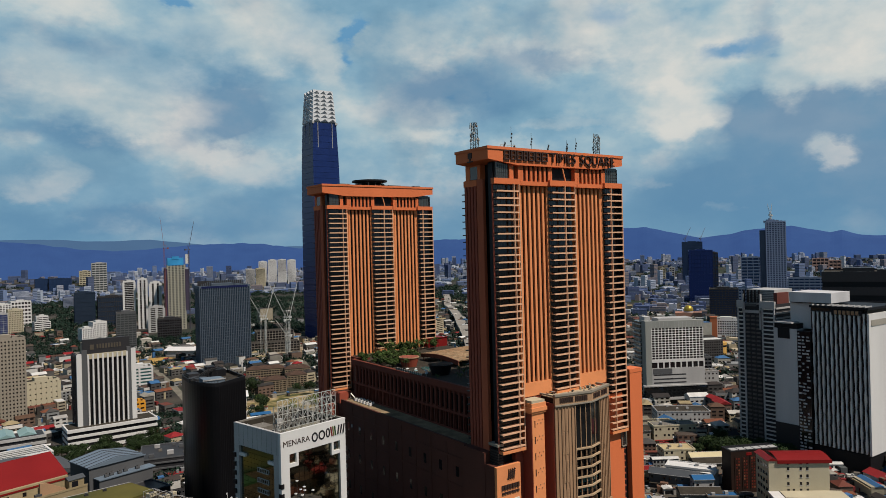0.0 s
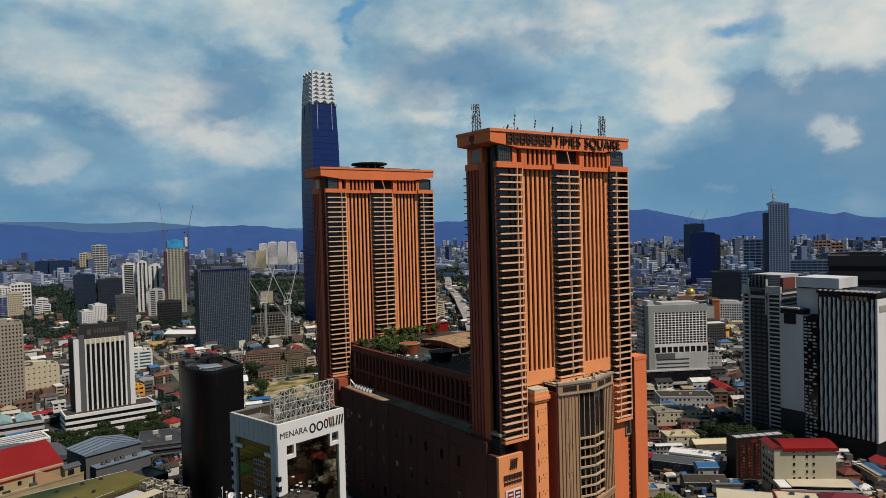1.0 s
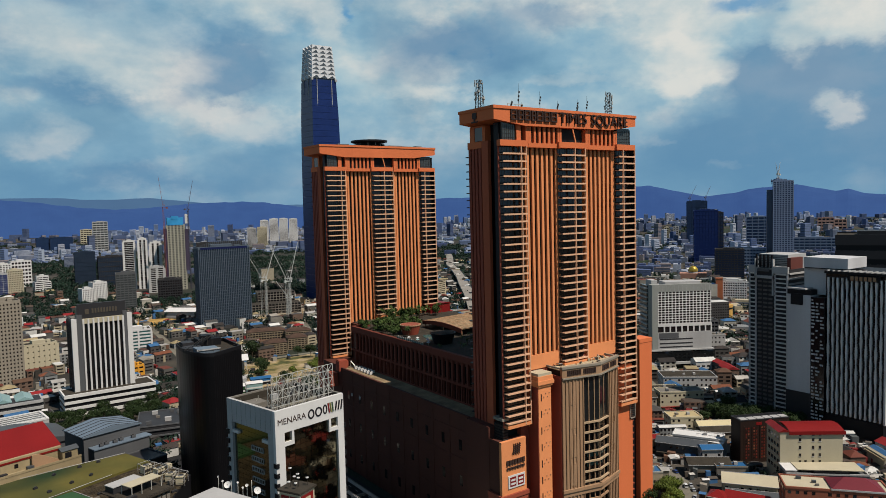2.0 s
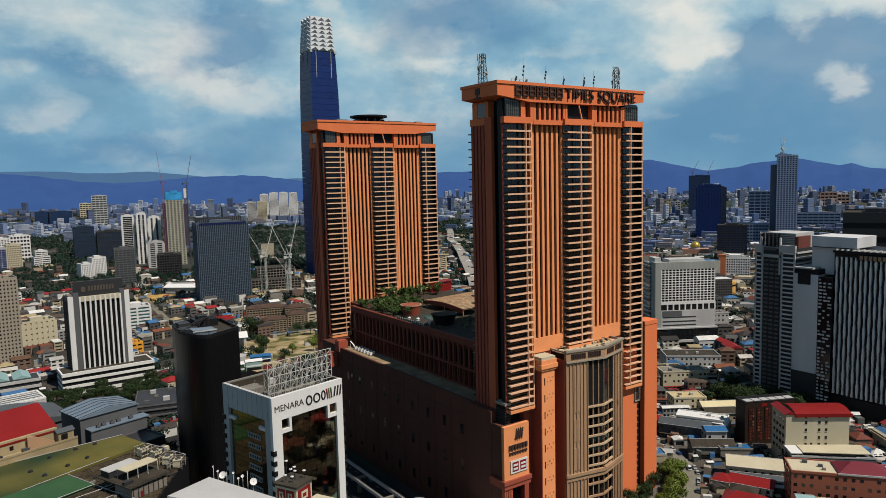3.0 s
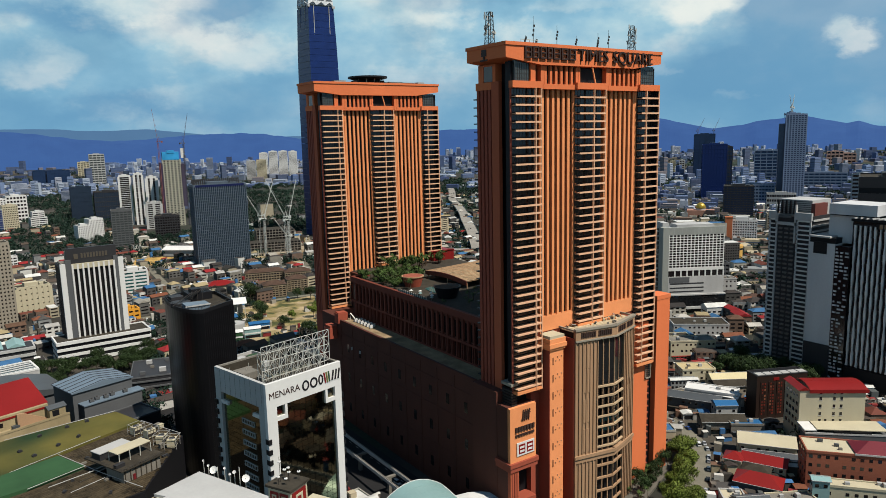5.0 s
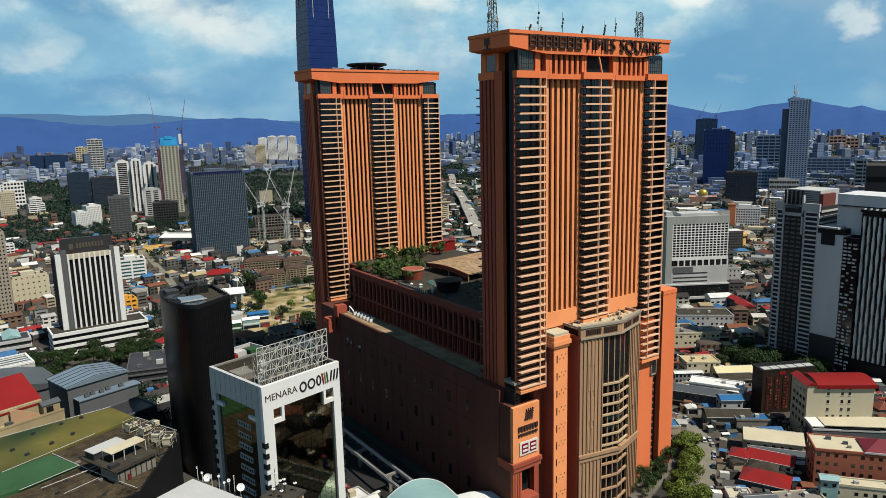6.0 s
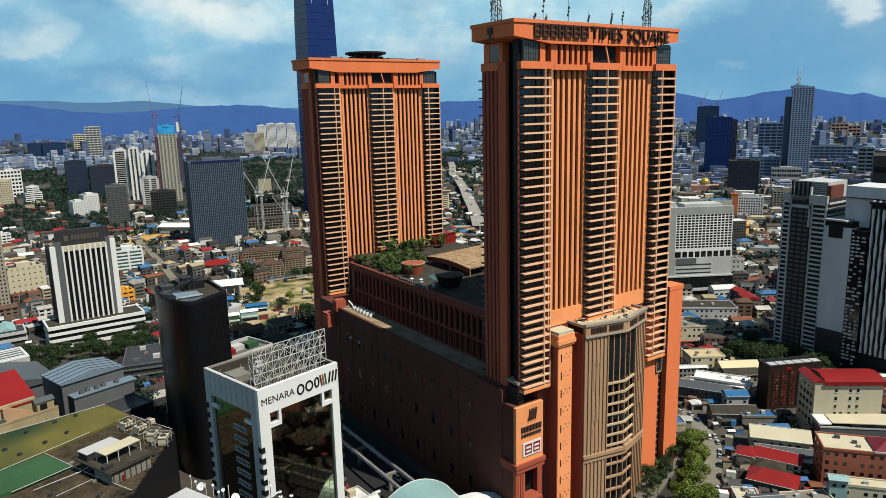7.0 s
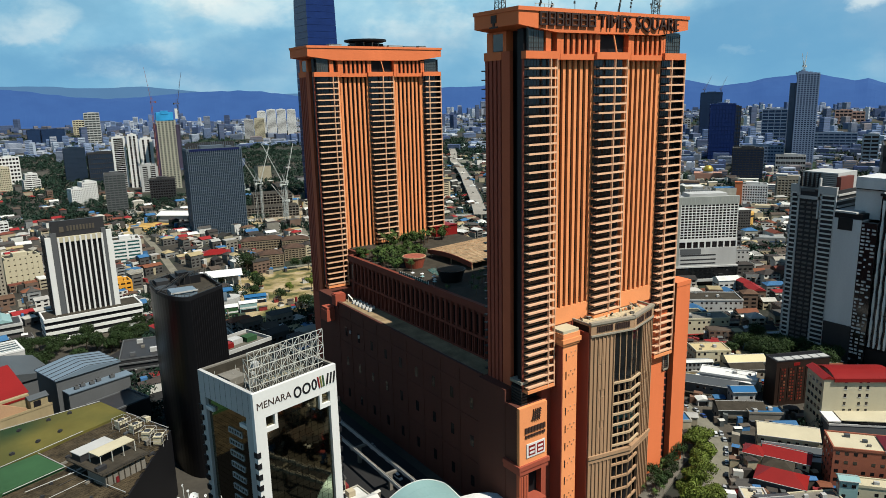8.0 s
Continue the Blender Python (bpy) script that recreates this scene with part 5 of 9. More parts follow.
for i in range(3):
    part("sign_bar", Geo().box(-2.1 + 1.3 * i, -1.1 + 1.3 * i, -0.35, 0.35, 80.6, 82.2), offwhite_paint, kt, at=(-0.9, 1.9, 0)).rotation_euler = (0, 0, radians(-38))

# ---- flat roofed mall with the painted roof ----
mall = thing("mall", 0, 0, 0, 0, "low mall with a green and yellow painted roof", "building")
for a, b_, r in ((20, 340, 30), (60, 345, 25), (45, 385, 32), (75, 385, 22), (10, 380, 25)):
    take(a, b_, r)
poly = [(-30, 300), (71.5, 320), (98, 366), (86.5, 396), (78, 417), (28, 410), (-30, 392)]
# wall coloured near black, for the shade on it
part("wall", Geo().prism(poly, 0, 31.6), charcoal, mall)
for a, b_, r in ((105, 330, 24), (108, 300, 22), (98, 285, 14), (106, 362, 20), (124, 345, 20), (118, 385, 16), (92, 400, 14), (135, 380, 14), (130, 320, 16)):
    take(a, b_, r)
part("roof", Geo().prism([(-29, 301), (71, 320.8), (97.2, 366), (86, 395.4), (77.4, 416.2), (28, 409.2), (-29, 391)], 31.6, 31.9), mall_roof, mall)
part("yellow_roof", Geo().prism([(-28, 350), (27.5, 369.5), (48, 377), (65.5, 386), (84.8, 394.5), (77.2, 415.5), (58, 413.5), (28, 409), (-28, 391)], 31.9, 33.0), membrane, mall, "yellow and dark green painted roof sheet")
part("green_roof", Geo().prism([(10, 362), (27.3, 368.6), (46.6, 374.4), (54.6, 356.4), (33, 348.4), (16, 345)], 31.9, 33.4), green_membrane, mall, "green painted roof sheet")
for k, (a, b_) in enumerate([((28, 369), (65.5, 386)), ((28, 409), (77, 416)), ((47, 375.6), (60, 344)), ((60, 344), (71, 321)), ((85, 394), (97, 366)), ((55, 356), (33, 347.6)), ((40, 344), (58, 349))]):
    part("pipe", Geo().beam((*a, 33.3), (*b_, 33.3), 0.15, 6), offwhite_paint, mall)
# courses of roof tiles on the bare part of the roof
tiles = Geo()
rng = random.Random(31)
RP = [(27.6, 345.5), (29, 312.6), (71, 320.8), (97.2, 366), (86, 394.4), (66.0, 385.6), (47.2, 377.2), (55.2, 356.2)]


def inside(px, py, poly_):
    hit = False
    for (ax, ay), (bx, by) in zip(poly_, poly_[1:] + poly_[:1]):
        if (ay > py) != (by > py) and px < (bx - ax) * (py - ay) / (by - ay) + ax:
            hit = not hit
    return hit


ca, sa_ = math.cos(radians(23)), math.sin(radians(23))
for i in range(-30, 60):
    for j in range(-10, 60):
        u, v = 2.1 * i + (1.05 if j % 2 else 0), 1.45 * j
        x, y = 30 + ca * u - sa_ * v, 310 + sa_ * u + ca * v
        if not inside(x, y, RP) or rng.random() < 0.06:
            continue
        n, hw, hd, lift = len(tiles.v), 0.98, 0.66, rng.uniform(0.0, 0.10)
        for du, dv, dz in ((-hw, -hd, 0.16), (hw, -hd, 0.16), (hw, hd, 0.05), (-hw, hd, 0.05)):
            tiles.v.append((x + ca * du - sa_ * dv, y + sa_ * du + ca * dv, 31.9 + lift + dz))
        for du, dv in ((-hw, -hd), (hw, -hd)):
            tiles.v.append((x + ca * du - sa_ * dv, y + sa_ * du + ca * dv, 31.86))
        tiles.f += [(n, n + 1, n + 2, n + 3), (n + 4, n + 5, n + 1, n)]
part("roof_tiles", tiles, mall_roof, mall, "weathered brown roof tiles in uneven courses", kind="stuff")
rng = random.Random(3)
vent = Geo().box(-0.9, 0.9, -0.6, 0.6, 0, 0.9).box(-0.5, 0.5, -0.4, 0.4, 0.9, 1.2)
for x, y, z in [(38, 381, 33), (48, 387, 33), (33, 390, 33), (57, 392, 33), (42, 404, 33), (54, 408, 33), (63, 410, 33), (50, 369, 31.9), (57, 366, 31.9), (57, 352, 31.9), (49, 347, 31.9), (62, 339, 31.9), (60, 326, 31.9), (68, 375, 31.9), (45, 338, 31.9)]:
    ob = solo("roof_vent", vent, dark_grey, "small dark roof vent box", "roof vent", group="vents on the mall roof", m=pose(x, y, z, 0, 0, rng.uniform(0, 90)))
hut = thing("roof_hut", 66, 331, 31.9, 23, "weathered plant hut with a pale canopy on a roof", "roof hut")
part("body", Geo().box(0, 17, 0, 12, 0, 5.6), concrete, hut)
part("door_panel", Geo().box(4, 5.2, -0.3, 0, 0.2, 2.6), maroon, hut)
for i in range(7):
    part("wall_rib", Geo().box(0.4 + 2.4 * i, 0.8 + 2.4 * i, -0.25, 0, 0, 6.2), dirty_roof, hut)
part("deck", Geo().box(-1.5, 19, -1, 24, 5.6, 6.0), dirty_roof, hut)
awn = part("canopy", Geo().slab([(2.0, 10.2), (17.5, 10.2), (17.5, 10.5), (2.0, 10.5)], 6.5, 13.2), cream_paint, hut, "pale canopy roof")
for u in (2.4, 7.2, 12, 17):
    part("canopy_post", Geo().beam((u, 6, 6), (u, 6, 10.2), 0.2), steel, awn)
    part("canopy_post", Geo().beam((u, 13.5, 6), (u, 13.5, 10.2), 0.2), steel, awn)
room = part("low_room", Geo().box(0, 14, 16, 22, 6, 9), dark_grey, hut)
part("roof_crate", Geo().box(-1, 3, 3, 5, 6, 7.5), dark_grey, hut)
for k, (p, q) in enumerate((((-1.4, -0.9), (18.9, -0.9)), ((-1.4, -0.9), (-1.4, 23.9)), ((18.9, -0.9), (18.9, 23.9)))):
    part("handrail", Geo().beam((*p, 7.1), (*q, 7.1), 0.06).beam((*p, 6.6), (*q, 6.6), 0.05), dark_steel, hut)
for i in range(9):
    part("rail_post", Geo().beam((-1.4 + 2.5 * i, -0.9, 6), (-1.4 + 2.5 * i, -0.9, 7.1), 0.06), dark_steel, hut)
part("low_roof", Geo().box(-0.3, 14.3, 15.6, 22.4, 9, 9.3), offwhite_paint, room)
part("blue_cover", Geo().box(9, 12, 24, 27, 0, 3.4), blue_metal, hut)
for x, y, yaw in [(84.5, 385, 23), (88.9, 377, 23), (91.8, 366.4, 50), (94.8, 359.6, 60)]:
    ac = thing("cooling_unit", x - 4, y - 4, 31.9, yaw, "cream metal cooling unit on a flat roof", "cooling unit", "cooling units")
    box_ = part("casing", Geo().box(-2.2, 2.2, -1.8, 1.8, 0.6, 4.2), cream_paint, ac)
    for k in range(4):
        part("casing_rib", Geo().box(-2.25 + 1.43 * k, -2.05 + 1.43 * k, -1.9, -1.8, 0.6, 4.2), dark_steel, box_)
    part("stand", Geo().box(-2.4, -2.1, -1.8, 1.8, 0, 0.6).box(2.1, 2.4, -1.8, 1.8, 0, 0.6), dark_steel, ac)
    part("grille", Geo().box(-2.0, 2.0, -1.88, -1.8, 1.2, 2.6), dark_steel, box_)
    part("fan", Geo().prism([(1.4 * math.cos(a), 1.4 * math.sin(a)) for a in np.linspace(0, 6.0, 12)], 4.2, 4.5), dark_grey, box_)
    cage = Geo()
    for u in (-2.9, 2.9):
        for v in (-2.6, 2.6):
            cage.beam((u, v, 0), (u, v, 5.2), 0.09)
        cage.beam((u, -2.6, 5.2), (u, 2.6, 5.2), 0.09).beam((u, -2.6, 2.6), (u, 2.6, 2.6), 0.07)
    for v in (-2.6, 2.6):
        cage.beam((-2.9, v, 5.2), (2.9, v, 5.2), 0.09)
    part("pipe_cage", cage, offwhite_paint, ac, "pale pipe frame", kind="stuff")

rng = random.Random(12)
for i in range(34):                                      # pipes, ducts and boxes crowding the roof round the hut
    x, y = rng.uniform(44, 92), rng.uniform(324, 384)
    if not (x > 45 + 0.2 * (y - 320) and x < 72 + 0.55 * (y - 322) and y < 362 + 0.5 * (x - 45)) or (64 < x < 84 and 329 < y < 360):
        continue
    L, a = rng.uniform(1.5, 6), radians(rng.choice((23, 23, 113)) + rng.gauss(0, 3))
    if i % 3:
        solo("roof_duct", Geo().box(-L / 2, L / 2, -0.5, 0.5, 0.25, 1.1).box(-L / 2 + 0.2, -L / 2 + 0.4, -0.4, 0.4, 0, 0.25).box(L / 2 - 0.4, L / 2 - 0.2, -0.4, 0.4, 0, 0.25), rng.choice((concrete, grey_metal, dark_grey)), "short metal duct on a flat roof", "duct", group="ducts on the mall roof", m=pose(x, y, 31.9, 0, 0, math.degrees(a)))
    else:
        solo("roof_tank", Geo().box(-1.1, 1.1, -0.9, 0.9, 0.3, 2.2).box(-1.2, 1.2, -1.0, 1.0, 2.2, 2.35).box(-0.9, -0.7, -0.8, 0.8, 0, 0.3).box(0.7, 0.9, -0.8, 0.8, 0, 0.3), rng.choice((cream_paint, concrete)), "boxy water tank on a flat roof", "water tank", group="tanks on the mall roof", m=pose(x, y, 31.9, 0, 0, math.degrees(a)))
for i in range(6):
    x, y = 47 + 4.2 * i, 336 + 7.5 * i
    solo("roof_pipe", Geo().beam((0, 0, 0.35), (16 - i, 6.5, 0.35), 0.14, 6).box(0.2, 0.5, -0.2, 0.3, 0, 0.3).box(9, 9.3, 3.5, 3.9, 0, 0.3), (offwhite_paint, dark_steel)[i % 2], "long pipe lying on a flat roof", "pipe", group="pipes on the mall roof", m=pose(x, y, 31.9))

# cream walls and red roof beside the mall
rb = thing("red_roofed_hall", 6, 420, 0, 18, "cream hall with a red sheet roof", "building")
rb.matrix_basis = pose(6, 420, 0, 0, 0, 18) @ Matrix.Diagonal((1.32, 1, 1.165, 1))
rect_foot(20, 424, 18, 60, 44)
tan_wall = material("tan_rendered_wall", (0.34, 0.27, 0.155), 0.8, grain=0.12, stain=0.3, stain_size=0.15, streak=True)
part("wall", Geo().box(-26, 34, 0, 44, 0, 33), tan_wall, rb)
for i in range(7):
    part("window", Geo().box(-22 + 6.4 * i, -20.6 + 6.4 * i, -0.1, 0.2, 28.6, 30.4), dark_glass, rb)
part("wall_band", Geo().box(-26, 34, -0.25, 0, 31.4, 32.2), red_metal, rb)
part("roof", Geo().gable(-26, 34, 3, 44, 33, 41, "x", 0.8), red_metal, rb)
part("terrace", Geo().box(-26, 40, -5, 0, 0, 27), tan_wall, rb)
for i in range(5):
    part("terrace_box", Geo().box(-18 + 9.5 * i, -15.5 + 9.5 * i, -3.6, -1.6, 27, 28.2 + 0.4 * (i % 3)), (dark_grey, grey_metal, concrete)[i % 3], rb)
part("stair", Geo().slab([(22, 27), (32, 27), (32, 28), (24, 33), (22, 33)], -3, -1.6), brown_stone, rb)
part("stair_head", Geo().box(33, 39, -4, 1.5, 27, 31.2), tan_wall, rb)
part("stair_door", Geo().box(34, 36.5, -4.15, -4, 27, 30.4), charcoal, rb)
part("stair_roof", Geo().gable(33, 39, -4, 1.5, 31.2, 32.6, "x", 0.5), grey_metal, rb)
part("rail", Geo().box(-26, 40, -5.2, -5, 27, 28.0), tan_wall, rb)
# pale blue shed with its annex
sh = thing("shed", 62.2, 457.6, 0, 16.4, "grey shed with a pale blue ribbed metal roof", "shed")
rect_foot(77, 462, 16, 36, 30)
part("wall", Geo().box(0, 33.6, 0, 25, 0, 33.2), grey_paint, sh)
part("roof", Geo().slab([(-0.8, 33.2), (34.4, 33.2), (34.4, 33.8), (17, 36.6), (-0.8, 33.8)], -0.8, 25.8), pale_blue_metal, sh)
for i in range(6):
    part("roof_seam", Geo().beam((-0.8, 0.2 + 5 * i, 33.95), (17, 0.2 + 5 * i, 36.75), 0.16).beam((17, 0.2 + 5 * i, 36.75), (34.4, 0.2 + 5 * i, 33.95), 0.16), dark_grey, sh)
part("annex", Geo().box(2.5, 35.5, -7.2, -0.02, 0, 26.6), grey_paint, sh)
part("annex_roof", Geo().box(2.3, 37, -7.8, 0, 26.6, 27.2), pale_blue_metal, sh)
for i, u in enumerate((8, 11.5, 16, 20, 27)):
    cu = thing("condenser", 62.2, 457.6, 27.2, 16.4, "small metal condenser on an annex roof", "condenser", "condensers")
    cu.matrix_basis = pose(62.2, 457.6, 27.2, 0, 0, 16.4) @ pose(u, -4.5 + (i % 2), 0)
    box_ = part("casing", Geo().box(-1.2, 1.2, -0.8, 0.8, 0.3, 1.9), grey_paint, cu)
    part("foot", Geo().box(-1.1, -0.9, -0.7, 0.7, 0, 0.3).box(0.9, 1.1, -0.7, 0.7, 0, 0.3), dark_steel, cu)
    part("fan_cowl", Geo().prism([(0.6 * math.cos(a), 0.6 * math.sin(a)) for a in np.linspace(0, 5.6, 9)], 1.9, 2.1), dark_steel, box_)
# pale vaulted roof and dark low roofs beyond
vt = thing("vaulted_hall", 20, 500, 0, 12, "hall with a wide pale vaulted roof", "building")
rect_foot(40, 505, 12, 60, 44)
part("wall", Geo().box(-20, 46, 0, 42, 0, 20), grey_paint, vt)
part("roof", Geo().slab([(-21, 20), (47, 20)] + [(47 - 68 * i / 12, 20.4 + 6 * math.sin(math.pi * i / 12)) for i in range(13)], -1, 43), grey_metal, vt)
lw = thing("low_hall", 30, 556, 0, 8, "white framed low hall with a glazed roof", "building")
rect_foot(30, 560, 8, 50, 26)
part("wall", Geo().box(-25, 24, 0, 24, 0, 22), offwhite_paint, lw)
part("roof", Geo().box(-24, 23, 1, 23, 22, 22.5), grey_glass, lw)
part("roof_frame", Geo().ring(-25, 24, -0.2, 24.2, 22, 23.2, 1.4), white_paint, lw)
for i in range(4):
    part("roof_bar", Geo().box(-24, 23, 4 + 5 * i, 4.6 + 5 * i, 22.5, 22.9), white_paint, lw)
for a, b_ in ((70, 590), (90, 600), (110, 590), (130, 600), (75, 620), (120, 622), (150, 560), (60, 545), (85, 570), (145, 520), (150, 490)):
    take(a, b_, 15)
dl = thing("dark_hall", 80, 425, 0, 20, "dark flat roofed hall with a pale coping", "building")
rect_foot(92, 428, 20, 26, 24)
part("wall", Geo().box(2, 26, 4, 24, 0, 20), dark_grey, dl)
part("coping", Geo().ring(1.8, 26.2, 3.8, 24.2, 20, 20.8, 0.8), grey_paint, dl)
part("roof", Geo().box(2.6, 25.4, 4.6, 23.4, 20, 20.3), dark_grey, dl)
sb = thing("service_block", 104, 520, 0, -14, "dark low service block with stacked ledges", "building")
rect_foot(120, 530, -14, 44, 40)
part("wall", Geo().box(-2, 34, 0, 40, 0, 15), dark_grey, sb)
for i in range(3):
    part("ledge", Geo().box(-2.6, 34.6, -0.8, 0.4, 4 + 4 * i, 5 + 4 * i), grey_paint, sb)
part("roof", Geo().box(-1.4, 33.4, 0.6, 39.4, 15, 15.2), dark_grey, sb)
part("coping", Geo().ring(-2.3, 34.3, -0.3, 40.3, 15, 15.8, 0.6), grey_paint, sb)
for i, (u, v, q) in enumerate(((4, 6, 1.4), (10, 20, 1.0), (16, 9, 1.8), (24, 26, 1.5), (27, 8, 1.1), (7, 30, 1.6), (19, 33, 1.2))):
    part("roof_unit", Geo().box(u, u + 2.4 * q, v, v + 1.6 * q, 15.2, 15.2 + 1.5 * q), (grey_paint, concrete, offwhite_paint)[i % 3], sb)
# roof terrace with containers behind the black tower
ct = thing("terrace_block", 153, 470, 0, 18, "block with white coping and coloured roof cabins", "building")
rect_foot(170, 474, 18, 36, 26)
part("wall", Geo().box(0, 37, 0, 26, 0, 21), charcoal, ct)
part("coping", Geo().ring(-0.3, 37.3, -0.3, 26.3, 21, 23.4, 0.8), offwhite_paint, ct)
part("roof", Geo().box(0.6, 36.4, 0.6, 25.4, 21, 21.3), paving, ct)
for i, m in enumerate((red_metal, offwhite_paint, green_membrane)):
    part("cabin", Geo().box(6 + 9 * i, 14 + 9 * i, 8 + 3 * (i % 2), 15 + 3 * (i % 2), 21.3, 24.6), m, ct, ("red roof cabin", "white roof cabin", "green roof cabin")[i])

# ---- roofs close below the camera ----
wr = thing("white_roofed_block", 72.6, 235.1, 0, -67, "block with a wide white flat roof and orange trim", "building")
part("wall", Geo().box(0, 60, -24, -0.4, 0, 73.2), cream_paint, wr)
part("roof", Geo().prism([(0, 0), (0, -5), (0, -15), (4, -14.2), (4, -19), (60, -25), (60, 0)][::-1], 73.2, 74.0), offwhite_paint, wr)
part("trim", Geo().box(0.2, 1, -24, 0, 71.2, 73.2), terracotta_light, wr)
part("trim", Geo().box(1, 60, -0.6, 0.1, 70.5, 73.0), charcoal, wr)
rng = random.Random(8)
for i in range(9):
    u, v = 1.0 + 2.2 * i + rng.uniform(-0.5, 0.5), 0.9 + rng.uniform(-0.2, 0.3)
    dsh = thing("satellite_dish", 72.6, 235.1, 74, -67, "white dish on a slim pole beside a flat roof", "satellite dish", "satellite dishes")
    dsh.matrix_basis = pose(72.6, 235.1, 0, 0, 0, -67) @ pose(u, v, 70.5, 0, 0, rng.uniform(-40, 60))
    hgt, r = rng.uniform(4.2, 7.5), rng.choice((0.35, 0.5, 0.9, 1.1))
    part("pole", Geo().beam((0, 0, 0), (0, 0, hgt), 0.1, 6), steel, dsh)
    if i % 4 != 3:
        n = Vector((0.3, -0.75, 0.6)).normalized()
        e1 = n.orthogonal().normalized()
        e2 = n.cross(e1)
        c0 = Vector((0, 0, hgt))
        grid = [[tuple(c0 + n * (0.35 * q * q * r) + (e1 * math.cos(a) + e2 * math.sin(a)) * (q * r)) for a in np.linspace(0, 2 * math.pi, 13)] for q in (0.02, 0.4, 0.75, 1.0)]
        bowl = part("dish", Geo().sheet(grid), white_paint, dsh)
        part("feed", Geo().beam(c0, c0 + n * r * 0.9, 0.05), dark_steel, bowl)
    else:
        part("aerial", Geo().box(-0.2, 0.2, -0.1, 0.1, hgt, hgt + 1.2), steel, dsh)
pv = thing("stair_tower", 84.6, 198.0, 0, -62, "cream and red roof stair tower with lettering bars", "building")
part("wall", Geo().box(0, 7.0, -6.4, 0, 0, 84.2), cream_paint, pv)
part("roof", Geo().box(-0.5, 7.5, -6.9, 0.5, 84.2, 84.8), dirty_roof, pv)
part("red_panel", Geo().box(6.95, 7.15, -5.8, -0.7, 78.5, 83.4), red_metal, pv, "red painted wall panel")
part("pale_stroke", Geo().box(7.15, 7.25, -4.6, -2.0, 82.0, 82.6).box(7.15, 7.25, -4.6, -4.1, 79.4, 82.0).box(7.15, 7.25, -2.6, -2.0, 80.4, 82.0).box(7.15, 7.25, -4.1, -2.6, 80.4, 80.9), cream_paint, pv)
for i in range(2):
    part("red_panel", Geo().box(0.7 + 3.0 * i, 3.3 + 3.0 * i, -6.55, -6.4, 79.3, 83.3), red_metal, pv, "red painted wall panel")
    part("bar", plate(1.3 + 3.0 * i, 2.7 + 3.0 * i, 80.0, 82.6, 0.4, -6.65, -6.55), cream_paint, pv)
for i, (u, v, h) in enumerate([(1.2, -1.4, 2.2), (2, -4, 6.5), (3.4, -2.5, 4.0), (4.5, -4.8, 2.0), (5.6, -1.2, 2.6), (2.6, -5.4, 2.4), (4, -3, 3)]):
    part("mast", Geo().beam((u, v, 84.8), (u, v, 84.8 + h), 0.07, 5), dark_steel, pv)
    part("dish", Geo().prism([(u + 0.45 * math.cos(a), v + 0.45 * math.sin(a)) for a in np.linspace(0, 5.5, 8)], 84.8 + h * 0.8, 85.0 + h * 0.8), white_paint, pv)
part("low_roof", Geo().box(3, 12, 0.5, 7, 74, 76.5), cream_paint, pv)
tr = thing("teal_vault", 157.5, 281, 0, -6, "open station hall under a smooth teal barrel roof", "station")
take(170, 262, 18)
VW, VL = 30.0, 52.0
arc = [(VW * (1 - i / 18), 14.6 + 6.6 * math.sin(math.pi * i / 18) ** 0.8) for i in range(19)]
part("roof", Geo().slab([(0, 14.2), (VW, 14.2)] + arc, -VL, 0), teal_metal, tr)
part("gutter", Geo().beam((VW, -VL, 14.6), (VW, 0, 14.6), 0.25).beam((0, -VL, 14.6), (0, 0, 14.6), 0.25), white_paint, tr)
rim_ = Geo()
for (ax, az_), (bx, bz) in zip(arc, arc[1:]):
    rim_.beam((ax, 0.05, az_), (bx, 0.05, bz), 0.22)
part("end_rim", rim_, white_paint, tr)
for j in range(1, 9):
    seam_ = Geo()
    for (ax, az_), (bx, bz) in zip(arc, arc[1:]):
        seam_.beam((ax, -VL * j / 9, az_ + 0.02), (bx, -VL * j / 9, bz + 0.02), 0.07)
    part("roof_seam", seam_, teal_metal, tr)
for j in range(6):
    for u in (0.6, VW - 0.6):
        part("post", Geo().box(u - 0.3, u + 0.3, -VL + 1 + 10 * j, -VL + 1.6 + 10 * j, 0, 14.2), concrete, tr)
part("platform", Geo().box(1, 13, -VL + 1, -1, 7.6, 8.4), paving, tr)

wc = thing("white_canopy", 186, 268, 0, -28, "white canopy over a forecourt", "canopy")
part("sheet", Geo().sheet([[(0 + 6 * i, -14 + 5 * j, 15 + 1.2 * math.sin(i * 1.1) + 0.8 * math.cos(j)) for i in range(5)] for j in range(4)]), white_paint, wc)
for u, v in ((1, -13), (23, -13), (1, 0), (23, 0)):
    part("post", Geo().beam((u, v, 0), (u, v, 14.5), 0.3), steel, wc)

# ---- elevated railway and street beside the podium ----
via = thing("viaduct", 0, 0, 0, 0, "twin concrete guideways on columns beside the street", "railway", kind="structure")
for k, x in enumerate((173.5, 181.5)):
    part("guideway", Geo().box(x, x + 1.0, 120, 560, 9.0, 10.6), offwhite_paint, via)
    part("rail", Geo().box(x + 0.3, x + 0.7, 120, 560, 10.6, 10.9), concrete, via)
for i in range(14):
    part("pillar", Geo().box(177.2, 178.8, 130 + 30 * i, 131.6 + 30 * i, 0, 8).box(173.5, 182.5, 130 + 30 * i, 131.4 + 30 * i, 8, 9), concrete, via)
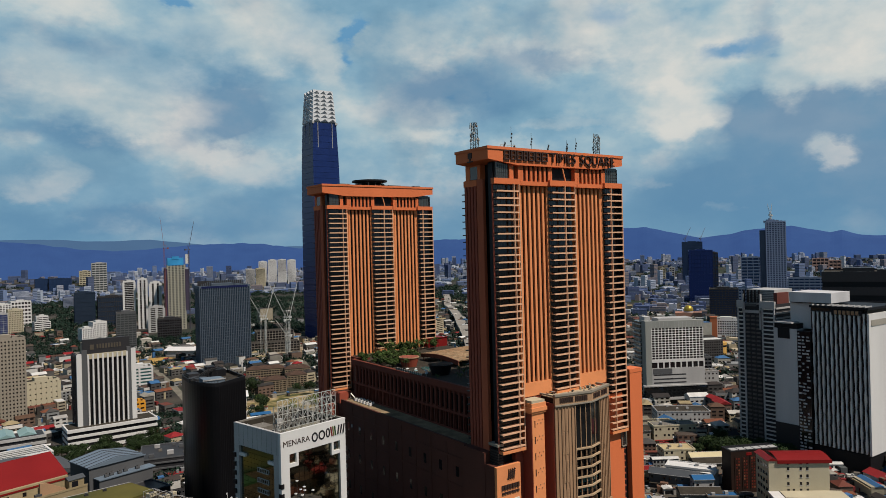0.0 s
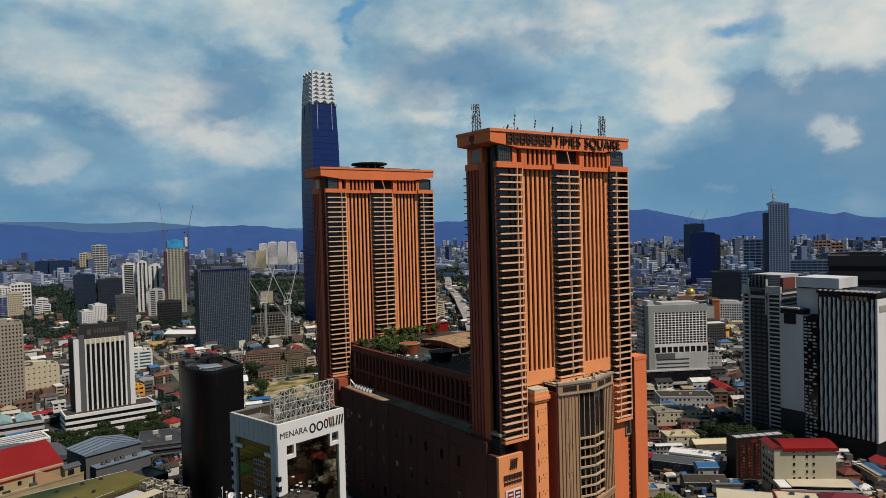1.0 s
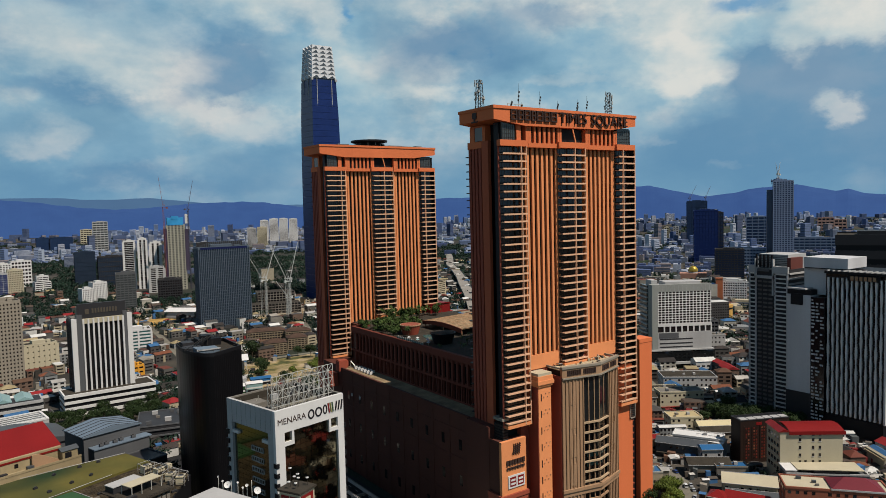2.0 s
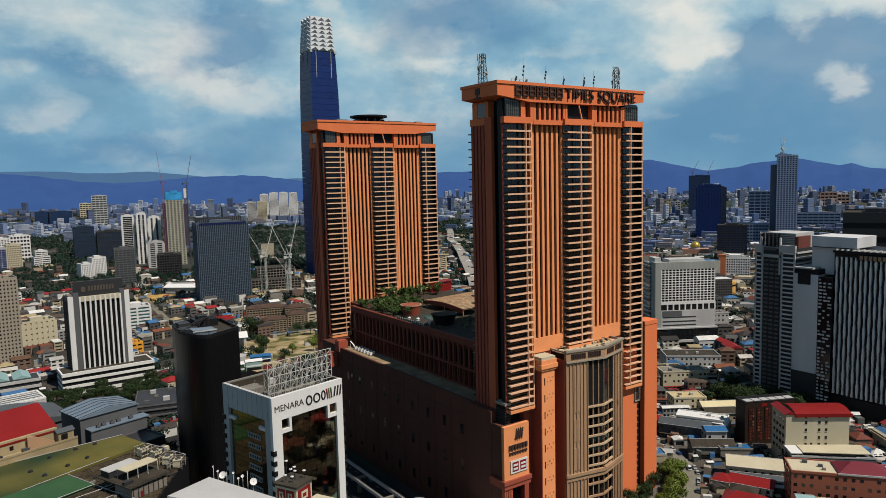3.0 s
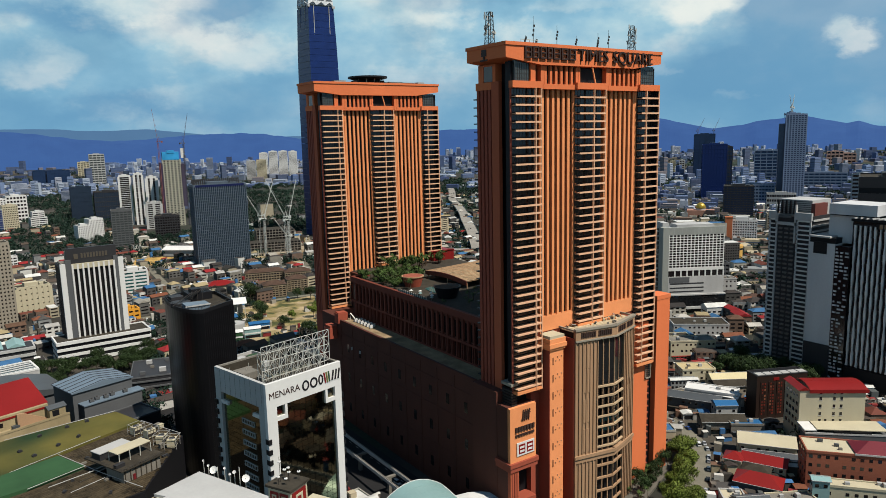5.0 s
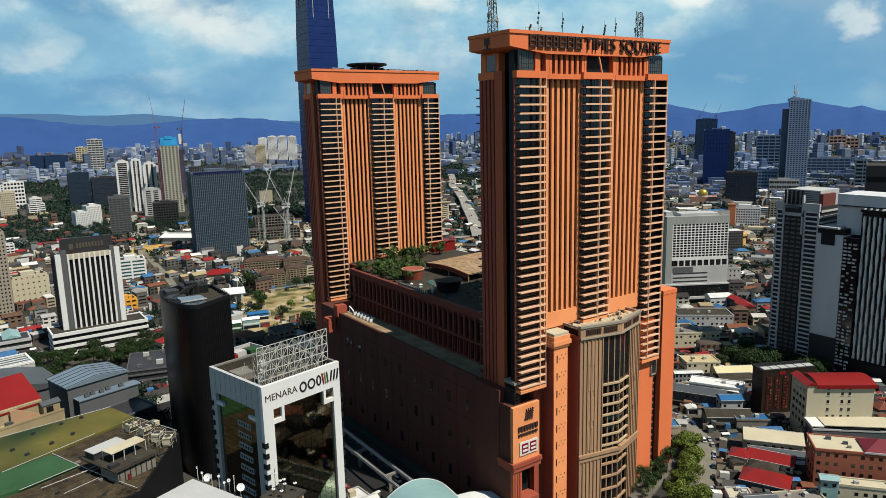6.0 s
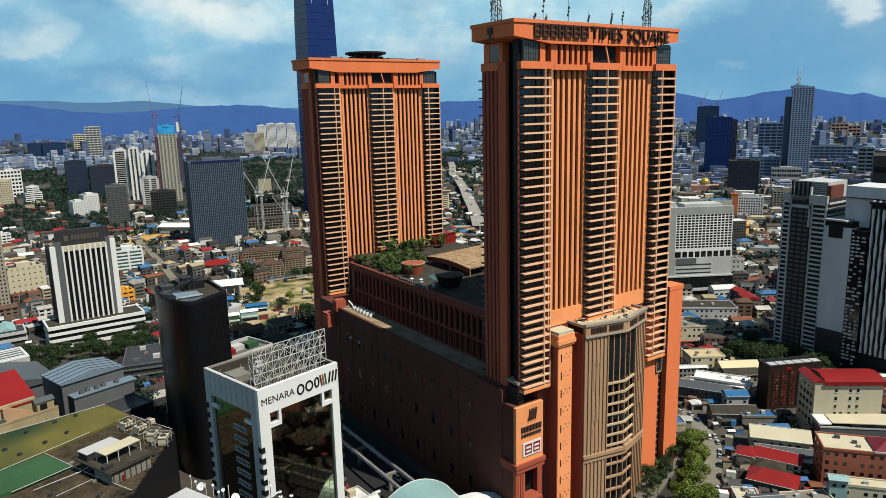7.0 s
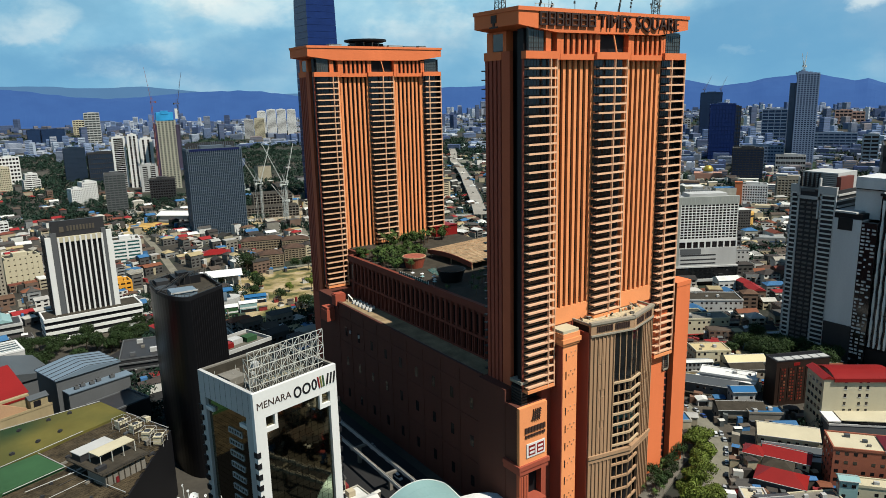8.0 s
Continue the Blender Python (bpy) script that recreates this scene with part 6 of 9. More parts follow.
for i in range(50):
    take(178, 130 + 9 * i, 12)
for i in range(18):
    take(195, 255 + 10 * i, 8)
for i in range(14):
    for j in range(8):
        take(210 + 13 * j, 240 + 17 * i, 12)

# ---- the supertall behind the rear tower ----
sup = thing("supertall_tower", 561, 1195, 0, 0, "navy glass supertall tower with a white faceted crown", "skyscraper")
take(561, 1195, 40)
levels = [(27, 0), (27.5, 120), (27.0, 230), (25.6, 324), (23.4, 394)]
for (s0, z0), (s1, z1) in zip(levels, levels[1:]):
    n = max(1, round((z1 - z0) / 11))
    for k in range(n):
        a, b = s0 + (s1 - s0) * k / n, s0 + (s1 - s0) * (k + 1) / n
        za, zb = z0 + (z1 - z0) * k / n, z0 + (z1 - z0) * (k + 1) / n - 0.35
        part("glass_storey", Geo().prism([(-a, -a), (a, -a), (a, a), (-a, a)], za, zb, [(-b, -b), (b, -b), (b, b), (-b, b)]), blue_glass, sup)
part("core", Geo().box(-22.5, 22.5, -22.5, 22.5, 0, 396), navy_glass, sup)
for sx in (-0.62, 0.62):
    part("light_strip", Geo().box(sx * 23 - 0.5, sx * 23 + 0.5, -24.8, -22, 343, 395), offwhite_paint, sup)
for sx in (-0.4, 0.5):
    part("light_strip", Geo().box(-24.6, -22, sx * 23 - 0.4, sx * 23 + 0.4, 348, 395), offwhite_paint, sup)
part("shoulder", Geo().box(20.5, 25.2, -25.4, 20, 392, 396).box(-25, -21.5, -25.4, -20, 392, 396), offwhite_paint, sup)
crown_mat = material("white_crown_panels", (0.62, 0.64, 0.65), 0.45, 0.2, grain=0.05, stain=0.1, island=0.25)
rowsn, cols = 8, 3
for face in range(4):
    rot = Matrix.Rotation(radians(90 * face), 3, "Z")
    for r in range(rowsn):
        za, zb = 396 + 59 * r / rowsn, 396 + 59 * (r + 1) / rowsn
        sa, sb = 23.4 - 4.0 * r / rowsn, 23.4 - 4.0 * (r + 1) / rowsn
        for c in range(cols):
            u0, u1, um = -1 + 2 * c / cols, -1 + 2 * (c + 1) / cols, -1 + 2 * (c + 0.5) / cols
            pts = [Vector((u0 * sa, -sa, za)), Vector((u1 * sa, -sa, za)), Vector((um * sb, -sb - 0.2, zb)), Vector((um * (sa + sb) / 2, -(sa + sb) / 2 - 3.4, (za + zb) / 2 + 1.5)), Vector((u0 * sb, -sb, zb)), Vector((u1 * sb, -sb, zb))]
            g = Geo()
            g.v = [tuple(rot @ p) for p in pts]
            g.f = [(0, 1, 3), (1, 2, 3), (2, 0, 3), (0, 2, 4), (1, 5, 2)]
            part("crown_facet", g, crown_mat, sup)
part("crown_core", Geo().prism([(-22, -22), (22, -22), (22, 22), (-22, 22)], 396, 453, [(-18, -18), (18, -18), (18, 18), (-18, 18)]), dark_grey, sup)

# ---- striped hotel ----
ht = thing("striped_hotel", 100.5, 646.2, 0, 2, "white finned hotel slab with a dark sign board", "hotel")
ht.matrix_basis = pose(102, 646.2, 0, 0, 0, 2) @ Matrix.Diagonal((0.85, 1, 1.155, 1))
rect_foot(101, 646, 2, 54, 26)
rect_foot(105, 632, 2, 78, 26)
for a in range(8):
    take(66 + 10 * a, 622, 9)
part("core", Geo().box(-25, 25, 0.8, 24, 10, 66), dark_glass, ht)
part("side_wall", Geo().box(-25.4, -25, 0, 24, 8, 67), grey_paint, ht)
for i in range(8):
    part("side_fin", Geo().box(-26.2, -25.4, 1.5 + 3 * i, 2.6 + 3 * i, 10, 66), dark_grey, ht)
part("outer_column", Geo().box(-26, -21.5, -1.2, 1, 8, 67.5), white_paint, ht)
part("outer_column", Geo().box(23.5, 28, -1.2, 1, 8, 68.5), white_paint, ht)
part("grey_column", Geo().box(-21.5, -16.6, -0.8, 1, 10, 70), grey_paint, ht)
part("grey_column", Geo().box(19.6, 23.5, -0.8, 1, 10, 70), grey_paint, ht)
for i in range(9):
    part("fin", Geo().box(-16.4 + 4.42 * i, -14.9 + 4.42 * i, -1.4, 1, 10, 66.8), white_paint, ht)
part("top_beam", Geo().box(-16.6, 19.6, -1.0, 1, 63.5, 67), cream_paint, ht)
part("base_beam", Geo().box(-21, 23, -1.2, 1, 8, 10.5), white_paint, ht)
part("sign_board", Geo().box(-20, 23, 1, 4, 67, 77.5), dark_grey, ht, "dark sign board with lettering bars")
part("roof", Geo().box(-24, 26, 2, 23, 66, 67.2), concrete, ht)
part("roof_block", Geo().box(-18, 20, 4, 22, 67.2, 74), beige_paint, ht)
for i in range(9):
    part("letter_bar", Geo().box(-7.5 + 2.6 * i, -5.9 + 2.6 * i, 0.7, 1.0, 70.5, 73.8), material("sign_bars", (0.10, 0.085, 0.065), 0.5) if i == 0 else bpy.data.materials["sign_bars"], ht)
part("emblem", Geo().box(-13.5, -10, 0.7, 1.0, 70, 73.6), bpy.data.materials["sign_bars"], ht)
hpod = thing("hotel_podium", 105.4, 635, 0, 2, "long low podium in white and black bands", "building")
hpod.matrix_basis = pose(105.4, 635, 0, 0, 0, 2) @ Matrix.Diagonal((0.79, 1, 1.06, 1))
part("core", Geo().box(-43, 43, 0.6, 27, 0, 17), charcoal, hpod)
for z0, z1, o in ((1, 3.6, 0), (6.2, 8.4, 0), (11.0, 13.0, 0.3), (15.6, 18.0, 0.5)):
    part("white_band", Geo().ring(-43.5 - o, 43.5 + o, -o, 27, z0, z1, 1.0 + o), white_paint, hpod)
part("roof", Geo().box(-43, 43, 1, 26.5, 17, 17.4), dirty_roof, hpod)
stn = thing("station_block", 8, 660, 0, 1, "long station block with pale bands and teal roof sheets", "station")
rect_foot(8, 660, 1, 110, 40)
part("core", Geo().box(-60, 50, 0.6, 22, 0, 13), dark_grey, stn)
for z0 in (1.5, 6, 11):
    part("band", Geo().ring(-60.5, 50.5, -0.4, 22.4, z0, z0 + 2.2, 1.2), offwhite_paint, stn)
for i in range(7):
    part("teal_roof", Geo().gable(-58 + 15 * i, -46 + 15 * i, 6, 30 + 4 * (i % 2), 13.2, 16, "y", 0.3), teal_metal, stn)

old_tile = material("old_brown_roof_tile", (0.075, 0.045, 0.032), 0.85, grain=0.4, size=1.0, stain=0.4, stain_size=0.2)
flat_tan = material("grimy_tan_render", (0.235, 0.185, 0.125), 0.85, grain=0.3, stain=0.4, stain_size=0.2, streak=True)
# ---- named blocks of the left half: x, y, yaw, width, depth, height, core, band, label, floors, spandrel, piers ----
LEFT = [
    (311.5, 987, -6, 69, 36, 113, steel_glass, steel_fin, "dark grey glass tower with close vertical fins", 30, 0.10, 28, 0.8),
    (332, 1622, -12, 16, 26, 108, dark_glass, white_paint, "white and black striped apartment tower", 20, 0.10, 2, 4.4),
    (356, 1612, -12, 20, 26, 100, dark_glass, white_paint, "white and black striped apartment tower", 20, 0.10, 2, 6.0),
    (308, 1640, -12, 22, 26, 104, dark_glass, white_paint, "white and black striped apartment tower", 26, 0.22, 1, 4.0),
    (249, 1850, -5, 44, 30, 75, slate_glass, slate_glass, "dark slate glass office block", 14, 0.2, 10, 0.5),
    (296, 1768, -5, 62, 34, 66, slate_glass, dark_grey, "dark slate glass office block", 12, 0.15, 16, 0.5),
    (234, 1275, -8, 30, 26, 63, grey_glass, grey_paint, "grey banded apartment block with balconies", 16, 0.35, 5, 1.0),
    (338, 1524, -10, 28, 26, 52, dark_glass, offwhite_paint, "white and grey apartment block", 13, 0.4, 2, 5.0),
    (326, 1368, -14, 42, 30, 39, dark_glass, dark_grey, "dark grey office block with small windows", 8, 0.4, 10, 1.2),
    (218, 1438, 12, 24, 22, 37, dark_glass, white_paint, "white apartment block with small windows", 9, 0.5, 9, 1.4),
    (196, 1425, 12, 20, 20, 28, dark_glass, white_paint, "white apartment block with small windows", 7, 0.5, 7, 1.4),
    (488, 3207, -6, 56, 40, 135, grey_glass, offwhite_paint, "tall grey white apartment tower", 28, 0.35, 8, 1.6),
    (505, 3735, -6, 48, 34, 95, dark_glass, cream_paint, "cream apartment tower", 20, 0.5, 8, 2.5),
    (289, 3346, 0, 46, 30, 74, navy_glass, navy_glass, "dark blue glass block", 14, 0.3, 8, 0.8),
    (357, 3332, 0, 84, 34, 73, navy_glass, navy_glass, "dark blue glass block", 14, 0.3, 12, 0.8),
    (1070, 3032, -20, 36, 34, 88, dark_glass, offwhite_paint, "pale apartment slab", 0, 0.4, 9, 2.5),
    (1112, 3018, -20, 40, 34, 91, dark_glass, cream_paint, "cream apartment slab", 0, 0.4, 9, 2.7),
    (1146, 3080, -20, 34, 34, 120, dark_glass, white_paint, "white apartment slab", 0, 0.4, 8, 2.9),
    (1186, 3066, -20, 36, 34, 126, dark_glass, white_paint, "white apartment slab", 0, 0.4, 8, 2.9),
    (1226, 3050, -20, 36, 34, 126, dark_glass, white_paint, "white apartment slab", 0, 0.4, 8, 2.9),
    (1266, 3034, -20, 34, 34, 124, dark_glass, white_paint, "white apartment slab", 0, 0.4, 8, 2.9),
    (122, 1899, 8, 40, 28, 60, dark_glass, white_paint, "white apartment block with balconies", 15, 0.45, 6, 2.2),
    (84, 1880, 8, 34, 28, 56, dark_glass, white_paint, "white apartment block with balconies", 14, 0.45, 6, 2.2),
    (150, 1726, 6, 30, 24, 22, dark_glass, white_paint, "white stepped office block", 5, 0.55, 2, 1.0),
    (150, 1732, 6, 22, 16, 34, dark_glass, white_paint, "white stepped office block", 8, 0.55, 2, 1.0),
    (98, 1684, 4, 26, 22, 54, dark_glass, cream_paint, "cream block with square windows", 12, 0.5, 9, 1.3),
    (72, 1682, 4, 24, 20, 48, blue_glass, offwhite_paint, "block with a blue glass front", 10, 0.15, 3, 0.6),
    (36, 796, 6, 36, 24, 81, dark_glass, beige_paint, "beige tower with rows of small windows", 22, 0.55, 12, 1.7),
    (73, 846, 10, 30, 20, 29, dark_glass, cream_paint, "cream flat block with few windows", 5, 0.8, 6, 3.6),
    (173, 872, -4, 28, 22, 28, teal_glass, white_paint, "white block with teal window bands", 7, 0.5, 2, 2.0),
    (313, 838, -16, 46, 14, 13, dark_glass, flat_tan, "row of old shop houses with arcades", 4, 0.4, 14, 0.9),
    (345, 815, -16, 30, 14, 13, dark_glass, flat_tan, "row of old shop houses with arcades", 5, 0.4, 10, 0.9),
    (294, 758, -14, 24, 16, 13, dark_glass, flat_tan, "old apartment block with balconies", 5, 0.45, 6, 1.0),
    (326, 772, -14, 22, 16, 13, dark_glass, flat_tan, "old apartment block with balconies", 5, 0.45, 6, 1.0),
    (64, 1178, 4, 26, 16, 17, dark_glass, white_paint, "white low block", 4, 0.5, 5, 1.2),
    (141, 738, 4, 20, 14, 14, dark_glass, material("orange_paint", (0.72, 0.33, 0.04), 0.7), "bright orange painted block", 3, 0.6, 4, 1.5),
]
for x, y, yaw, w, d, h, core, band, label, fl, sp, pr, pw in LEFT:
    blk = tower("office_block" if "office" in label or "glass" in label else "apartment_block", x, y, yaw, w, d, h, core, band, label if len(label.split()) > 3 else label + " among city roofs", roof_box=band is not flat_tan, floors=fl if h < 60 or y < 1700 else fl // 2, spandrel=sp, piers=pr if y < 2500 or not fl else max(2, pr // 2), side_piers=None if y < 2500 else 2, pier_w=pw, crown=2.0 if h > 30 else 1.2, group="city blocks")
    if band is flat_tan:
        part("tiled_roof", Geo().hip(-w / 2, w / 2, 0, d, h + 0.8, h + 4.6, 1.0), old_tile, blk, "brown tiled hipped roof")
# fin crown of the dark tower
fc = thing("roof_screen", 311.5, 987, 113, -6, "open screen of grey fins on a tower roof", "roof screen")
for i in range(24):
    part("fin", Geo().box(-32 + 2.76 * i, -31.5 + 2.76 * i, -0.4, 0.4, 0, 9.5 - 0.04 * (i - 12) ** 2), steel_fin, fc)
part("blue_strip", Geo().box(-32, 32, -0.9, -0.5, -2.5, 0.4), material("blue_led_strip", (0.008, 0.014, 0.07), 0.5), fc)
part("rear_rail", Geo().box(-32, 32, 30, 30.6, 0, 7), dark_grey, fc)


def luffing_crane(x, y, z, mast, jib, lean, heading, mat, label):
    c = thing("tower_crane", x, y, z, heading, label, "crane", "tower cranes")
    for k in range(4):
        a, b = (-1, 1, 1, -1)[k] * 1.1, (-1, -1, 1, 1)[k] * 1.1
        part("mast_leg", Geo().beam((a, b, 0), (a, b, mast), 0.28), mat, c)
    g = Geo()
    n = int(mast / 4)
    for k in range(n):
        s = 1 if k % 2 else -1
        g.beam((-1.1 * s, -1.1, mast * k / n), (1.1 * s, -1.1, mast * (k + 1) / n), 0.16).beam((-1.1, -1.1 * s, mast * k / n), (-1.1, 1.1 * s, mast * (k + 1) / n), 0.16)
    part("mast_brace", g, mat, c, kind="stuff")
    tip = Vector((jib * math.cos(radians(lean)), 0, mast + 2 + jib * math.sin(radians(lean))))
    g = Geo()
    for o in (-0.8, 0.8):
        g.beam((0, o, mast + 2), tip, 0.26)
    g.beam((0, 0, mast + 4), tip + Vector((0, 0, 0.6)), 0.22)
    for k in range(12):
        p, q = Vector((0, -0.8, mast + 2)).lerp(tip, k / 12), Vector((0, 0.8, mast + 2)).lerp(tip, (k + 1) / 12)
        g.beam(p, q, 0.13)
    part("jib", g, mat, c)
    part("counter_jib", Geo().box(-9, 0, -1.2, 1.2, mast + 1.4, mast + 2.4).box(-9, -6, -1.3, 1.3, mast, mast + 3.4), mat, c)
    part("a_frame", Geo().beam((-4, 0, mast + 2), (-2, 0, mast + 11), 0.25).beam((1, 0, mast + 2), (-2, 0, mast + 11), 0.25).beam((-2, 0, mast + 11), tip, 0.08), mat, c)
    part("cab", Geo().box(0.6, 2.6, -2.4, -1.0, mast + 0.6, mast + 3.0), mat, c)
    return c


# tower under construction with a blue jump form
new_concrete = material("new_concrete", (0.36, 0.35, 0.28), 0.85, grain=0.15, stain=0.2, streak=True)
con = tower("construction_tower", 384, 1544, -10, 34, 30, 138, grey_glass, new_concrete, "raw concrete tower under construction with blue form", floors=38, spandrel=0.4, piers=5, pier_w=3.2, crown=0, roof_box=False)
part("jump_form", Geo().box(-17, 15, -1.2, 28, 137, 153).box(-8, 6, -1.8, 26, 150, 156), material("blue_form_sheet", (0.03, 0.30, 0.60), 0.6, grain=0.1, size=3, stain=0.3), con, "bright blue jump form sheets")
part("side_net", Geo().box(-23, -17.5, -2, 30, 0, 130), material("purple_grey_net", (0.05, 0.035, 0.07), 0.9, stain=0.3), con, "dark safety netting")
part("side_net", Geo().box(17.5, 25, -2, 30, 40, 128), material("dark_net", (0.06, 0.05, 0.08), 0.9, stain=0.3), con, "dark safety netting")
part("top_panel", Geo().box(19, 25, -1, 4, 140, 160), white_paint, con)
luffing_crane(361, 1545, 0, 172, 66, 84, 160, material("crane_red_paint", (0.25, 0.09, 0.07), 0.5), "red luffing tower crane beside a rising tower")
luffing_crane(409, 1538, 0, 168, 62, 76, 20, material("crane_dark_paint", (0.10, 0.10, 0.13), 0.5), "dark luffing tower crane beside a rising tower")
white_crane = material("pale_crane_paint", (0.55, 0.57, 0.54), 0.5, 0.1)
for x, y, mast, jib, lean, head in [(372, 1012, 62, 58, 62, 160), (376, 1004, 58, 55, 70, 12), (400, 985, 60, 60, 66, 155), (404, 982, 56, 58, 74, 8), (360, 1030, 48, 40, 40, 190), (408, 1000, 30, 34, 50, 200)]:
    luffing_crane(x, y, 0, mast, jib, lean, head, white_crane, "pale luffing crane over a building site")
tower("building_shell", 405, 1060, -15, 90, 34, 16, dark_glass, concrete, "bare concrete frame on a building site", floors=4, spandrel=0.25, piers=18, pier_w=0.8, crown=0, roof_box=False)
tower("building_shell", 440, 1130, -15, 60, 40, 26, dark_glass, concrete, "bare concrete frame on a building site", floors=6, spandrel=0.25, piers=12, pier_w=0.8, crown=0, roof_box=False)
for x, y, r in ((300, 700, 22), (270, 690, 26), (245, 705, 24), (390, 1020, 30), (330, 745, 16)):
    take(x, y, r)
for a, b_, r in ((225, 620, 18), (255, 625, 20), (290, 625, 20), (320, 615, 16), (270, 660, 28), (310, 670, 24), (300, 710, 24), (265, 710, 20), (230, 650, 16), (215, 590, 16), (245, 592, 14)):
    take(a, b_, r)
solo("bare_lot", Geo().prism([(212, 602), (262, 590), (326, 612), (346, 690), (332, 738), (245, 736)], 0.02, 0.1), dry_grass, "lot of dry grass and sand between streets", "ground", "structure")
site_soil = material("pale_site_soil", (0.33, 0.27, 0.19), 0.95, grain=0.4, size=1.0, stain=0.5, stain_size=0.08)
solo("bare_lot", Geo().prism([(352, 1000), (440, 950), (530, 1040), (500, 1190), (380, 1190), (352, 1080)], 0.02, 0.1), site_soil, "bare building site ground", "ground", "structure")
solo("bare_lot", Geo().prism([(204, 1092), (262, 1050), (288, 1096), (262, 1142), (216, 1150)], 0.02, 0.1), material("ochre_soil", (0.46, 0.29, 0.09), 0.95, grain=0.4, size=1.0, stain=0.5, stain_size=0.08), "bare ochre site ground", "ground", "structure")
for a, b_, r in ((240, 1100, 34), (286, 1128, 24), (440, 1080, 40), (420, 1020, 40), (450, 1150, 40), (390, 1130, 30)):
    take(a, b_, r)
wh = thing("exhibition_hall", 266, 1148, 0, -42, "wide pale hall under a shallow white roof", "hall")
part("wall", Geo().box(0, 48, 0, 26, 0, 9), offwhite_paint, wh)
part("roof", Geo().gable(0, 48, 0, 26, 9, 13.5, "x", 2.0), white_paint, wh)
part("ridge_vent", Geo().box(6, 42, 12, 14, 13.2, 14.6), offwhite_paint, wh)
rng = random.Random(77)
clutter = Geo()
for i in range(420):
    x, y = rng.uniform(355, 520), rng.uniform(960, 1188)
    if 345 < x < 465 and 1040 < y < 1110:
        continue
    w, d, h = rng.choice(((0.9, 0.9, rng.uniform(4, 11)), (rng.uniform(3, 9), rng.uniform(1, 4), rng.uniform(0.5, 3)), (rng.uniform(4, 10), 0.7, rng.uniform(3, 6))))
    clutter.box(x, x + w, y, y + d, 0.1, 0.1 + h)
solo("site_clutter", clutter, mixed("site_clutter_paints", [(0.42, 0.38, 0.30), (0.25, 0.21, 0.16), (0.55, 0.53, 0.48), (0.12, 0.10, 0.08), (0.40, 0.26, 0.12), (0.34, 0.32, 0.28)]), "pale columns, slabs and stacks on a building site", "building site", "stuff")
for i, (x, y, mm) in enumerate(((226, 1112, blue_metal), (244, 1078, blue_metal), (256, 1100, red_metal), (236, 1136, white_paint), (262, 1072, white_paint), (218, 1128, grey_metal))):
    st = thing("site_cabin", x, y, 0.1, 20 * i, "low site cabin on bare ochre ground", "site cabin", "site cabins")
    part("wall", Geo().box(-5, 5, -2, 2, 0, 3.2), offwhite_paint, st)
    part("roof", Geo().gable(-5, 5, -2, 2, 3.2, 4.2, "x", 0.4), mm, st)
oh = thing("open_hall", 224, 705, 0, -14, "open sided hall with a white sheet roof", "hall")
rect_foot(224, 708, -14, 36, 24)
part("roof", Geo().gable(-18, 18, 0, 22, 12, 16, "x", 1.5), white_paint, oh)
for i in range(6):
    part("post", Geo().box(-18 + 7 * i, -17.4 + 7 * i, 0, 0.6, 0, 12), steel, oh)
part("back_room", Geo().box(-16, 16, 12, 21, 0, 9), offwhite_paint, oh)
rr = thing("market_hall", 255, 824, 0, -12, "low hall with a wide bright red roof", "hall")
rect_foot(255, 826, -12, 32, 20)
part("wall", Geo().box(-15, 15, 0, 18, 0, 8), cream_paint, rr)
part("roof", Geo().hip(-15, 15, 0, 18, 8, 12.5, 1.5), red_metal, rr)
cp = thing("car_park_deck", 204, 632, 0, -10, "curved car park deck with coloured hoardings", "building")
rect_foot(204, 632, -10, 24, 20)
part("deck", Geo().prism([(14 * math.cos(a), 9 + 10 * math.sin(a)) for a in np.linspace(0, 6.0, 20)], 0, 10), offwhite_paint, cp)
part("hoarding", Geo().box(-12, -4, -1.4, -1, 10, 17), green_membrane, cp, "bright green hoarding")
part("hoarding", Geo().box(-4, 2, -1.6, -1.2, 10, 17), pale_blue_metal, cp, "pale blue hoarding")
part("blue_roof", Geo().box(-8, 8, 2, 14, 16.5, 17.2), blue_metal, cp, "bright blue sheet roof")

# elevated expressway winding away behind the towers
ex = thing("expressway", 0, 0, 0, 0, "pale concrete elevated expressway on columns", "road", kind="structure")
way = [(625, 824), (652, 863), (716, 957), (775, 1047), (817, 1112), (880, 1206), (955, 1325), (1061, 1503), (1200, 1700), (1400, 2000)]
grid, lip0, lip1 = [], [], []
for i, (x, y) in enumerate(way):
    a, b = Vector(way[max(i - 1, 0)]), Vector(way[min(i + 1, len(way) - 1)])
    n = (b - a).normalized().orthogonal()
    hw = 10
    grid.append([(x - n.x * hw, y - n.y * hw, 10.0), (x + n.x * hw, y + n.y * hw, 10.0)])
    lip0.append([(x - n.x * hw, y - n.y * hw, 8.2), (x - n.x * hw, y - n.y * hw, 11.4)])
    lip1.append([(x + n.x * hw, y + n.y * hw, 8.2), (x + n.x * hw, y + n.y * hw, 11.4)])
    take(x, y, 30)
part("deck", Geo().sheet(grid), material("pale_road_deck", (0.27, 0.25, 0.22), 0.9, grain=0.2, size=2, stain=0.3, stain_size=0.05), ex)
part("parapet", Geo().sheet(lip0), offwhite_paint, ex)
part("parapet", Geo().sheet(lip1), offwhite_paint, ex)
for x, y in way:
    part("column", Geo().box(x - 1.5, x + 1.5, y - 1.5, y + 1.5, 0, 9.9), concrete, ex)

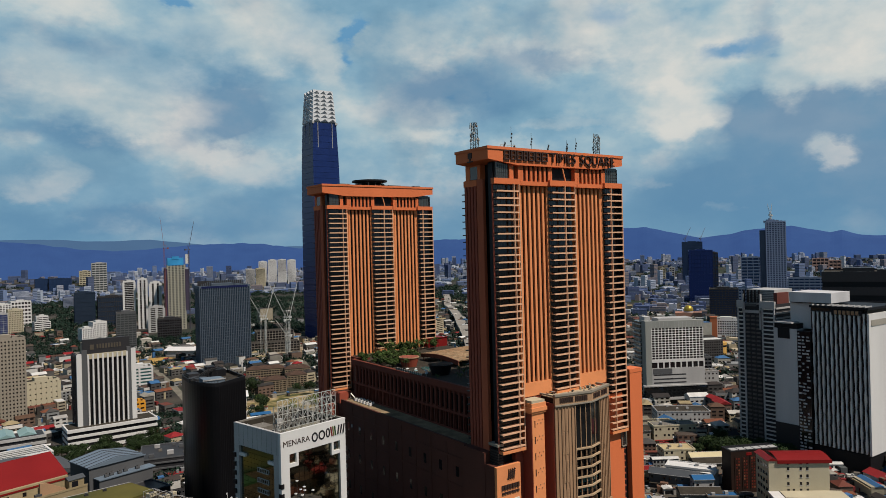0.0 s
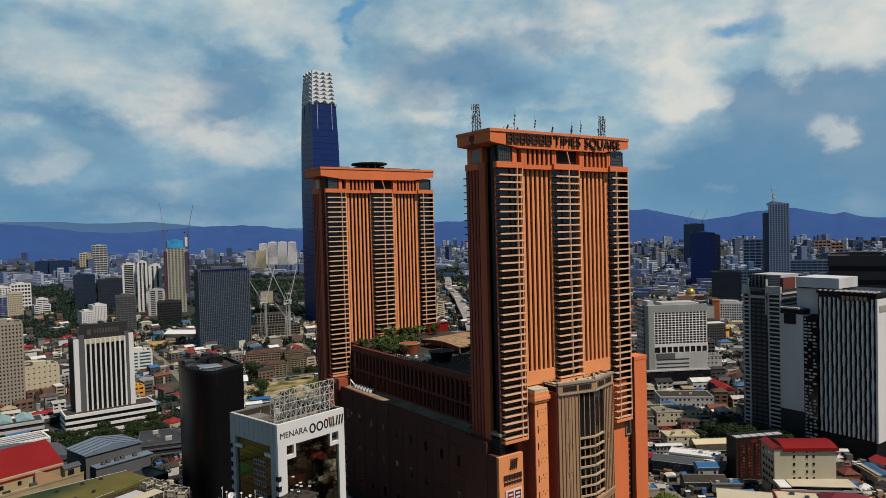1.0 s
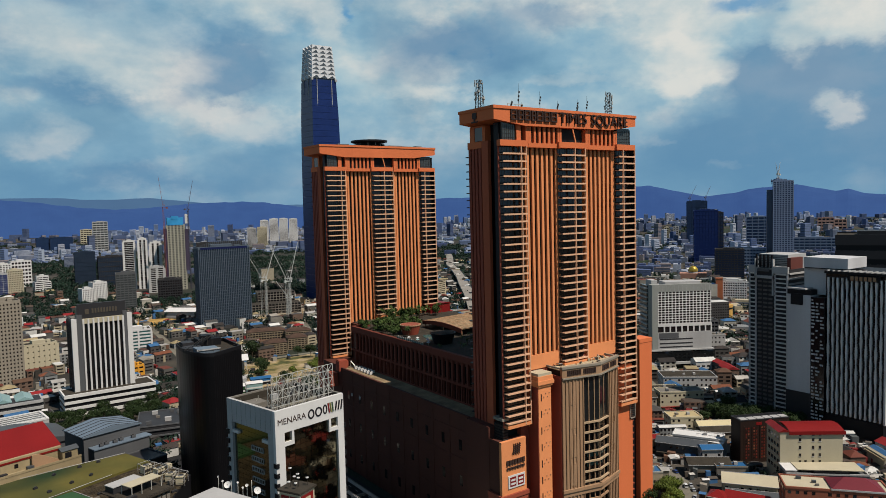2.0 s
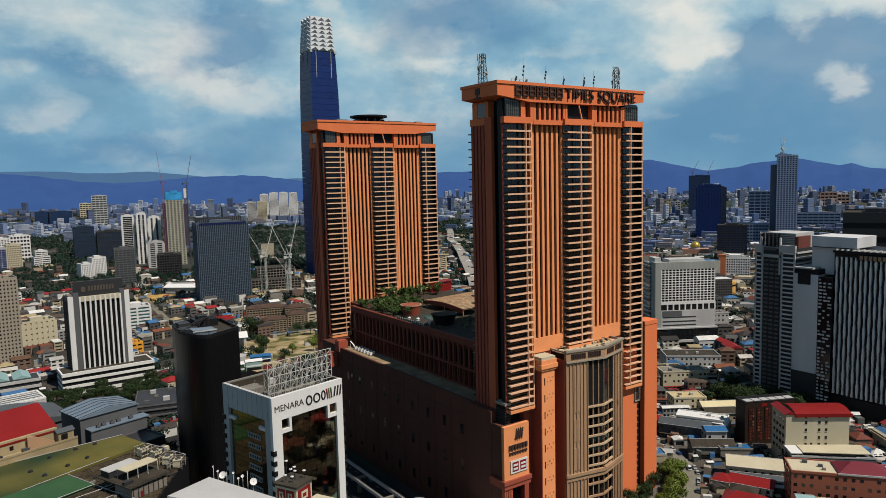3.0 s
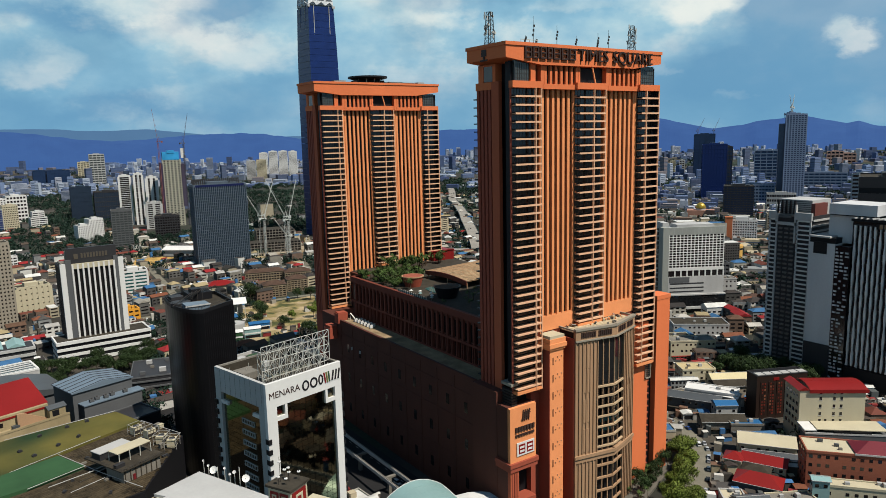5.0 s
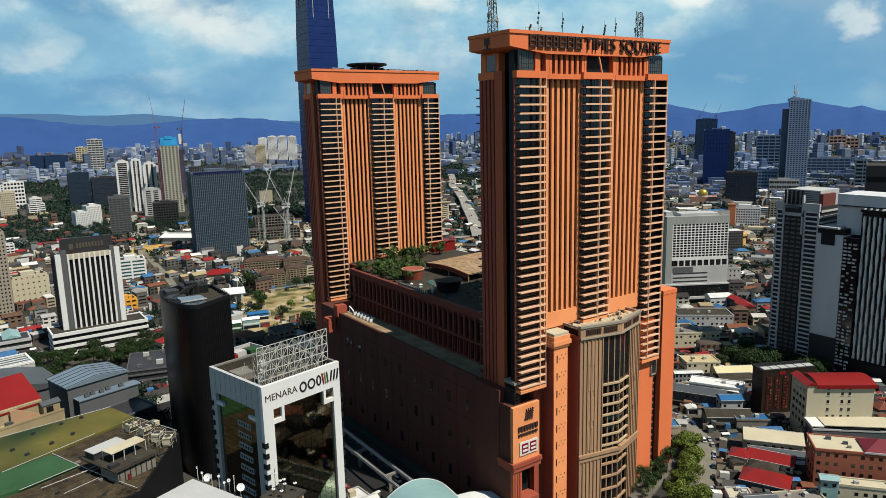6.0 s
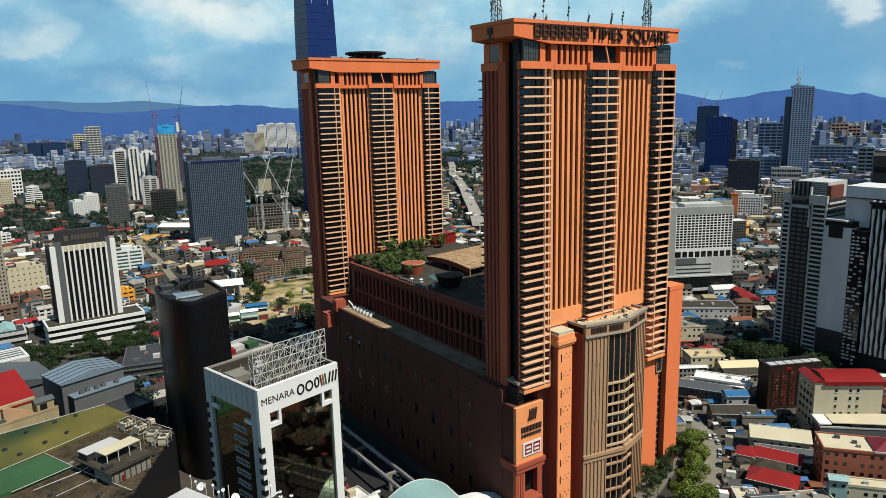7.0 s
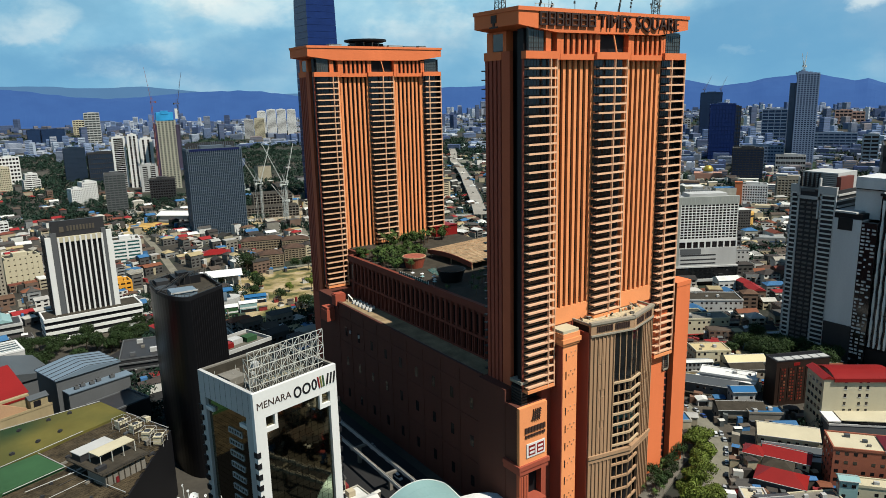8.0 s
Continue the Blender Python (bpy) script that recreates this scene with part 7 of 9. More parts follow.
ov = thing("overpass", 0, 0, 0, 0, "pale concrete overpass crossing under the expressway ramp", "road", kind="structure")
cross = [(540, 905), (600, 862), (660, 818), (730, 772), (800, 735)]
for (ax, ay), (bx, by) in zip(cross, cross[1:]):
    n = Vector((bx - ax, by - ay)).normalized().orthogonal()
    q = [(ax - 7 * n.x, ay - 7 * n.y), (ax + 7 * n.x, ay + 7 * n.y), (bx + 7 * n.x, by + 7 * n.y), (bx - 7 * n.x, by - 7 * n.y)]
    part("deck", Geo().prism(q if n.x * (by - ay) - n.y * (bx - ax) > 0 else q[::-1], 5.2, 6.2), bpy.data.materials["pale_road_deck"], ov)
    for sd in (-7, 7):
        part("parapet", Geo().beam((ax + sd * n.x, ay + sd * n.y, 6.8), (bx + sd * n.x, by + sd * n.y, 6.8), 0.6), offwhite_paint, ov)
    part("column", Geo().box(ax - 1.2, ax + 1.2, ay - 1.2, ay + 1.2, 0, 5.2), concrete, ov)
    take((ax + bx) / 2, (ay + by) / 2, 26)

# bright market cabins beside the bare lot
for x, y, w, d, h, m, lab in ((196, 612, 12, 9, 9, green_membrane, "green market cabin with a pale roof"), (212, 618, 14, 8, 8, teal_metal, "teal market cabin beside a bare lot"), (224, 640, 18, 8, 6, blue_metal, "blue roofed market stall beside a bare lot")):
    cb = thing("market_cabin", x, y, 0, -12, lab, "market cabin", "market cabins")
    part("wall", Geo().box(0, w, 0, d, 0, h), m, cb)
    part("roof", Geo().gable(0, w, 0, d, h, h + 1.6, "x", 0.5), blue_metal if m is blue_metal else white_paint, cb)
    part("white_band", Geo().box(-0.1, w + 0.1, -0.1, 0, h * 0.45, h * 0.6), white_paint, cb)
    part("shop_front", Geo().box(0.6, w - 0.6, -0.08, 0.1, 0.3, 2.8), charcoal, cb)
    take(x + w / 2, y + d / 2, w / 2)

# ---- hotel with the window grid ----
hg = thing("grid_hotel", 551.5, 446, 0, -30, "pale hotel with a deep window grid and grey side", "hotel")
hg.matrix_basis = pose(552.5, 447, 0, 0, 0, -30) @ Matrix.Diagonal((1.17, 1, 1.02, 1))
rect_foot(573, 433, -30, 54, 30)
part("core", Geo().box(0.4, 49.6, 0.15, 28, 0, 77), dark_glass, hg)
hotel_grey = material("pale_grey_green_paint", (0.30, 0.315, 0.29), 0.7, grain=0.08, stain=0.2, streak=True)
part("side_pilaster", Geo().box(-0.3, 4.6, -0.6, 10, 8, 79.5), hotel_grey, hg)
part("side_glass", Geo().box(-1.2, 0.4, 10, 28, 4, 78), grey_glass, hg)
for i in range(17):
    part("side_band", Geo().box(-2.2, 0.4, 9.8, 28.6, 6 + 4.3 * i, 7.2 + 4.3 * i), offwhite_paint, hg)
part("crown", Geo().box(4.6, 50.4, -0.3, 3, 72.5, 79.5), hotel_grey, hg)
for i in range(14):
    part("crown_joint", Geo().box(5.5 + 3.3 * i, 5.7 + 3.3 * i, -0.42, -0.3, 73.2, 78.6), offwhite_paint, hg)
for i in range(13):
    part("floor_band", Geo().box(4.6, 50.2, -0.3, 1.2, 42.0 + 2.36 * i, 42.65 + 2.36 * i), white_paint, hg)
for i in range(16):
    part("pier", Geo().box(4.6 + 2.98 * i, 5.2 + 2.98 * i, -0.38, 1.2, 41.6, 72.6), white_paint, hg)
part("mid_band", Geo().box(4.6, 50.4, -0.5, 1.4, 39.6, 42.2), white_paint, hg)
for i in range(9):
    part("mid_pier", Geo().box(9.5 + 5 * i, 10.6 + 5 * i, -0.5, 1.4, 34.2, 39.6), white_paint, hg)
part("lower_wall", Geo().box(4.6, 50.4, -0.7, 1.4, 17.5, 34.2), offwhite_paint, hg)
for z in (19.5, 23.0, 27.0):
    part("slot_window", Geo().box(6, 34, -0.8, -0.66, z, z + 1.2), dark_grey, hg)
part("grey_field", Geo().box(5.4, 22, -0.84, -0.7, 28.6, 33.6), grey_paint, hg)
part("shop_band", Geo().box(-2, 51, -2.5, 1.4, 6.5, 17), black_glass, hg)
part("canopy", Geo().box(-4, 52, -4, 1.4, 4.2, 6.4).box(-3, 51.5, -3, 1.4, 16.8, 18), offwhite_paint, hg)
part("roof", Geo().box(1, 49, 1, 27, 77, 77.6), offwhite_paint, hg)
part("roof_plant", Geo().box(14, 44, 8, 24, 77.6, 81).box(2, 7, 8, 22, 77.6, 83), offwhite_paint, hg)

# ---- dark apartment tower, blank white slab and wavy hotel, one behind another ----
stone_dark = material("dark_stone_balcony", (0.14, 0.13, 0.125), 0.7, grain=0.1, stain=0.2)
tt = thing("dark_apartment_tower", 484, 305, 0, 0, "dark apartment tower in a white open frame", "apartment building")
rect_foot(502, 278, 0, 36, 28)
part("core", Geo().box(0.6, 34, -29, 0, 0, 110), dark_grey, tt)
for y0, y1, n in ((-5.6, 0, 3), (-29, -19.4, 2)):
    part("white_frame", Geo().box(-0.4, 0.6, y0 - 0.3, y0 + 0.7, 0, 113).box(-0.4, 0.6, y1 - 0.9, y1, 0, 113), shade_grey, tt)
    for i in range(36):
        part("frame_rung", Geo().box(-0.4, 0.6, y0, y1, 3.2 + 3.05 * i, 4.1 + 3.05 * i), white_paint, tt)
balc = Geo().box(-0.5, 0.7, -1.4, 1.4, 0, 1.2).mesh("dark_balcony", stone_dark)
for i in range(34):
    for y0 in (-16.6, -12.5, -8.4):
        part("dark_balcony", balc, stone_dark, tt, at=(0, y0, 3.4 + 3.05 * i))
part("front_face", Geo().box(0.6, 34, -29.6, -29, 0, 111), dark_grey, tt)
for i in range(30):
    part("front_band", Geo().box(0.6, 34.2, -30.4, -29.6, 3 + 3.6 * i, 4.2 + 3.6 * i), offwhite_paint, tt)
part("crown_frame", Geo().box(-1, 1, -19, -4.6, 104, 106).box(-1, 1, -19, -18, 92, 118).box(-1, 1, -5.6, -4.6, 104, 118).box(-1, 1, -29.6, -19, 108, 113).box(-1, 1, -4.6, 0, 108, 113), offwhite_paint, tt)
for i in range(5):
    part("crown_fin", Geo().slab([(-0.6, 112), (1.4, 112), (1.4, 121), (0.2, 121)], -17.6 + 2.9 * i, -16.6 + 2.9 * i), charcoal, tt)
part("sign_strip", Geo().box(-1.2, -1.0, -16, -7, 109, 111), grey_paint, tt)
part("roof_louvre", Geo().box(6, 30, -26, -4, 110, 121), offwhite_paint, tt)
for i in range(8):
    part("louvre_line", Geo().box(5.7, 6.0, -26, -4, 111 + 1.25 * i, 111.4 + 1.25 * i), grey_paint, tt)
part("brown_box", Geo().box(4, 20, -29, -26.4, 110, 119), brown_clad, tt)

ms = thing("blank_slab", 479.5, 274.6, 0, 0, "white blank walled slab with a patterned end", "apartment building")
rect_foot(495, 262, 0, 34, 26)
part("wall", Geo().box(0, 26, -17, -0.6, 28, 95), shade_grey, ms)
part("lower_wall", Geo().box(-0.6, 26, -17.4, -0.6, 0, 28), dark_grey, ms)
part("ledge", Geo().box(-1, 26, -14, -0.6, 98.6, 99.6), offwhite_paint, ms)
part("recess", Geo().box(0.6, 26, -17, -0.6, 95, 98.6), charcoal, ms)
part("dark_box", Geo().box(-0.4, 3, -12, -3.5, 88, 95.6), charcoal, ms)
part("upper_wall", Geo().box(9, 30, -29, -8, 95, 113), shade_grey, ms)
part("upper_box", Geo().box(6, 32, -38, -9, 113.6, 120.5), shade_grey, ms)
part("box_gap", Geo().box(6.4, 31, -37.6, -9.4, 113, 113.6), charcoal, ms)
part("pattern_end", Geo().box(0.4, 26, -26, -17, 0, 94), dark_glass, ms)
rng = random.Random(4)
for i in range(40):
    for k in range(3):
        if rng.random() < 0.75:
            part("pattern_panel", Geo().box(0.0, 0.5, -17.6 - 2.9 * k - 1.5 * rng.random() - 1.0, -17.6 - 2.9 * k, 2 + 2.3 * i, 3.1 + 2.3 * i), offwhite_paint if rng.random() < 0.4 else shade_grey, ms)

wv = thing("wavy_hotel", 482.4, 249.2, 0, 0, "dark hotel with swelling pale vertical fins", "hotel")
rect_foot(500, 222, 0, 36, 40)
part("core", Geo().box(0.8, 40, -36.2, 0, 0, 111), dark_glass, wv)
part("base", Geo().box(-0.5, 40, -36.6, 0.5, 0, 16), charcoal, wv)
for k in range(12):
    y = -2.0 - 2.95 * k
    pts = []
    for i in range(27):
        z = 17 + 3.5 * i
        w = 0.26 + 0.46 * (0.5 + 0.5 * math.cos(z * 0.42 + math.pi * k)) ** 0.8
        pts.append((z, w))
    g = Geo()
    g.sheet([[(-0.6, y - w, z), (-0.6, y + w, z)] for z, w in pts])
    g.sheet([[(-0.6, y + w, z), (0.8, y + w, z)] for z, w in pts])
    g.sheet([[(0.8, y - w, z), (-0.6, y - w, z)] for z, w in pts])
    part("wavy_fin", g, white_paint, wv)
for i in range(27):
    part("floor_line", Geo().box(0.2, 0.9, -36.2, 0, 17 + 3.5 * i, 17.5 + 3.5 * i), dark_grey, wv)
part("end_wall", Geo().box(0.2, 28, -37.4, -36.2, 16, 108), white_paint, wv)
part("end_sign", Geo().box(3, 24, -37.7, -37.4, 100, 104), material("grey_sign_bar", (0.35, 0.33, 0.28), 0.6), wv, "grey bars of lettering")
part("cornice", Geo().box(-1, 40, -37.6, 0.4, 110.6, 112.2), charcoal, wv)
part("sign_backing", Geo().box(-0.6, -0.2, -34, -14, 106.5, 110), charcoal, wv)
for i in range(6):
    part("sign_bar", Geo().box(-1.0, -0.6, -18 - 2.7 * i, -16.2 - 2.7 * i, 107, 109.6), brown_stone, wv)
for i in range(11):
    part("pergola_beam", Geo().box(-1.5, 8, -2 - 3.4 * i, -1.4 - 3.4 * i, 112.2, 113.0), offwhite_paint, wv)
tower("dark_office_block", 650, 292, -65, 58, 60, 127, charcoal, dark_grey, "dark grey office block with a black top", floors=10, spandrel=0.6, piers=0, crown=8, group="city blocks")

# ---- cream block with the red vaulted roof ----
R = thing("cream_block", 379.5, 222, 0, -37.5, "cream painted block with a curved red roof", "building")
R.matrix_basis = pose(379.5, 222, 0, 0, 0, -37.5) @ Matrix.Diagonal((1, 1, 0.955, 1))
rect_foot(392, 211, -38, 34, 24)
part("wall", Geo().box(0, 34, 0, 18, 0, 32.6), cream_paint, R)
win = Geo().box(0, 1.3, -0.06, 0.4, 0, 1.8).mesh("window", dark_glass)
rev = Geo().box(-0.15, 1.45, -0.2, -0.02, -0.25, 0).mesh("sill", offwhite_paint)
for x0, zs in ((10.2, (14, 18, 22.5, 27)), (13.2, (14,)), (17.3, (14, 18, 22.5, 27, 30.4)), (21.0, (14, 18, 22.5, 27, 30.4)), (10.2, (30.4,))):
    for z in zs:
        w_ = part("window", win, dark_glass, R, at=(x0, 0, z))
        part("sill", rev, offwhite_paint, w_)
for i in range(5):
    for k in range(4):
        part("side_window", Geo().box(-0.06, 0.3, 2.0 + 3.8 * k, 4.2 + 3.8 * k, 9 + 4.6 * i, 11 + 4.6 * i), dark_glass, R)
part("roof", Geo().sheet([[(5 + 30 * i / 12, -0.8 + 20 * j / 10, 32.6 + 4.2 * math.sin(math.pi * (0.15 + 0.7 * j / 10)) - 1.8) for i in range(13)] for j in range(11)]), red_metal, R, "curved red sheet roof")
part("roof_skirt", Geo().box(4.6, 35.2, -1.0, -0.6, 31.2, 33.2), red_metal, R)
part("low_roof", Geo().gable(-0.5, 5, 0, 18, 32.6, 34.4, "y", 0.5), red_metal, R)
for i in range(16):
    part("roof_seam", Geo().beam((6 + 1.9 * i, -0.6, 32.9), (6 + 1.9 * i, 9.2, 35.1), 0.1), red_metal, R)
Rp = thing("grey_podium_block", 376.0, 218.5, 0, -43, "grey low block with arched windows and a white roof", "building")
rect_foot(376, 206, -48, 40, 10)
part("wall", Geo().box(0, 42, -6, 4, 0, 11.5), grey_paint, Rp)
part("roof", Geo().slab([(6, 13.6), (40, 13.6), (40, 14.0), (6, 14.0)], -5, 8), cream_paint, Rp)
part("roof_edge", Geo().ring(0, 42, -6.2, 4, 11.5, 12.4, 0.6), offwhite_paint, Rp)
part("side_roof", Geo().box(-0.5, 5.5, -6, 6, 13.2, 13.8), white_paint, Rp)
part("loggia", Geo().box(14, 32, -6.1, -5.8, 11.6, 13.4), charcoal, Rp)
for i in range(11):
    part("arch_window", Geo().slab([(7 + 3.1 * i, 4), (8.2 + 3.1 * i, 4), (8.2 + 3.1 * i, 6.6), (7.6 + 3.1 * i, 7.2), (7 + 3.1 * i, 6.6)], -6.12, -5.9), offwhite_paint, Rp)
br = thing("brown_block", 393.5, 254.8, 0, -25, "dark brown block with lit red shop windows", "building")
br.matrix_basis = pose(393.5, 254.8, 0, 0, 0, -25) @ Matrix.Diagonal((1.05, 1, 0.96, 1))
rect_foot(403, 244, -28, 32, 18)
part("wall", Geo().box(0, 31, 0, 10, 0, 27.6), material("dark_brown_panel", (0.028, 0.015, 0.011), 0.6, grain=0.15), br)
part("coping", Geo().ring(-0.2, 31.2, -0.2, 10.2, 27.6, 28.2, 0.4), dark_grey, br)
part("roof_deck", Geo().box(0.4, 30.6, 0.4, 9.6, 27.4, 27.7), charcoal, br)
strip = Geo().slab([(0, 28.2), (4.4, 28.2), (4.4, 28.5), (0, 28.5)], 0.1, 4.6).mesh("roof_panel", offwhite_paint)
for i in range(6):
    part("roof_panel", strip, offwhite_paint, br, at=(0.5 + 5.1 * i, 0, 0))
shopw = mixed("shop_window_mix", [(0.16, 0.026, 0.016), (0.02, 0.010, 0.008), (0.24, 0.09, 0.05), (0.03, 0.012, 0.010), (0.12, 0.024, 0.016)], rough=0.4, source="object")
sw = Geo().box(0, 0.9, -0.12, 0.1, 0, 1.1).mesh("shop_window", shopw)
rib = Geo().box(0, 0.5, -0.25, 0.05, 2.5, 24.0).mesh("wall_rib", bpy.data.materials["dark_brown_panel"])
for i in range(5):
    for q in (0, 1.5):
        for k in range(11):
            part("shop_window", sw, shopw, br, at=(3.2 + 5.0 * i + q, 0, 3 + 1.9 * k))
    part("wall_rib", rib, bpy.data.materials["dark_brown_panel"], br, at=(2.2 + 5.0 * i, 0, 0))
part("sign_panel", Geo().box(10, 13.5, -0.2, 0, 24.4, 26.2), red_metal, br)

# ---- nearer low blocks on that side ----
brick_red = material("brick_facade", (0.30, 0.10, 0.06), 0.85, grain=0.2, size=0.4, stain=0.15)
LOW = [  # name, x, y, yaw, w, d, h, wall, roof kind, roof material, label
    ("brick_block", 333, 193, -50, 46, 16, 21, brick_red, "flat", cream_paint, "red brick block with a white coping"),
    ("cream_shed", 327, 181, -50, 40, 7, 11, cream_paint, "flat", cream_paint, "cream low lean-to along a brick block"),
    ("red_house", 326, 221.2, -66, 20, 12, 8.0, cream_paint, "gable", red_metal, "house with a bright red gabled roof and white edges"),
    ("red_house", 306.5, 212.4, -66, 20, 12.5, 7.0, grey_paint, "hip", red_metal, "house with a wide red hipped roof"),
    ("red_house", 320.5, 227.0, -66, 8, 9, 8.6, cream_paint, "hip", red_metal, "small house with a red hipped roof"),
    ("grey_house", 318.5, 216.0, -66, 12, 8, 7.4, concrete, "hip", dirty_roof, "old house with a grey hipped roof"),
    ("white_shed", 386.5, 282, -72, 17, 10, 10, offwhite_paint, "gable", white_paint, "shed with a shallow white sheet roof"),
    ("white_house", 289, 206, -42, 10, 9, 6, offwhite_paint, "flat", cream_paint, "low house with a flat cream roof"),
    ("cream_hall", 340, 231.5, -54, 27, 15, 9.5, cream_paint, "gable", cream_paint, "hall with a pale cream sheet roof"),
    ("grey_hall", 333.5, 225.0, -54, 25, 7.6, 7, grey_paint, "gable", grey_metal, "grey lean-to hall with a sheet roof"),
    ("white_shed", 379, 293, -62, 30, 12, 11.5, offwhite_paint, "flat", white_paint, "shed with a flat white sheet roof"),
    ("grey_shed", 366, 296, -62, 30, 11, 9, grey_paint, "gable", grey_metal, "shed with a grey sheet roof"),
    ("blue_shed", 371, 265.5, -36, 12, 8.5, 11.0, offwhite_paint, "gable", blue_metal, "shed with a bright blue sheet roof"),
    ("tin_house", 353, 262, -40, 24, 12, 7, concrete, "gable", dirty_roof, "old house with a rusty patched roof"),
    ("tin_house", 362, 250, -40, 18, 8, 7, concrete, "flat", blue_metal, "low house under blue sheeting"),
    ("tan_block", 405, 314, -33, 22, 14, 12, cream_paint, "flat", material("tan_roof", (0.5, 0.4, 0.22), 0.8), "cream block with a tan flat roof"),
    ("tan_house", 409, 294, -33, 24, 12, 10, cream_paint, "gable", material("straw_roof", (0.62, 0.54, 0.33), 0.8), "house with a straw coloured roof"),
    ("tan_house", 398, 284, -33, 20, 11, 11, beige_paint, "gable", dirty_roof, "house with a brown tile roof"),
    ("white_shop_block", 446, 355, -32, 34, 14, 14, cream_paint, "flat", concrete, "white three storey block with square windows"),
    ("dark_roof_block", 490, 386, -40, 44, 22, 13, offwhite_paint, "flat", dirty_roof, "wide block with a dark flat roof"),
    ("white_office", 452, 376, -32, 30, 12, 11, cream_paint, "flat", dirty_roof, "white block with long windows"),
    ("grey_office", 418, 372, -32, 30, 14, 11, beige_paint, "gable", dirty_roof, "grey block with a sheet roof"),
    ("pale_block", 634, 440, -33, 16, 14, 23, offwhite_paint, "flat", concrete, "narrow pale block with window bands"),
    ("teal_cabin", 322, 184, -50, 7, 5, 14, teal_metal, "gable", teal_metal, "small teal roof cabin"),
    ("small_house", 288, 196, -30, 14, 10, 7, offwhite_paint, "gable", grey_metal, "small house with a pale sheet roof"),
    ("small_house", 303, 190, -30, 20, 9, 6, cream_paint, "flat", concrete, "low house with a pale concrete roof"),
    ("yellow_house", 366, 306, -33, 10, 8, 8, cream_paint, "gable", red_metal, "small yellow house with a red roof"),
]


def low_block(name, x, y, yaw, w, d, h, wall, kind, roof, label):
    b = thing(name, x, y, 0, yaw, label, "building", "low blocks")
    rect_foot(x + w / 2 * math.cos(radians(yaw)), y + w / 2 * math.sin(radians(yaw)), yaw, w, d)
    part("wall", Geo().box(0, w, 0, d, 0, h), wall, b)
    if kind == "flat":
        part("coping", Geo().ring(-0.25, w + 0.25, -0.25, d + 0.25, h - 0.4, h + 0.7, 0.6), roof if roof is white_paint else wall, b)
        sheet_ = part("roof", Geo().box(0.3, w - 0.3, 0.3, d - 0.3, h, h + 0.15), roof, b)
        part("roof_tank", Geo().box(w * 0.6, w * 0.6 + 2, d * 0.4, d * 0.4 + 2, h, h + 1.9), offwhite_paint, sheet_)
    elif kind == "gable":
        sheet_ = part("roof", Geo().gable(0, w, 0, d, h, h + d * 0.22, "x", 0.6), roof, b)
        part("ridge_cap", Geo().beam((-0.6, d / 2, h + d * 0.22), (w + 0.6, d / 2, h + d * 0.22), 0.2), offwhite_paint, sheet_)
        part("gutter", Geo().box(-0.6, w + 0.6, -0.85, -0.6, h - 0.15, h + 0.1), offwhite_paint, sheet_)
    else:
        sheet_ = part("roof", Geo().hip(0, w, 0, d, h, h + d * 0.3, 0.7), roof, b)
        part("gutter", Geo().box(-0.7, w + 0.7, -0.95, -0.7, h - 0.15, h + 0.1), offwhite_paint, sheet_)
    rr = random.Random(int(x * 3 + y))
    if h < 24:
        part("awning", Geo().box(0.5, w - 0.5, -2.0, -0.05, 3.0, 3.2), rr.choice((grey_metal, red_metal, blue_metal, dirty_roof)), b)
        for k in range(3 if kind == "flat" else 1):
            u, v, q = rr.uniform(1, w - 3), (rr.uniform(1, d - 2) if kind == "flat" else d + 0.4), rr.uniform(0.5, 1.1)
            z1 = h + 0.15 if kind == "flat" else h - 2.0
            part("roof_unit", Geo().box(u, u + 2 * q, v, v + 1.4 * q, z1, z1 + 1.3 * q), rr.choice((offwhite_paint, concrete, grey_metal)), b)
    fl = max(1, int(h / 4))
    n, m = max(2, int(w / 3.4)), max(2, int(d / 3.4))
    if h < 40:
        a = Geo().box(0, 1.5, -0.05, 0.3, 0, 1.5).mesh("window", dark_glass)
        c = Geo().box(-0.05, 0.3, 0, 1.5, 0, 1.5).mesh("side_window", dark_glass)
        for k in range(fl):
            for i in range(n):
                if (i * 7 + k * 3) % 5:
                    part("window", a, dark_glass, b, at=((i + 0.3) * w / n, 0, 1.4 + k * h / fl))
            for i in range(m):
                part("side_window", c, dark_glass, b, at=(0, (i + 0.3) * d / m, 1.4 + k * h / fl))
    return b


for row in LOW:
    low_block(*row)
dr = thing("maroon_roof", 343, 182, 21, -50, "maroon hipped roof on a brick block", "roof")
part("sheet", Geo().hip(6, 28, 0, 14, 0.8, 4.5, 0.6), material("maroon_sheet", (0.16, 0.02, 0.03), 0.5), dr)
part("fascia", Geo().box(5, 29, -1, -0.7, 0.2, 1.0), offwhite_paint, dr)

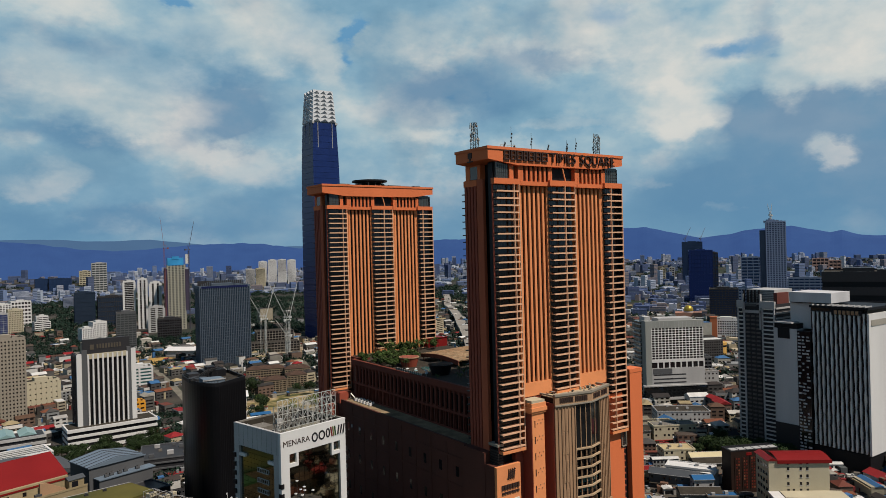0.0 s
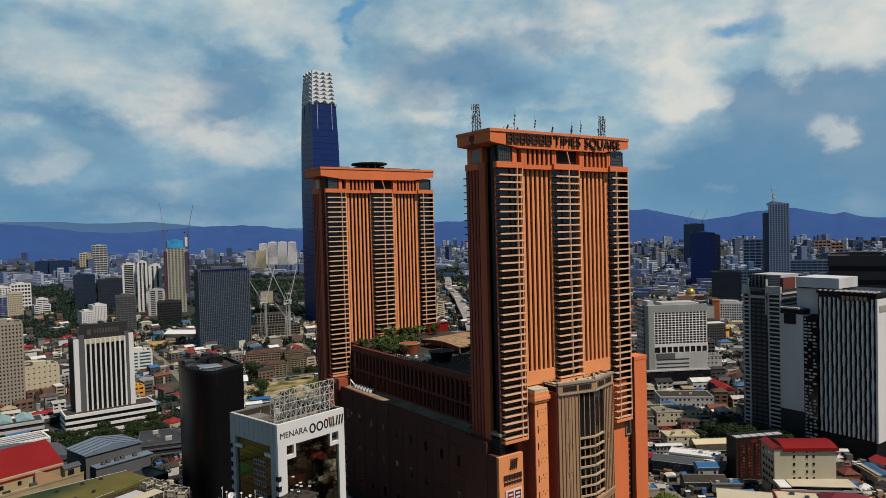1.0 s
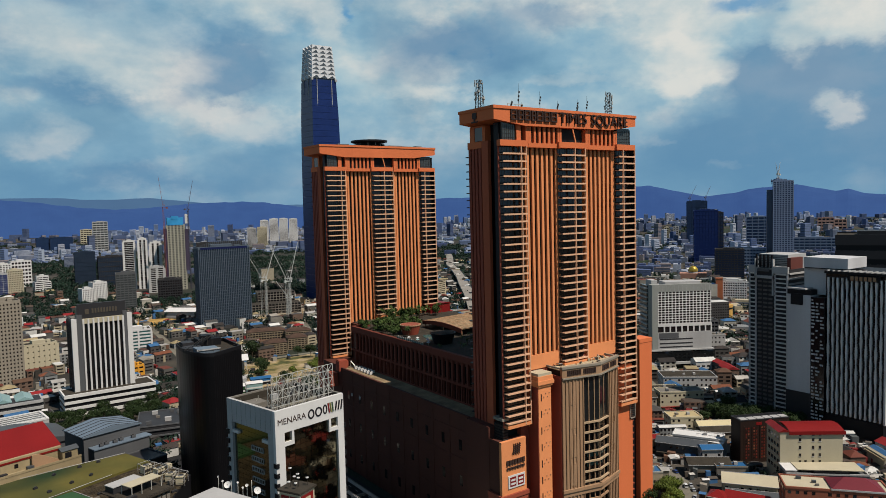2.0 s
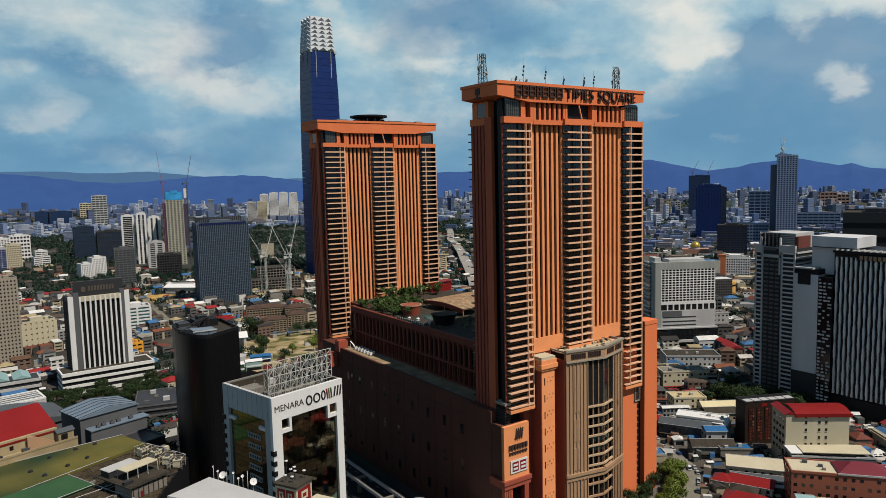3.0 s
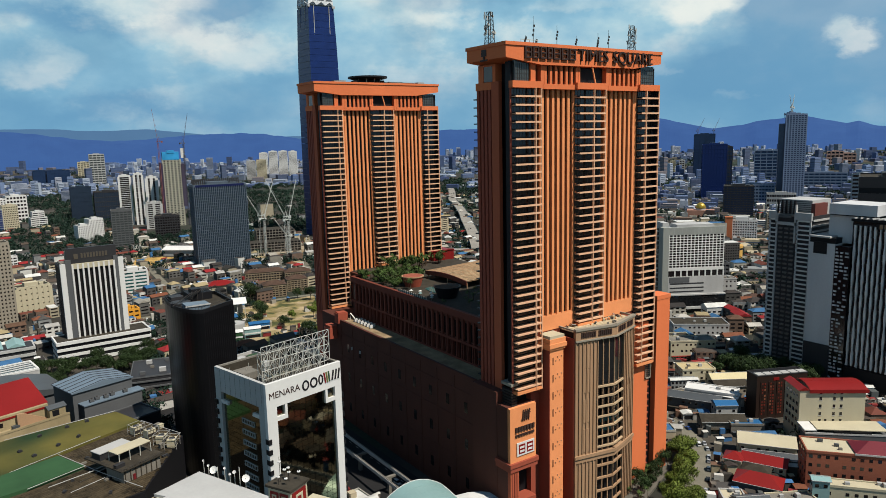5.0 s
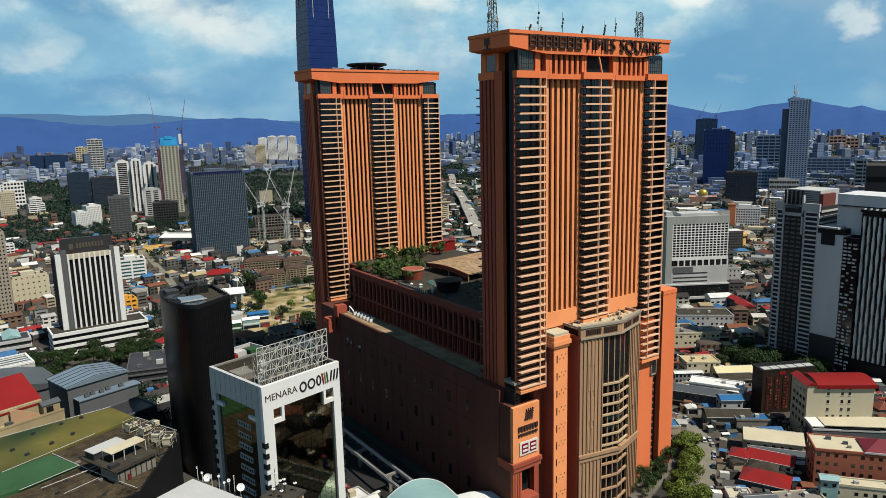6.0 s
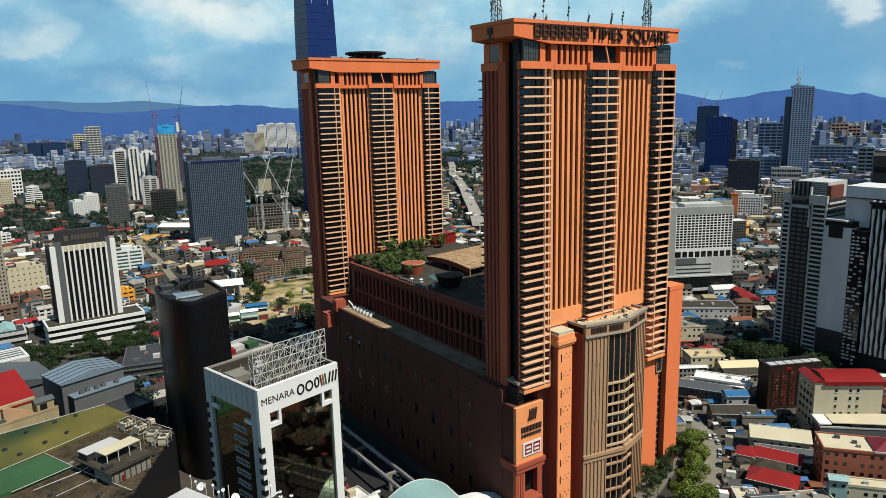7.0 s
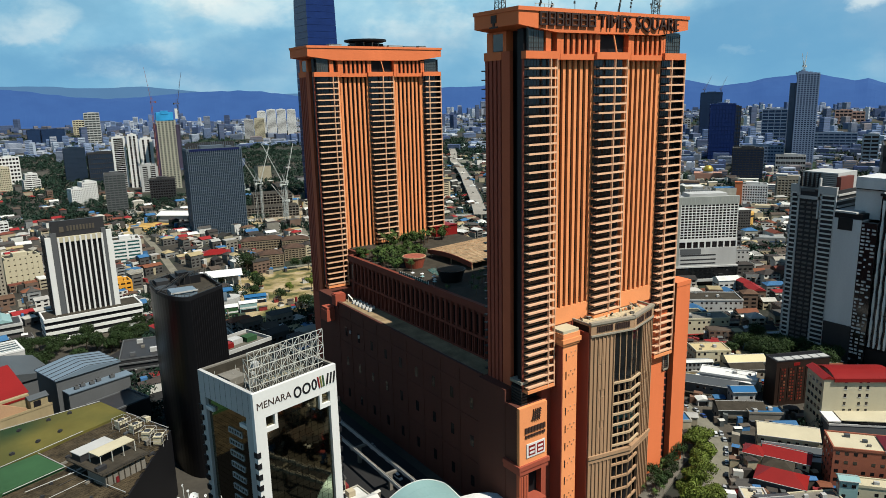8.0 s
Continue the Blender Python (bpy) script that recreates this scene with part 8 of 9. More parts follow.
# ---- far blocks on that side ----
RIGHT = [
    (2245, 1594, -52, 70, 50, 158, navy_glass, navy_glass, "dark blue glass tower", 30, 0.2, 8, 1.0),
    (1597, 1109, -52, 58, 34, 135, blue_glass, blue_glass, "deep blue glass tower", 26, 0.2, 8, 0.8),
    (1629, 1091, -52, 18, 30, 128, navy_glass, dark_grey, "deep blue glass tower", 24, 0.2, 3, 0.8),
    (1534, 868, -58, 40, 40, 200, navy_glass, pale_slate, "tall blue grey apartment tower with balconies and a tapered top", 46, 0.42, 7, 2.2),
    (2277, 1374, -58, 75, 40, 99, navy_glass, blue_grey, "bluish office slab", 18, 0.3, 8, 2.0),
    (3608, 3040, -50, 44, 34, 142, dark_glass, offwhite_paint, "pale apartment slab on the far side", 26, 0.45, 5, 3),
    (3650, 2990, -50, 44, 34, 142, dark_glass, offwhite_paint, "pale apartment slab on the far side", 26, 0.45, 5, 3),
    (3660, 2910, -50, 70, 34, 136, dark_glass, offwhite_paint, "pale apartment slab on the far side", 26, 0.45, 7, 3),
    (2366, 1778, -52, 20, 24, 57, dark_glass, offwhite_paint, "small white apartment slab", 14, 0.45, 3, 3),
    (2345, 1806, -52, 18, 24, 55, dark_glass, cream_paint, "small cream apartment slab", 14, 0.45, 3, 3),
    (4090, 2090, -60, 36, 30, 112, dark_glass, offwhite_paint, "pale hillside apartment slab", 24, 0.45, 4, 3),
    (4110, 2040, -60, 40, 30, 116, dark_glass, offwhite_paint, "pale hillside apartment slab", 24, 0.45, 4, 3),
    (3160, 1540, -62, 76, 36, 60, dark_glass, material("pink_paint", (0.55, 0.33, 0.26), 0.8), "pink apartment block", 14, 0.5, 10, 3),
    (3045, 1528, -62, 60, 36, 72, dark_glass, bpy.data.materials["pink_paint"], "pink apartment block", 16, 0.5, 8, 3),
    (1236, 808, -55, 52, 36, 64, navy_glass, dark_grey, "dark glass block under construction", 14, 0.35, 9, 0.8),
    (1500, 943, -58, 90, 26, 46, navy_glass, blue_grey, "long blue grey apartment slab", 12, 0.5, 14, 1.4),
    (1466, 855, -58, 56, 24, 32, dark_glass, offwhite_paint, "long white office slab", 7, 0.5, 12, 0.8),
    (2036, 1054, -60, 110, 30, 44, navy_glass, blue_grey, "long blue grey apartment slab", 10, 0.5, 16, 1.6),
    (1720, 815, -62, 30, 26, 63, dark_glass, pale_blue_metal, "pale blue apartment block", 14, 0.45, 5, 2),
    (978, 636, -55, 40, 22, 36, dark_glass, white_paint, "white block beside an orange stair core", 9, 0.5, 12, 1.2),
    (940, 700, -55, 36, 22, 26, dark_glass, offwhite_paint, "white low block", 6, 0.5, 10, 1.2),
    (700, 520, -40, 30, 20, 20, dark_glass, offwhite_paint, "white shop block with bands", 5, 0.5, 7, 0.8),
    (672, 470, -38, 24, 20, 30, dark_glass, grey_paint, "grey office block with bands", 7, 0.5, 6, 0.8),
    (1100, 640, -55, 50, 26, 34, dark_glass, beige_paint, "beige apartment block", 8, 0.5, 10, 1.5),
]
for x, y, yaw, w, d, h, core, band, label, fl, sp, pr, pw in RIGHT:
    tower("office_block" if "office" in label or "glass" in label else "apartment_block", x, y, yaw, w, d, h, core, band, label if len(label.split()) > 3 else label + " among city roofs", floors=fl if x < 1400 or x == 1534 else fl // 2 if x < 2500 else fl // 3, spandrel=sp, piers=pr if x < 1700 else max(2, pr // 2), pier_w=pw, crown=2.0 if h > 30 else 1.2, group="city blocks")
tp = thing("tower_spire", 1550, 890, 199, -58, "stepped pale top of a tall tower", "roof")
part("step", Geo().box(-14, 14, -8, 14, 0, 4), pale_slate, tp)
part("rear_wing", Geo().box(-23, -11, 0, 22, -199, -18), far_glass, tp, "darker glass wing set back")
part("step", Geo().box(-9, 9, -5, 9, 4, 6.5).box(-4, 4, -3, 5, 6.5, 9), pale_slate, tp)
for i in range(6):
    part("crown_fin", Geo().box(-13.6 + 5.2 * i, -12.8 + 5.2 * i, -8.4, -8.0, -6, 6), pale_slate, tp)
luffing_crane(1546, 886, 205, 10, 28, 70, 10, white_crane, "pale crane on top of a tall tower")
luffing_crane(1550, 890, 205, 8, 28, 72, 175, white_crane, "pale crane on top of a tall tower")
luffing_crane(2225, 1610, 158, 10, 60, 50, 0, bpy.data.materials["crane_dark_paint"], "dark crane on a blue tower")
luffing_crane(2262, 1570, 158, 10, 60, 45, 10, bpy.data.materials["crane_dark_paint"], "dark crane on a blue tower")
drum = thing("orange_drum", 836, 560, 0, 0, "round ochre drum building", "building")
take(836, 560, 18)
ochre = material("ochre_paint", (0.62, 0.36, 0.10), 0.75)
part("wall", Geo().prism([(13 * a, 13 * b) for a, b in circle], 0, 17), ochre, drum)
part("window_ring", Geo().prism([(13.1 * a, 13.1 * b) for a, b in circle], 17, 19.5), dark_glass, drum)
part("roof_rim", Geo().prism([(13.6 * a, 13.6 * b) for a, b in circle], 19.5, 22.5), ochre, drum)
solo("orange_stair_core", Geo().box(-5, 5, -2, 6, 0, 41).box(-5.4, 5.4, -2.4, 6.4, 40, 41.4), material("burnt_orange_paint", (0.52, 0.16, 0.07), 0.75), "burnt orange stair core between white blocks", "building", m=pose(962, 648, 0, 0, 0, -55))
mq = thing("domed_hall", 1237, 891, 0, -55, "pale hall with a golden dome", "mosque")
take(1237, 891, 36)
part("hall", Geo().box(-26, 26, -12, 20, 0, 13), material("terracotta_wall", (0.42, 0.22, 0.16), 0.8), mq)
part("drum", Geo().prism([(9 * a, 9 * b) for a, b in circle], 13, 18), offwhite_paint, mq)
gold = material("gilded_dome", (0.55, 0.38, 0.07), 0.35, 0.6, grain=0.05)
part("dome", Geo().sheet([[(9.5 * math.cos(q) * math.cos(a), 9.5 * math.cos(q) * math.sin(a), 18 + 10 * math.sin(q)) for a in np.linspace(0, 2 * math.pi, 33)] for q in np.linspace(-0.15, 1.55, 10)]), gold, mq)

# ---- streets beside the towers ----
def ribbon(path, width, z):
    grid = []
    for i, (x, y) in enumerate(path):
        a, b = Vector(path[max(i - 1, 0)]), Vector(path[min(i + 1, len(path) - 1)])
        n = (b - a).normalized().orthogonal()
        grid.append([(x - n.x * width / 2, y - n.y * width / 2, z), (x + n.x * width / 2, y + n.y * width / 2, z)])
    return grid


ROAD = [(230, 190), (262, 205), (284, 217), (305, 229), (321, 239.5), (333, 248), (342, 258), (348, 270), (358, 294), (372, 324), (400, 362), (440, 410)]
pale_asphalt = material("worn_pale_asphalt", (0.185, 0.172, 0.135), 0.9, grain=0.2, size=2, stain=0.3, stain_size=0.1)
solo("road", Geo().sheet(ribbon(ROAD, 9, 0.06)), pale_asphalt, "worn pale asphalt street curving past the tower", "road", "structure")
solo("pavement", Geo().sheet(ribbon([(x - 5.2, y + 4.0) for x, y in ROAD], 3, 0.16)), paving, "concrete pavement beside the street", "pavement", "structure")
solo("road", Geo().box(160, 197, 60, 640, 0.02, 0.06), asphalt, "dark asphalt avenue beside the podium", "road", "structure")
for i in range(30):
    solo("lane_mark", Geo().box(-0.1, 0.1, 0, 3, 0, 0.02), road_paint, "worn white painted lane mark", "road marking", kind="structure", m=pose(189, 180 + 8 * i, 0.07))
for (ax, ay), (bx, by) in zip(ROAD, ROAD[1:]):
    n = max(1, int(math.hypot(bx - ax, by - ay) / 4))
    for k in range(n):
        take(ax + (bx - ax) * k / n, ay + (by - ay) * k / n, 6)
solo("yard", Geo().prism([(270, 185), (300, 165), (430, 160), (520, 240), (520, 360), (420, 400), (330, 330)], 0.02, 0.04), yard, "packed grimy yards between the houses", "ground", "structure")
LANES = [[(120, 668), (200, 652), (300, 632), (420, 628)], [(345, 640), (352, 720), (372, 830), (420, 980)], [(60, 766), (200, 752), (345, 742), (470, 700)], [(110, 905), (240, 898), (380, 880), (520, 820)], [(200, 760), (214, 900), (226, 1060)], [(455, 345), (520, 430), (600, 560)], [(400, 362), (500, 330)]]
for lane in LANES:
    solo("lane", Geo().sheet(ribbon(lane, 8, 0.05)), pale_asphalt, "pale dusty lane between the low houses", "road", "structure")
    for (ax, ay), (bx, by) in zip(lane, lane[1:]):
        n = int(math.hypot(bx - ax, by - ay) / 8)
        for k in range(n):
            take(ax + (bx - ax) * k / n, ay + (by - ay) * k / n, 3.5)
solo("terrace", Geo().prism([(262, 230), (306, 246), (306, 252), (262, 248)], 0.05, 1.2), paving, "low paved terrace at the tower foot", "terrace", kind="structure")


def car_proto(name, paint, van=False):
    c = thing(name, 0, 0, -50, 0, "parked car", "car", "cars")
    L, hgt = (5.2, 2.0) if van else (4.4, 1.45)
    body = Geo().slab([(-L / 2, 0.35), (L / 2, 0.35), (L / 2, 0.8), (L / 2 - 0.3, 0.95), (-L / 2 + 0.1, 0.98), (-L / 2, 0.8)], -0.88, 0.88)
    part("body", body, paint, c)
    cab = Geo().slab([(-L / 2 + 0.15, 0.96), (L * 0.25, 0.96), (L * 0.12, hgt), (-L / 2 + (0.2 if van else 0.8), hgt)], -0.78, 0.78)
    part("cabin", cab, black_glass, c)
    part("roof", Geo().box(-L / 2 + (0.2 if van else 0.85), L * 0.11, -0.74, 0.74, hgt, hgt + 0.05), paint, c)
    for sx in (-L * 0.3, L * 0.3):
        for sy in (-0.9, 0.7):
            part("wheel", Geo().slab([(sx + 0.32 * math.cos(a), 0.32 + 0.32 * math.sin(a)) for a in np.linspace(0, 5.5, 8)], sy, sy + 0.2), charcoal, c)
    return c


paints = [("white car paint", (0.75, 0.75, 0.75)), ("silver car paint", (0.45, 0.46, 0.47)), ("black car paint", (0.02, 0.02, 0.02)), ("red car paint", (0.4, 0.02, 0.02)), ("blue car paint", (0.03, 0.07, 0.25))]
protos = [car_proto("car", material(n.replace(" ", "_"), c, 0.25, 0.2, grain=0.02, stain=0.03), i == 0) for i, (n, c) in enumerate(paints)]
for pr, lab in zip(protos, ("white van on the street", "silver car on the street", "black car on the street", "red car on the street", "blue car on the street")):
    pr["label"] = lab
rng = random.Random(17)
spots = []
for i in range(len(ROAD) - 1):
    (ax, ay), (bx, by) = ROAD[i], ROAD[i + 1]
    d = math.hypot(bx - ax, by - ay)
    yaw = math.degrees(math.atan2(by - ay, bx - ax))
    nx, ny = (by - ay) / d, -(bx - ax) / d
    for k in range(int(d / 5.5)):
        for off in (3.4, -3.6, 0.2):
            if rng.random() < (0.5 if off > 3 else 0.1):
                u = (k + rng.uniform(0.3, 0.7)) * 5.5 / d
                spots.append((ax + (bx - ax) * u + nx * off, ay + (by - ay) * u + ny * off, yaw))
for i in range(12):
    spots.append((rng.choice((163.5, 166.8, 185.6, 190.5, 193.5)), rng.uniform(262, 430), 90))
for x, y, yaw in spots:
    copy_thing(protos[rng.choices(range(5), (3, 4, 3, 1, 1))[0]], pose(x, y, 0.08, 0, 0, yaw + rng.choice((0, 180))))
for pr in protos:
    for o in list(pr.children):
        bpy.data.objects.remove(o)
    bpy.data.objects.remove(pr)

# ---- trees ----
def leaf_cloud(rng, lobes, per, spread, size):
    """Small leaf blades scattered over uneven lobes: (x, y, z, radius)."""
    g = Geo()
    for lx, ly, lz, lr in lobes:
        for _ in range(per):
            d = Vector((rng.gauss(0, 1), rng.gauss(0, 1), rng.gauss(0, 0.8))).normalized()
            p = Vector((lx, ly, lz)) + d * lr * rng.uniform(0.55, 1.0) ** 0.6 + Vector((rng.gauss(0, spread), rng.gauss(0, spread), rng.gauss(0, spread)))
            u = (d.orthogonal().normalized() + Vector((rng.gauss(0, 0.5), rng.gauss(0, 0.5), rng.gauss(0, 0.5)))).normalized()
            v = d.cross(u).normalized()
            s = size * rng.uniform(0.6, 1.3)
            n = len(g.v)
            g.v += [tuple(p - u * s), tuple(p + v * s * 0.6), tuple(p + u * s), tuple(p - v * s * 0.6)]
            g.f.append((n, n + 1, n + 2, n + 3))
    return g


def tree_proto(seed, h, r, green=street_leaf):
    rng = random.Random(seed)
    t = thing("tree", 0, 0, -60, 0, "leafy broad street tree", "tree", "street trees")
    g = Geo().beam((0, 0, 0), (0.1, 0.1, h * 0.45), 0.28, 7, 0.2)
    lobes = []
    for i in range(9):
        a, q = 2.4 * i, rng.uniform(0.35, 0.8)
        p = (r * q * math.cos(a), r * q * math.sin(a), h * rng.uniform(0.55, 0.85))
        g.beam((0.1, 0.1, h * 0.4), p, 0.13, 5, 0.04)
        lobes.append((*p, r * rng.uniform(0.32, 0.5)))
    lobes.append((0, 0, h * 0.85, r * 0.5))
    part("trunk", g, bark, t)
    part("crown", leaf_cloud(rng, lobes, 230, 0.18, 0.34), green, t)
    return t


trees = [tree_proto(s, h, r) for s, h, r in ((1, 9, 4.2), (2, 11, 4.8), (3, 7.5, 3.6), (4, 10, 3.8))]
dark_trees = [tree_proto(s, h, r, leaf) for s, h, r in ((5, 11, 5.2), (6, 9, 4.6))]


shrubs = [tree_proto(7, 6.0, 2.8, garden_leaf)]


def palm_proto(seed, h):
    rng = random.Random(seed)
    t = thing("palm", 0, 0, -60, 0, "feathery green garden palm", "palm", "garden palms")
    part("trunk", Geo().beam((0, 0, 0), (0.2, 0.1, h), 0.18, 6, 0.12), bark, t)
    g = Geo()
    for i in range(26):
        a, droop = i * 2.4, rng.uniform(-0.2, 1.3)
        prev = Vector((0.2, 0.1, h))
        for k in range(1, 6):
            q = k / 5
            p = Vector((0.2 + 2.6 * q * math.cos(a), 0.1 + 2.6 * q * math.sin(a), h + 1.0 * q - droop * 2.2 * q * q))
            side = Vector((-math.sin(a), math.cos(a), -0.25)) * (0.55 * (1 - 0.7 * q))
            n = len(g.v)
            g.v += [tuple(prev - side), tuple(prev + side), tuple(p + side * 0.8), tuple(p - side * 0.8)]
            g.f.append((n, n + 1, n + 2, n + 3))
            prev = p
    part("fronds", g, garden_leaf, t)
    return t


palms = [palm_proto(s, h) for s, h in ((1, 6.5), (2, 5), (3, 8))]
rng = random.Random(31)
spots = []
for i in range(34):
    k = rng.uniform(1.2, 4.6)
    j = int(k)
    (ax, ay), (bx, by) = ROAD[j], ROAD[j + 1]
    u = k - j
    off = rng.uniform(5.0, 12) if k > 2.3 else rng.uniform(-3.0, 12)
    x, y = ax + (bx - ax) * u - off * 0.62, ay + (by - ay) * u + off * 0.78
    if x < 264 and y > 228 or (y > 243 and x < 306):
        continue
    spots.append((x, y))
for x, y in spots:
    copy_thing(rng.choice(trees), pose(x, y, 0.05, 0, 0, rng.uniform(0, 360)) @ Matrix.Scale(rng.uniform(0.75, 1.3), 4))
for x, y in [(266, 240), (268, 243), (284, 244), (287, 246), (281, 241), (272, 243), (277, 245), (291, 247), (296, 248), (300, 249), (303, 247), (267, 234), (272, 236), (276, 238), (270, 232.5), (280, 238.5), (286, 241)]:
    copy_thing(rng.choice(palms + dark_trees), pose(x, y, 1.2, 0, 0, rng.uniform(0, 360)) @ Matrix.Scale(rng.uniform(0.6, 0.9), 4))
for x, y in [(136, 262), (138, 268), (137, 274), (140, 281), (139, 290), (143, 256), (146, 300), (141, 310)]:
    copy_thing(rng.choice(trees), pose(x, y, 0, 0, 0, rng.uniform(0, 360)))
for i in range(175):
    x, y = rng.uniform(217.2, 252), rng.uniform(350, 412)
    if (x - 232) ** 2 + (y - 371) ** 2 < 58 or x + y < 584 or x > 222 + (y - 350) * 0.75 or (x > 249 and y < 388):
        continue
    copy_thing(rng.choice(palms[:2] + shrubs), pose(x, y, 84.5, 0, 0, rng.uniform(0, 360)) @ Matrix.Scale(rng.uniform(0.6, 0.95), 4))
for i in range(30):
    x, y = rng.uniform(244, 292), rng.uniform(413, 430)
    copy_thing(rng.choice(palms + shrubs), pose(x, y, 84.5, 0, 0, rng.uniform(0, 360)) @ Matrix.Scale(rng.uniform(0.8, 1.25), 4))
for i in range(12):
    x, y = rng.uniform(217.5, 240), rng.uniform(300, 324)
    copy_thing(rng.choice(palms), pose(x, y, 84.5, 0, 0, rng.uniform(0, 360)) @ Matrix.Scale(rng.uniform(0.5, 0.8), 4))
for i in range(60):
    x, y = rng.uniform(436, 482), rng.uniform(258, 318)
    if x + y < 712 or not free(x, y, 2):
        continue
    copy_thing(rng.choice(dark_trees), pose(x, y, 0, 0, 0, rng.uniform(0, 360)) @ Matrix.Scale(rng.uniform(1.0, 1.6), 4))
    take(x, y, 3)
for i in range(56):
    x, y = rng.uniform(40, 145), rng.uniform(572, 628)
    if not 0.2 * x + 556 < y < 628:
        continue
    copy_thing(rng.choice(dark_trees), pose(x, y, 0, 0, 0, rng.uniform(0, 360)) @ Matrix.Scale(rng.uniform(0.9, 1.2), 4))
    take(x, y, 3)
for x, y in [(266, 752), (272, 748), (310, 735), (240, 664), (255, 735)]:
    copy_thing(rng.choice(dark_trees), pose(x, y, 0, 0, 0, rng.uniform(0, 360)) @ Matrix.Scale(rng.uniform(0.7, 1.3), 4))
for i in range(12):
    copy_thing(rng.choice(dark_trees + trees), pose(rng.uniform(205, 335), rng.uniform(585, 735), 0, 0, 0, rng.uniform(0, 360)) @ Matrix.Scale(rng.uniform(0.9, 1.5), 4))
copy_thing(dark_trees[0], pose(262, 745, 0) @ Matrix.Scale(2.0, 4))
for pr in trees + dark_trees + palms + shrubs:
    for o in list(pr.children):
        bpy.data.objects.remove(o)
    bpy.data.objects.remove(pr)

# ---- houses: the nearest as things, the far ones joined ----
def house_proto(seed):
    rng = random.Random(seed)
    w, d, h = rng.uniform(9, 19), rng.uniform(7, 11), rng.choice((5, 6, 6.5, 7, 9.5, 10))
    b = thing("shop_house", 0, 0, -80, 0, "old shop house with a weathered roof", "house", "shop houses")
    part("wall", Geo().box(-w / 2, w / 2, 0, d, 0, h), wall_ob, b)
    kind = seed % 4
    if kind == 0:
        part("roof", Geo().gable(-w / 2, w / 2, 0, d, h, h + d * 0.24, "x", 0.6), roof_ob, b)
    elif kind == 1:
        part("roof", Geo().hip(-w / 2, w / 2, 0, d, h, h + d * 0.28, 0.6), roof_ob, b)
    elif kind == 2:
        part("roof", Geo().box(-w / 2 + 0.3, w / 2 - 0.3, 0.3, d - 0.3, h, h + 0.2), roof_ob, b)
        part("coping", Geo().ring(-w / 2 - 0.2, w / 2 + 0.2, -0.2, d + 0.2, h - 0.3, h + 0.8, 0.5), wall_ob, b)
        part("tank", Geo().box(-2, 0, d * 0.4, d * 0.4 + 2, h, h + 2.2).box(2, 5, d * 0.5, d * 0.5 + 3, h, h + 2.6), wall_ob, b)
    else:
        part("roof", Geo().gable(-w / 2, w / 2, 0, d * 0.6, h, h + d * 0.16, "x", 0.5), roof_ob, b)
        part("lean_to", Geo().slab([(-w / 2, h - 1.2), (w / 2, h - 1.2), (w / 2, h - 0.8), (-w / 2, h - 0.8)], d * 0.6, d + 1), roof_ob, b)
    part("awning", Geo().box(-w / 2, w / 2, -1.8, 0, 3.0, 3.25), roof_ob, b)
    n = int(w / 2.6)
    strip = Geo()
    for f in range(max(1, int((h - 3.5) / 3.2))):
        strip = Geo()
        for i in range(n):
            strip.box(-w / 2 + (i + 0.2) * w / n, -w / 2 + (i + 0.75) * w / n, -0.08, 0.2, 4.2 + 3.2 * f, 5.8 + 3.2 * f)
        part("window_row", strip, dark_glass, b)
    side = Geo()
    for f in range(max(1, int(h / 3.4))):
        for i in range(3):
            side.box(-w / 2 - 0.06, -w / 2 + 0.2, (i + 0.3) * d / 3, (i + 0.65) * d / 3, 1.2 + 3.2 * f, 2.6 + 3.2 * f)
    part("side_window", side, dark_glass, b, kind="stuff")
    return b


hp_ = [house_proto(s) for s in range(16)]
rng = random.Random(77)
far_spots = []
for yaw0, az0, az1 in ((9, -6, 40), (-34, 40, 76)):
    c, s = math.cos(radians(yaw0)), math.sin(radians(yaw0))
    for i in range(-100, 300):
        for j in range(-40, 300):
            u, v = 15.5 * i + (7 if i % 6 == 0 else 0), 12.5 * j + (5 if j % 3 == 0 else 0)
            x, y = c * u - s * v + rng.uniform(-2.5, 2.5), s * u + c * v + rng.uniform(-2, 2)
            r, az = math.hypot(x, y), math.degrees(math.atan2(x, y))
            if r > 1250 and rng.random() < 0.58:
                continue
            if not (az0 <= az < az1) or r < 255 or r > 2300 or rng.random() < 0.2 + max(0, r - 500) / 1800 + 0.5 * max(0, noise.noise((x * 0.006, y * 0.006, 9))):
                continue
            if r < 330 and az < 40 or not free(x, y, 5.5):
                continue
            far_spots.append((r, x, y, yaw0 + rng.choice((0, 0, 90, 180)) + rng.gauss(0, 5)))
for i in range(420):
    az, r = rng.uniform(31.5, 41), rng.uniform(950, 2100)
    x, y = r * math.sin(radians(az)), r * math.cos(radians(az))
    if free(x, y, 7):
        far_spots.append((r, x, y, rng.choice((-34, 56, 9)) + rng.gauss(0, 5)))
far_spots.sort()
clutter = []
for i in range(2600):
    x, y = rng.uniform(285, 520), rng.uniform(175, 360)
    if math.degrees(math.atan2(x, y)) < 49 or not free(x, y, 2.6):
        continue
    clutter.append((x, y))
    take(x, y, 2.8)
for r, x, y, yaw in far_spots[:195]:
    copy_thing(rng.choice(hp_), pose(x, y, 0, 0, 0, yaw) @ Matrix.Scale(rng.uniform(0.8, 1.1), 4))
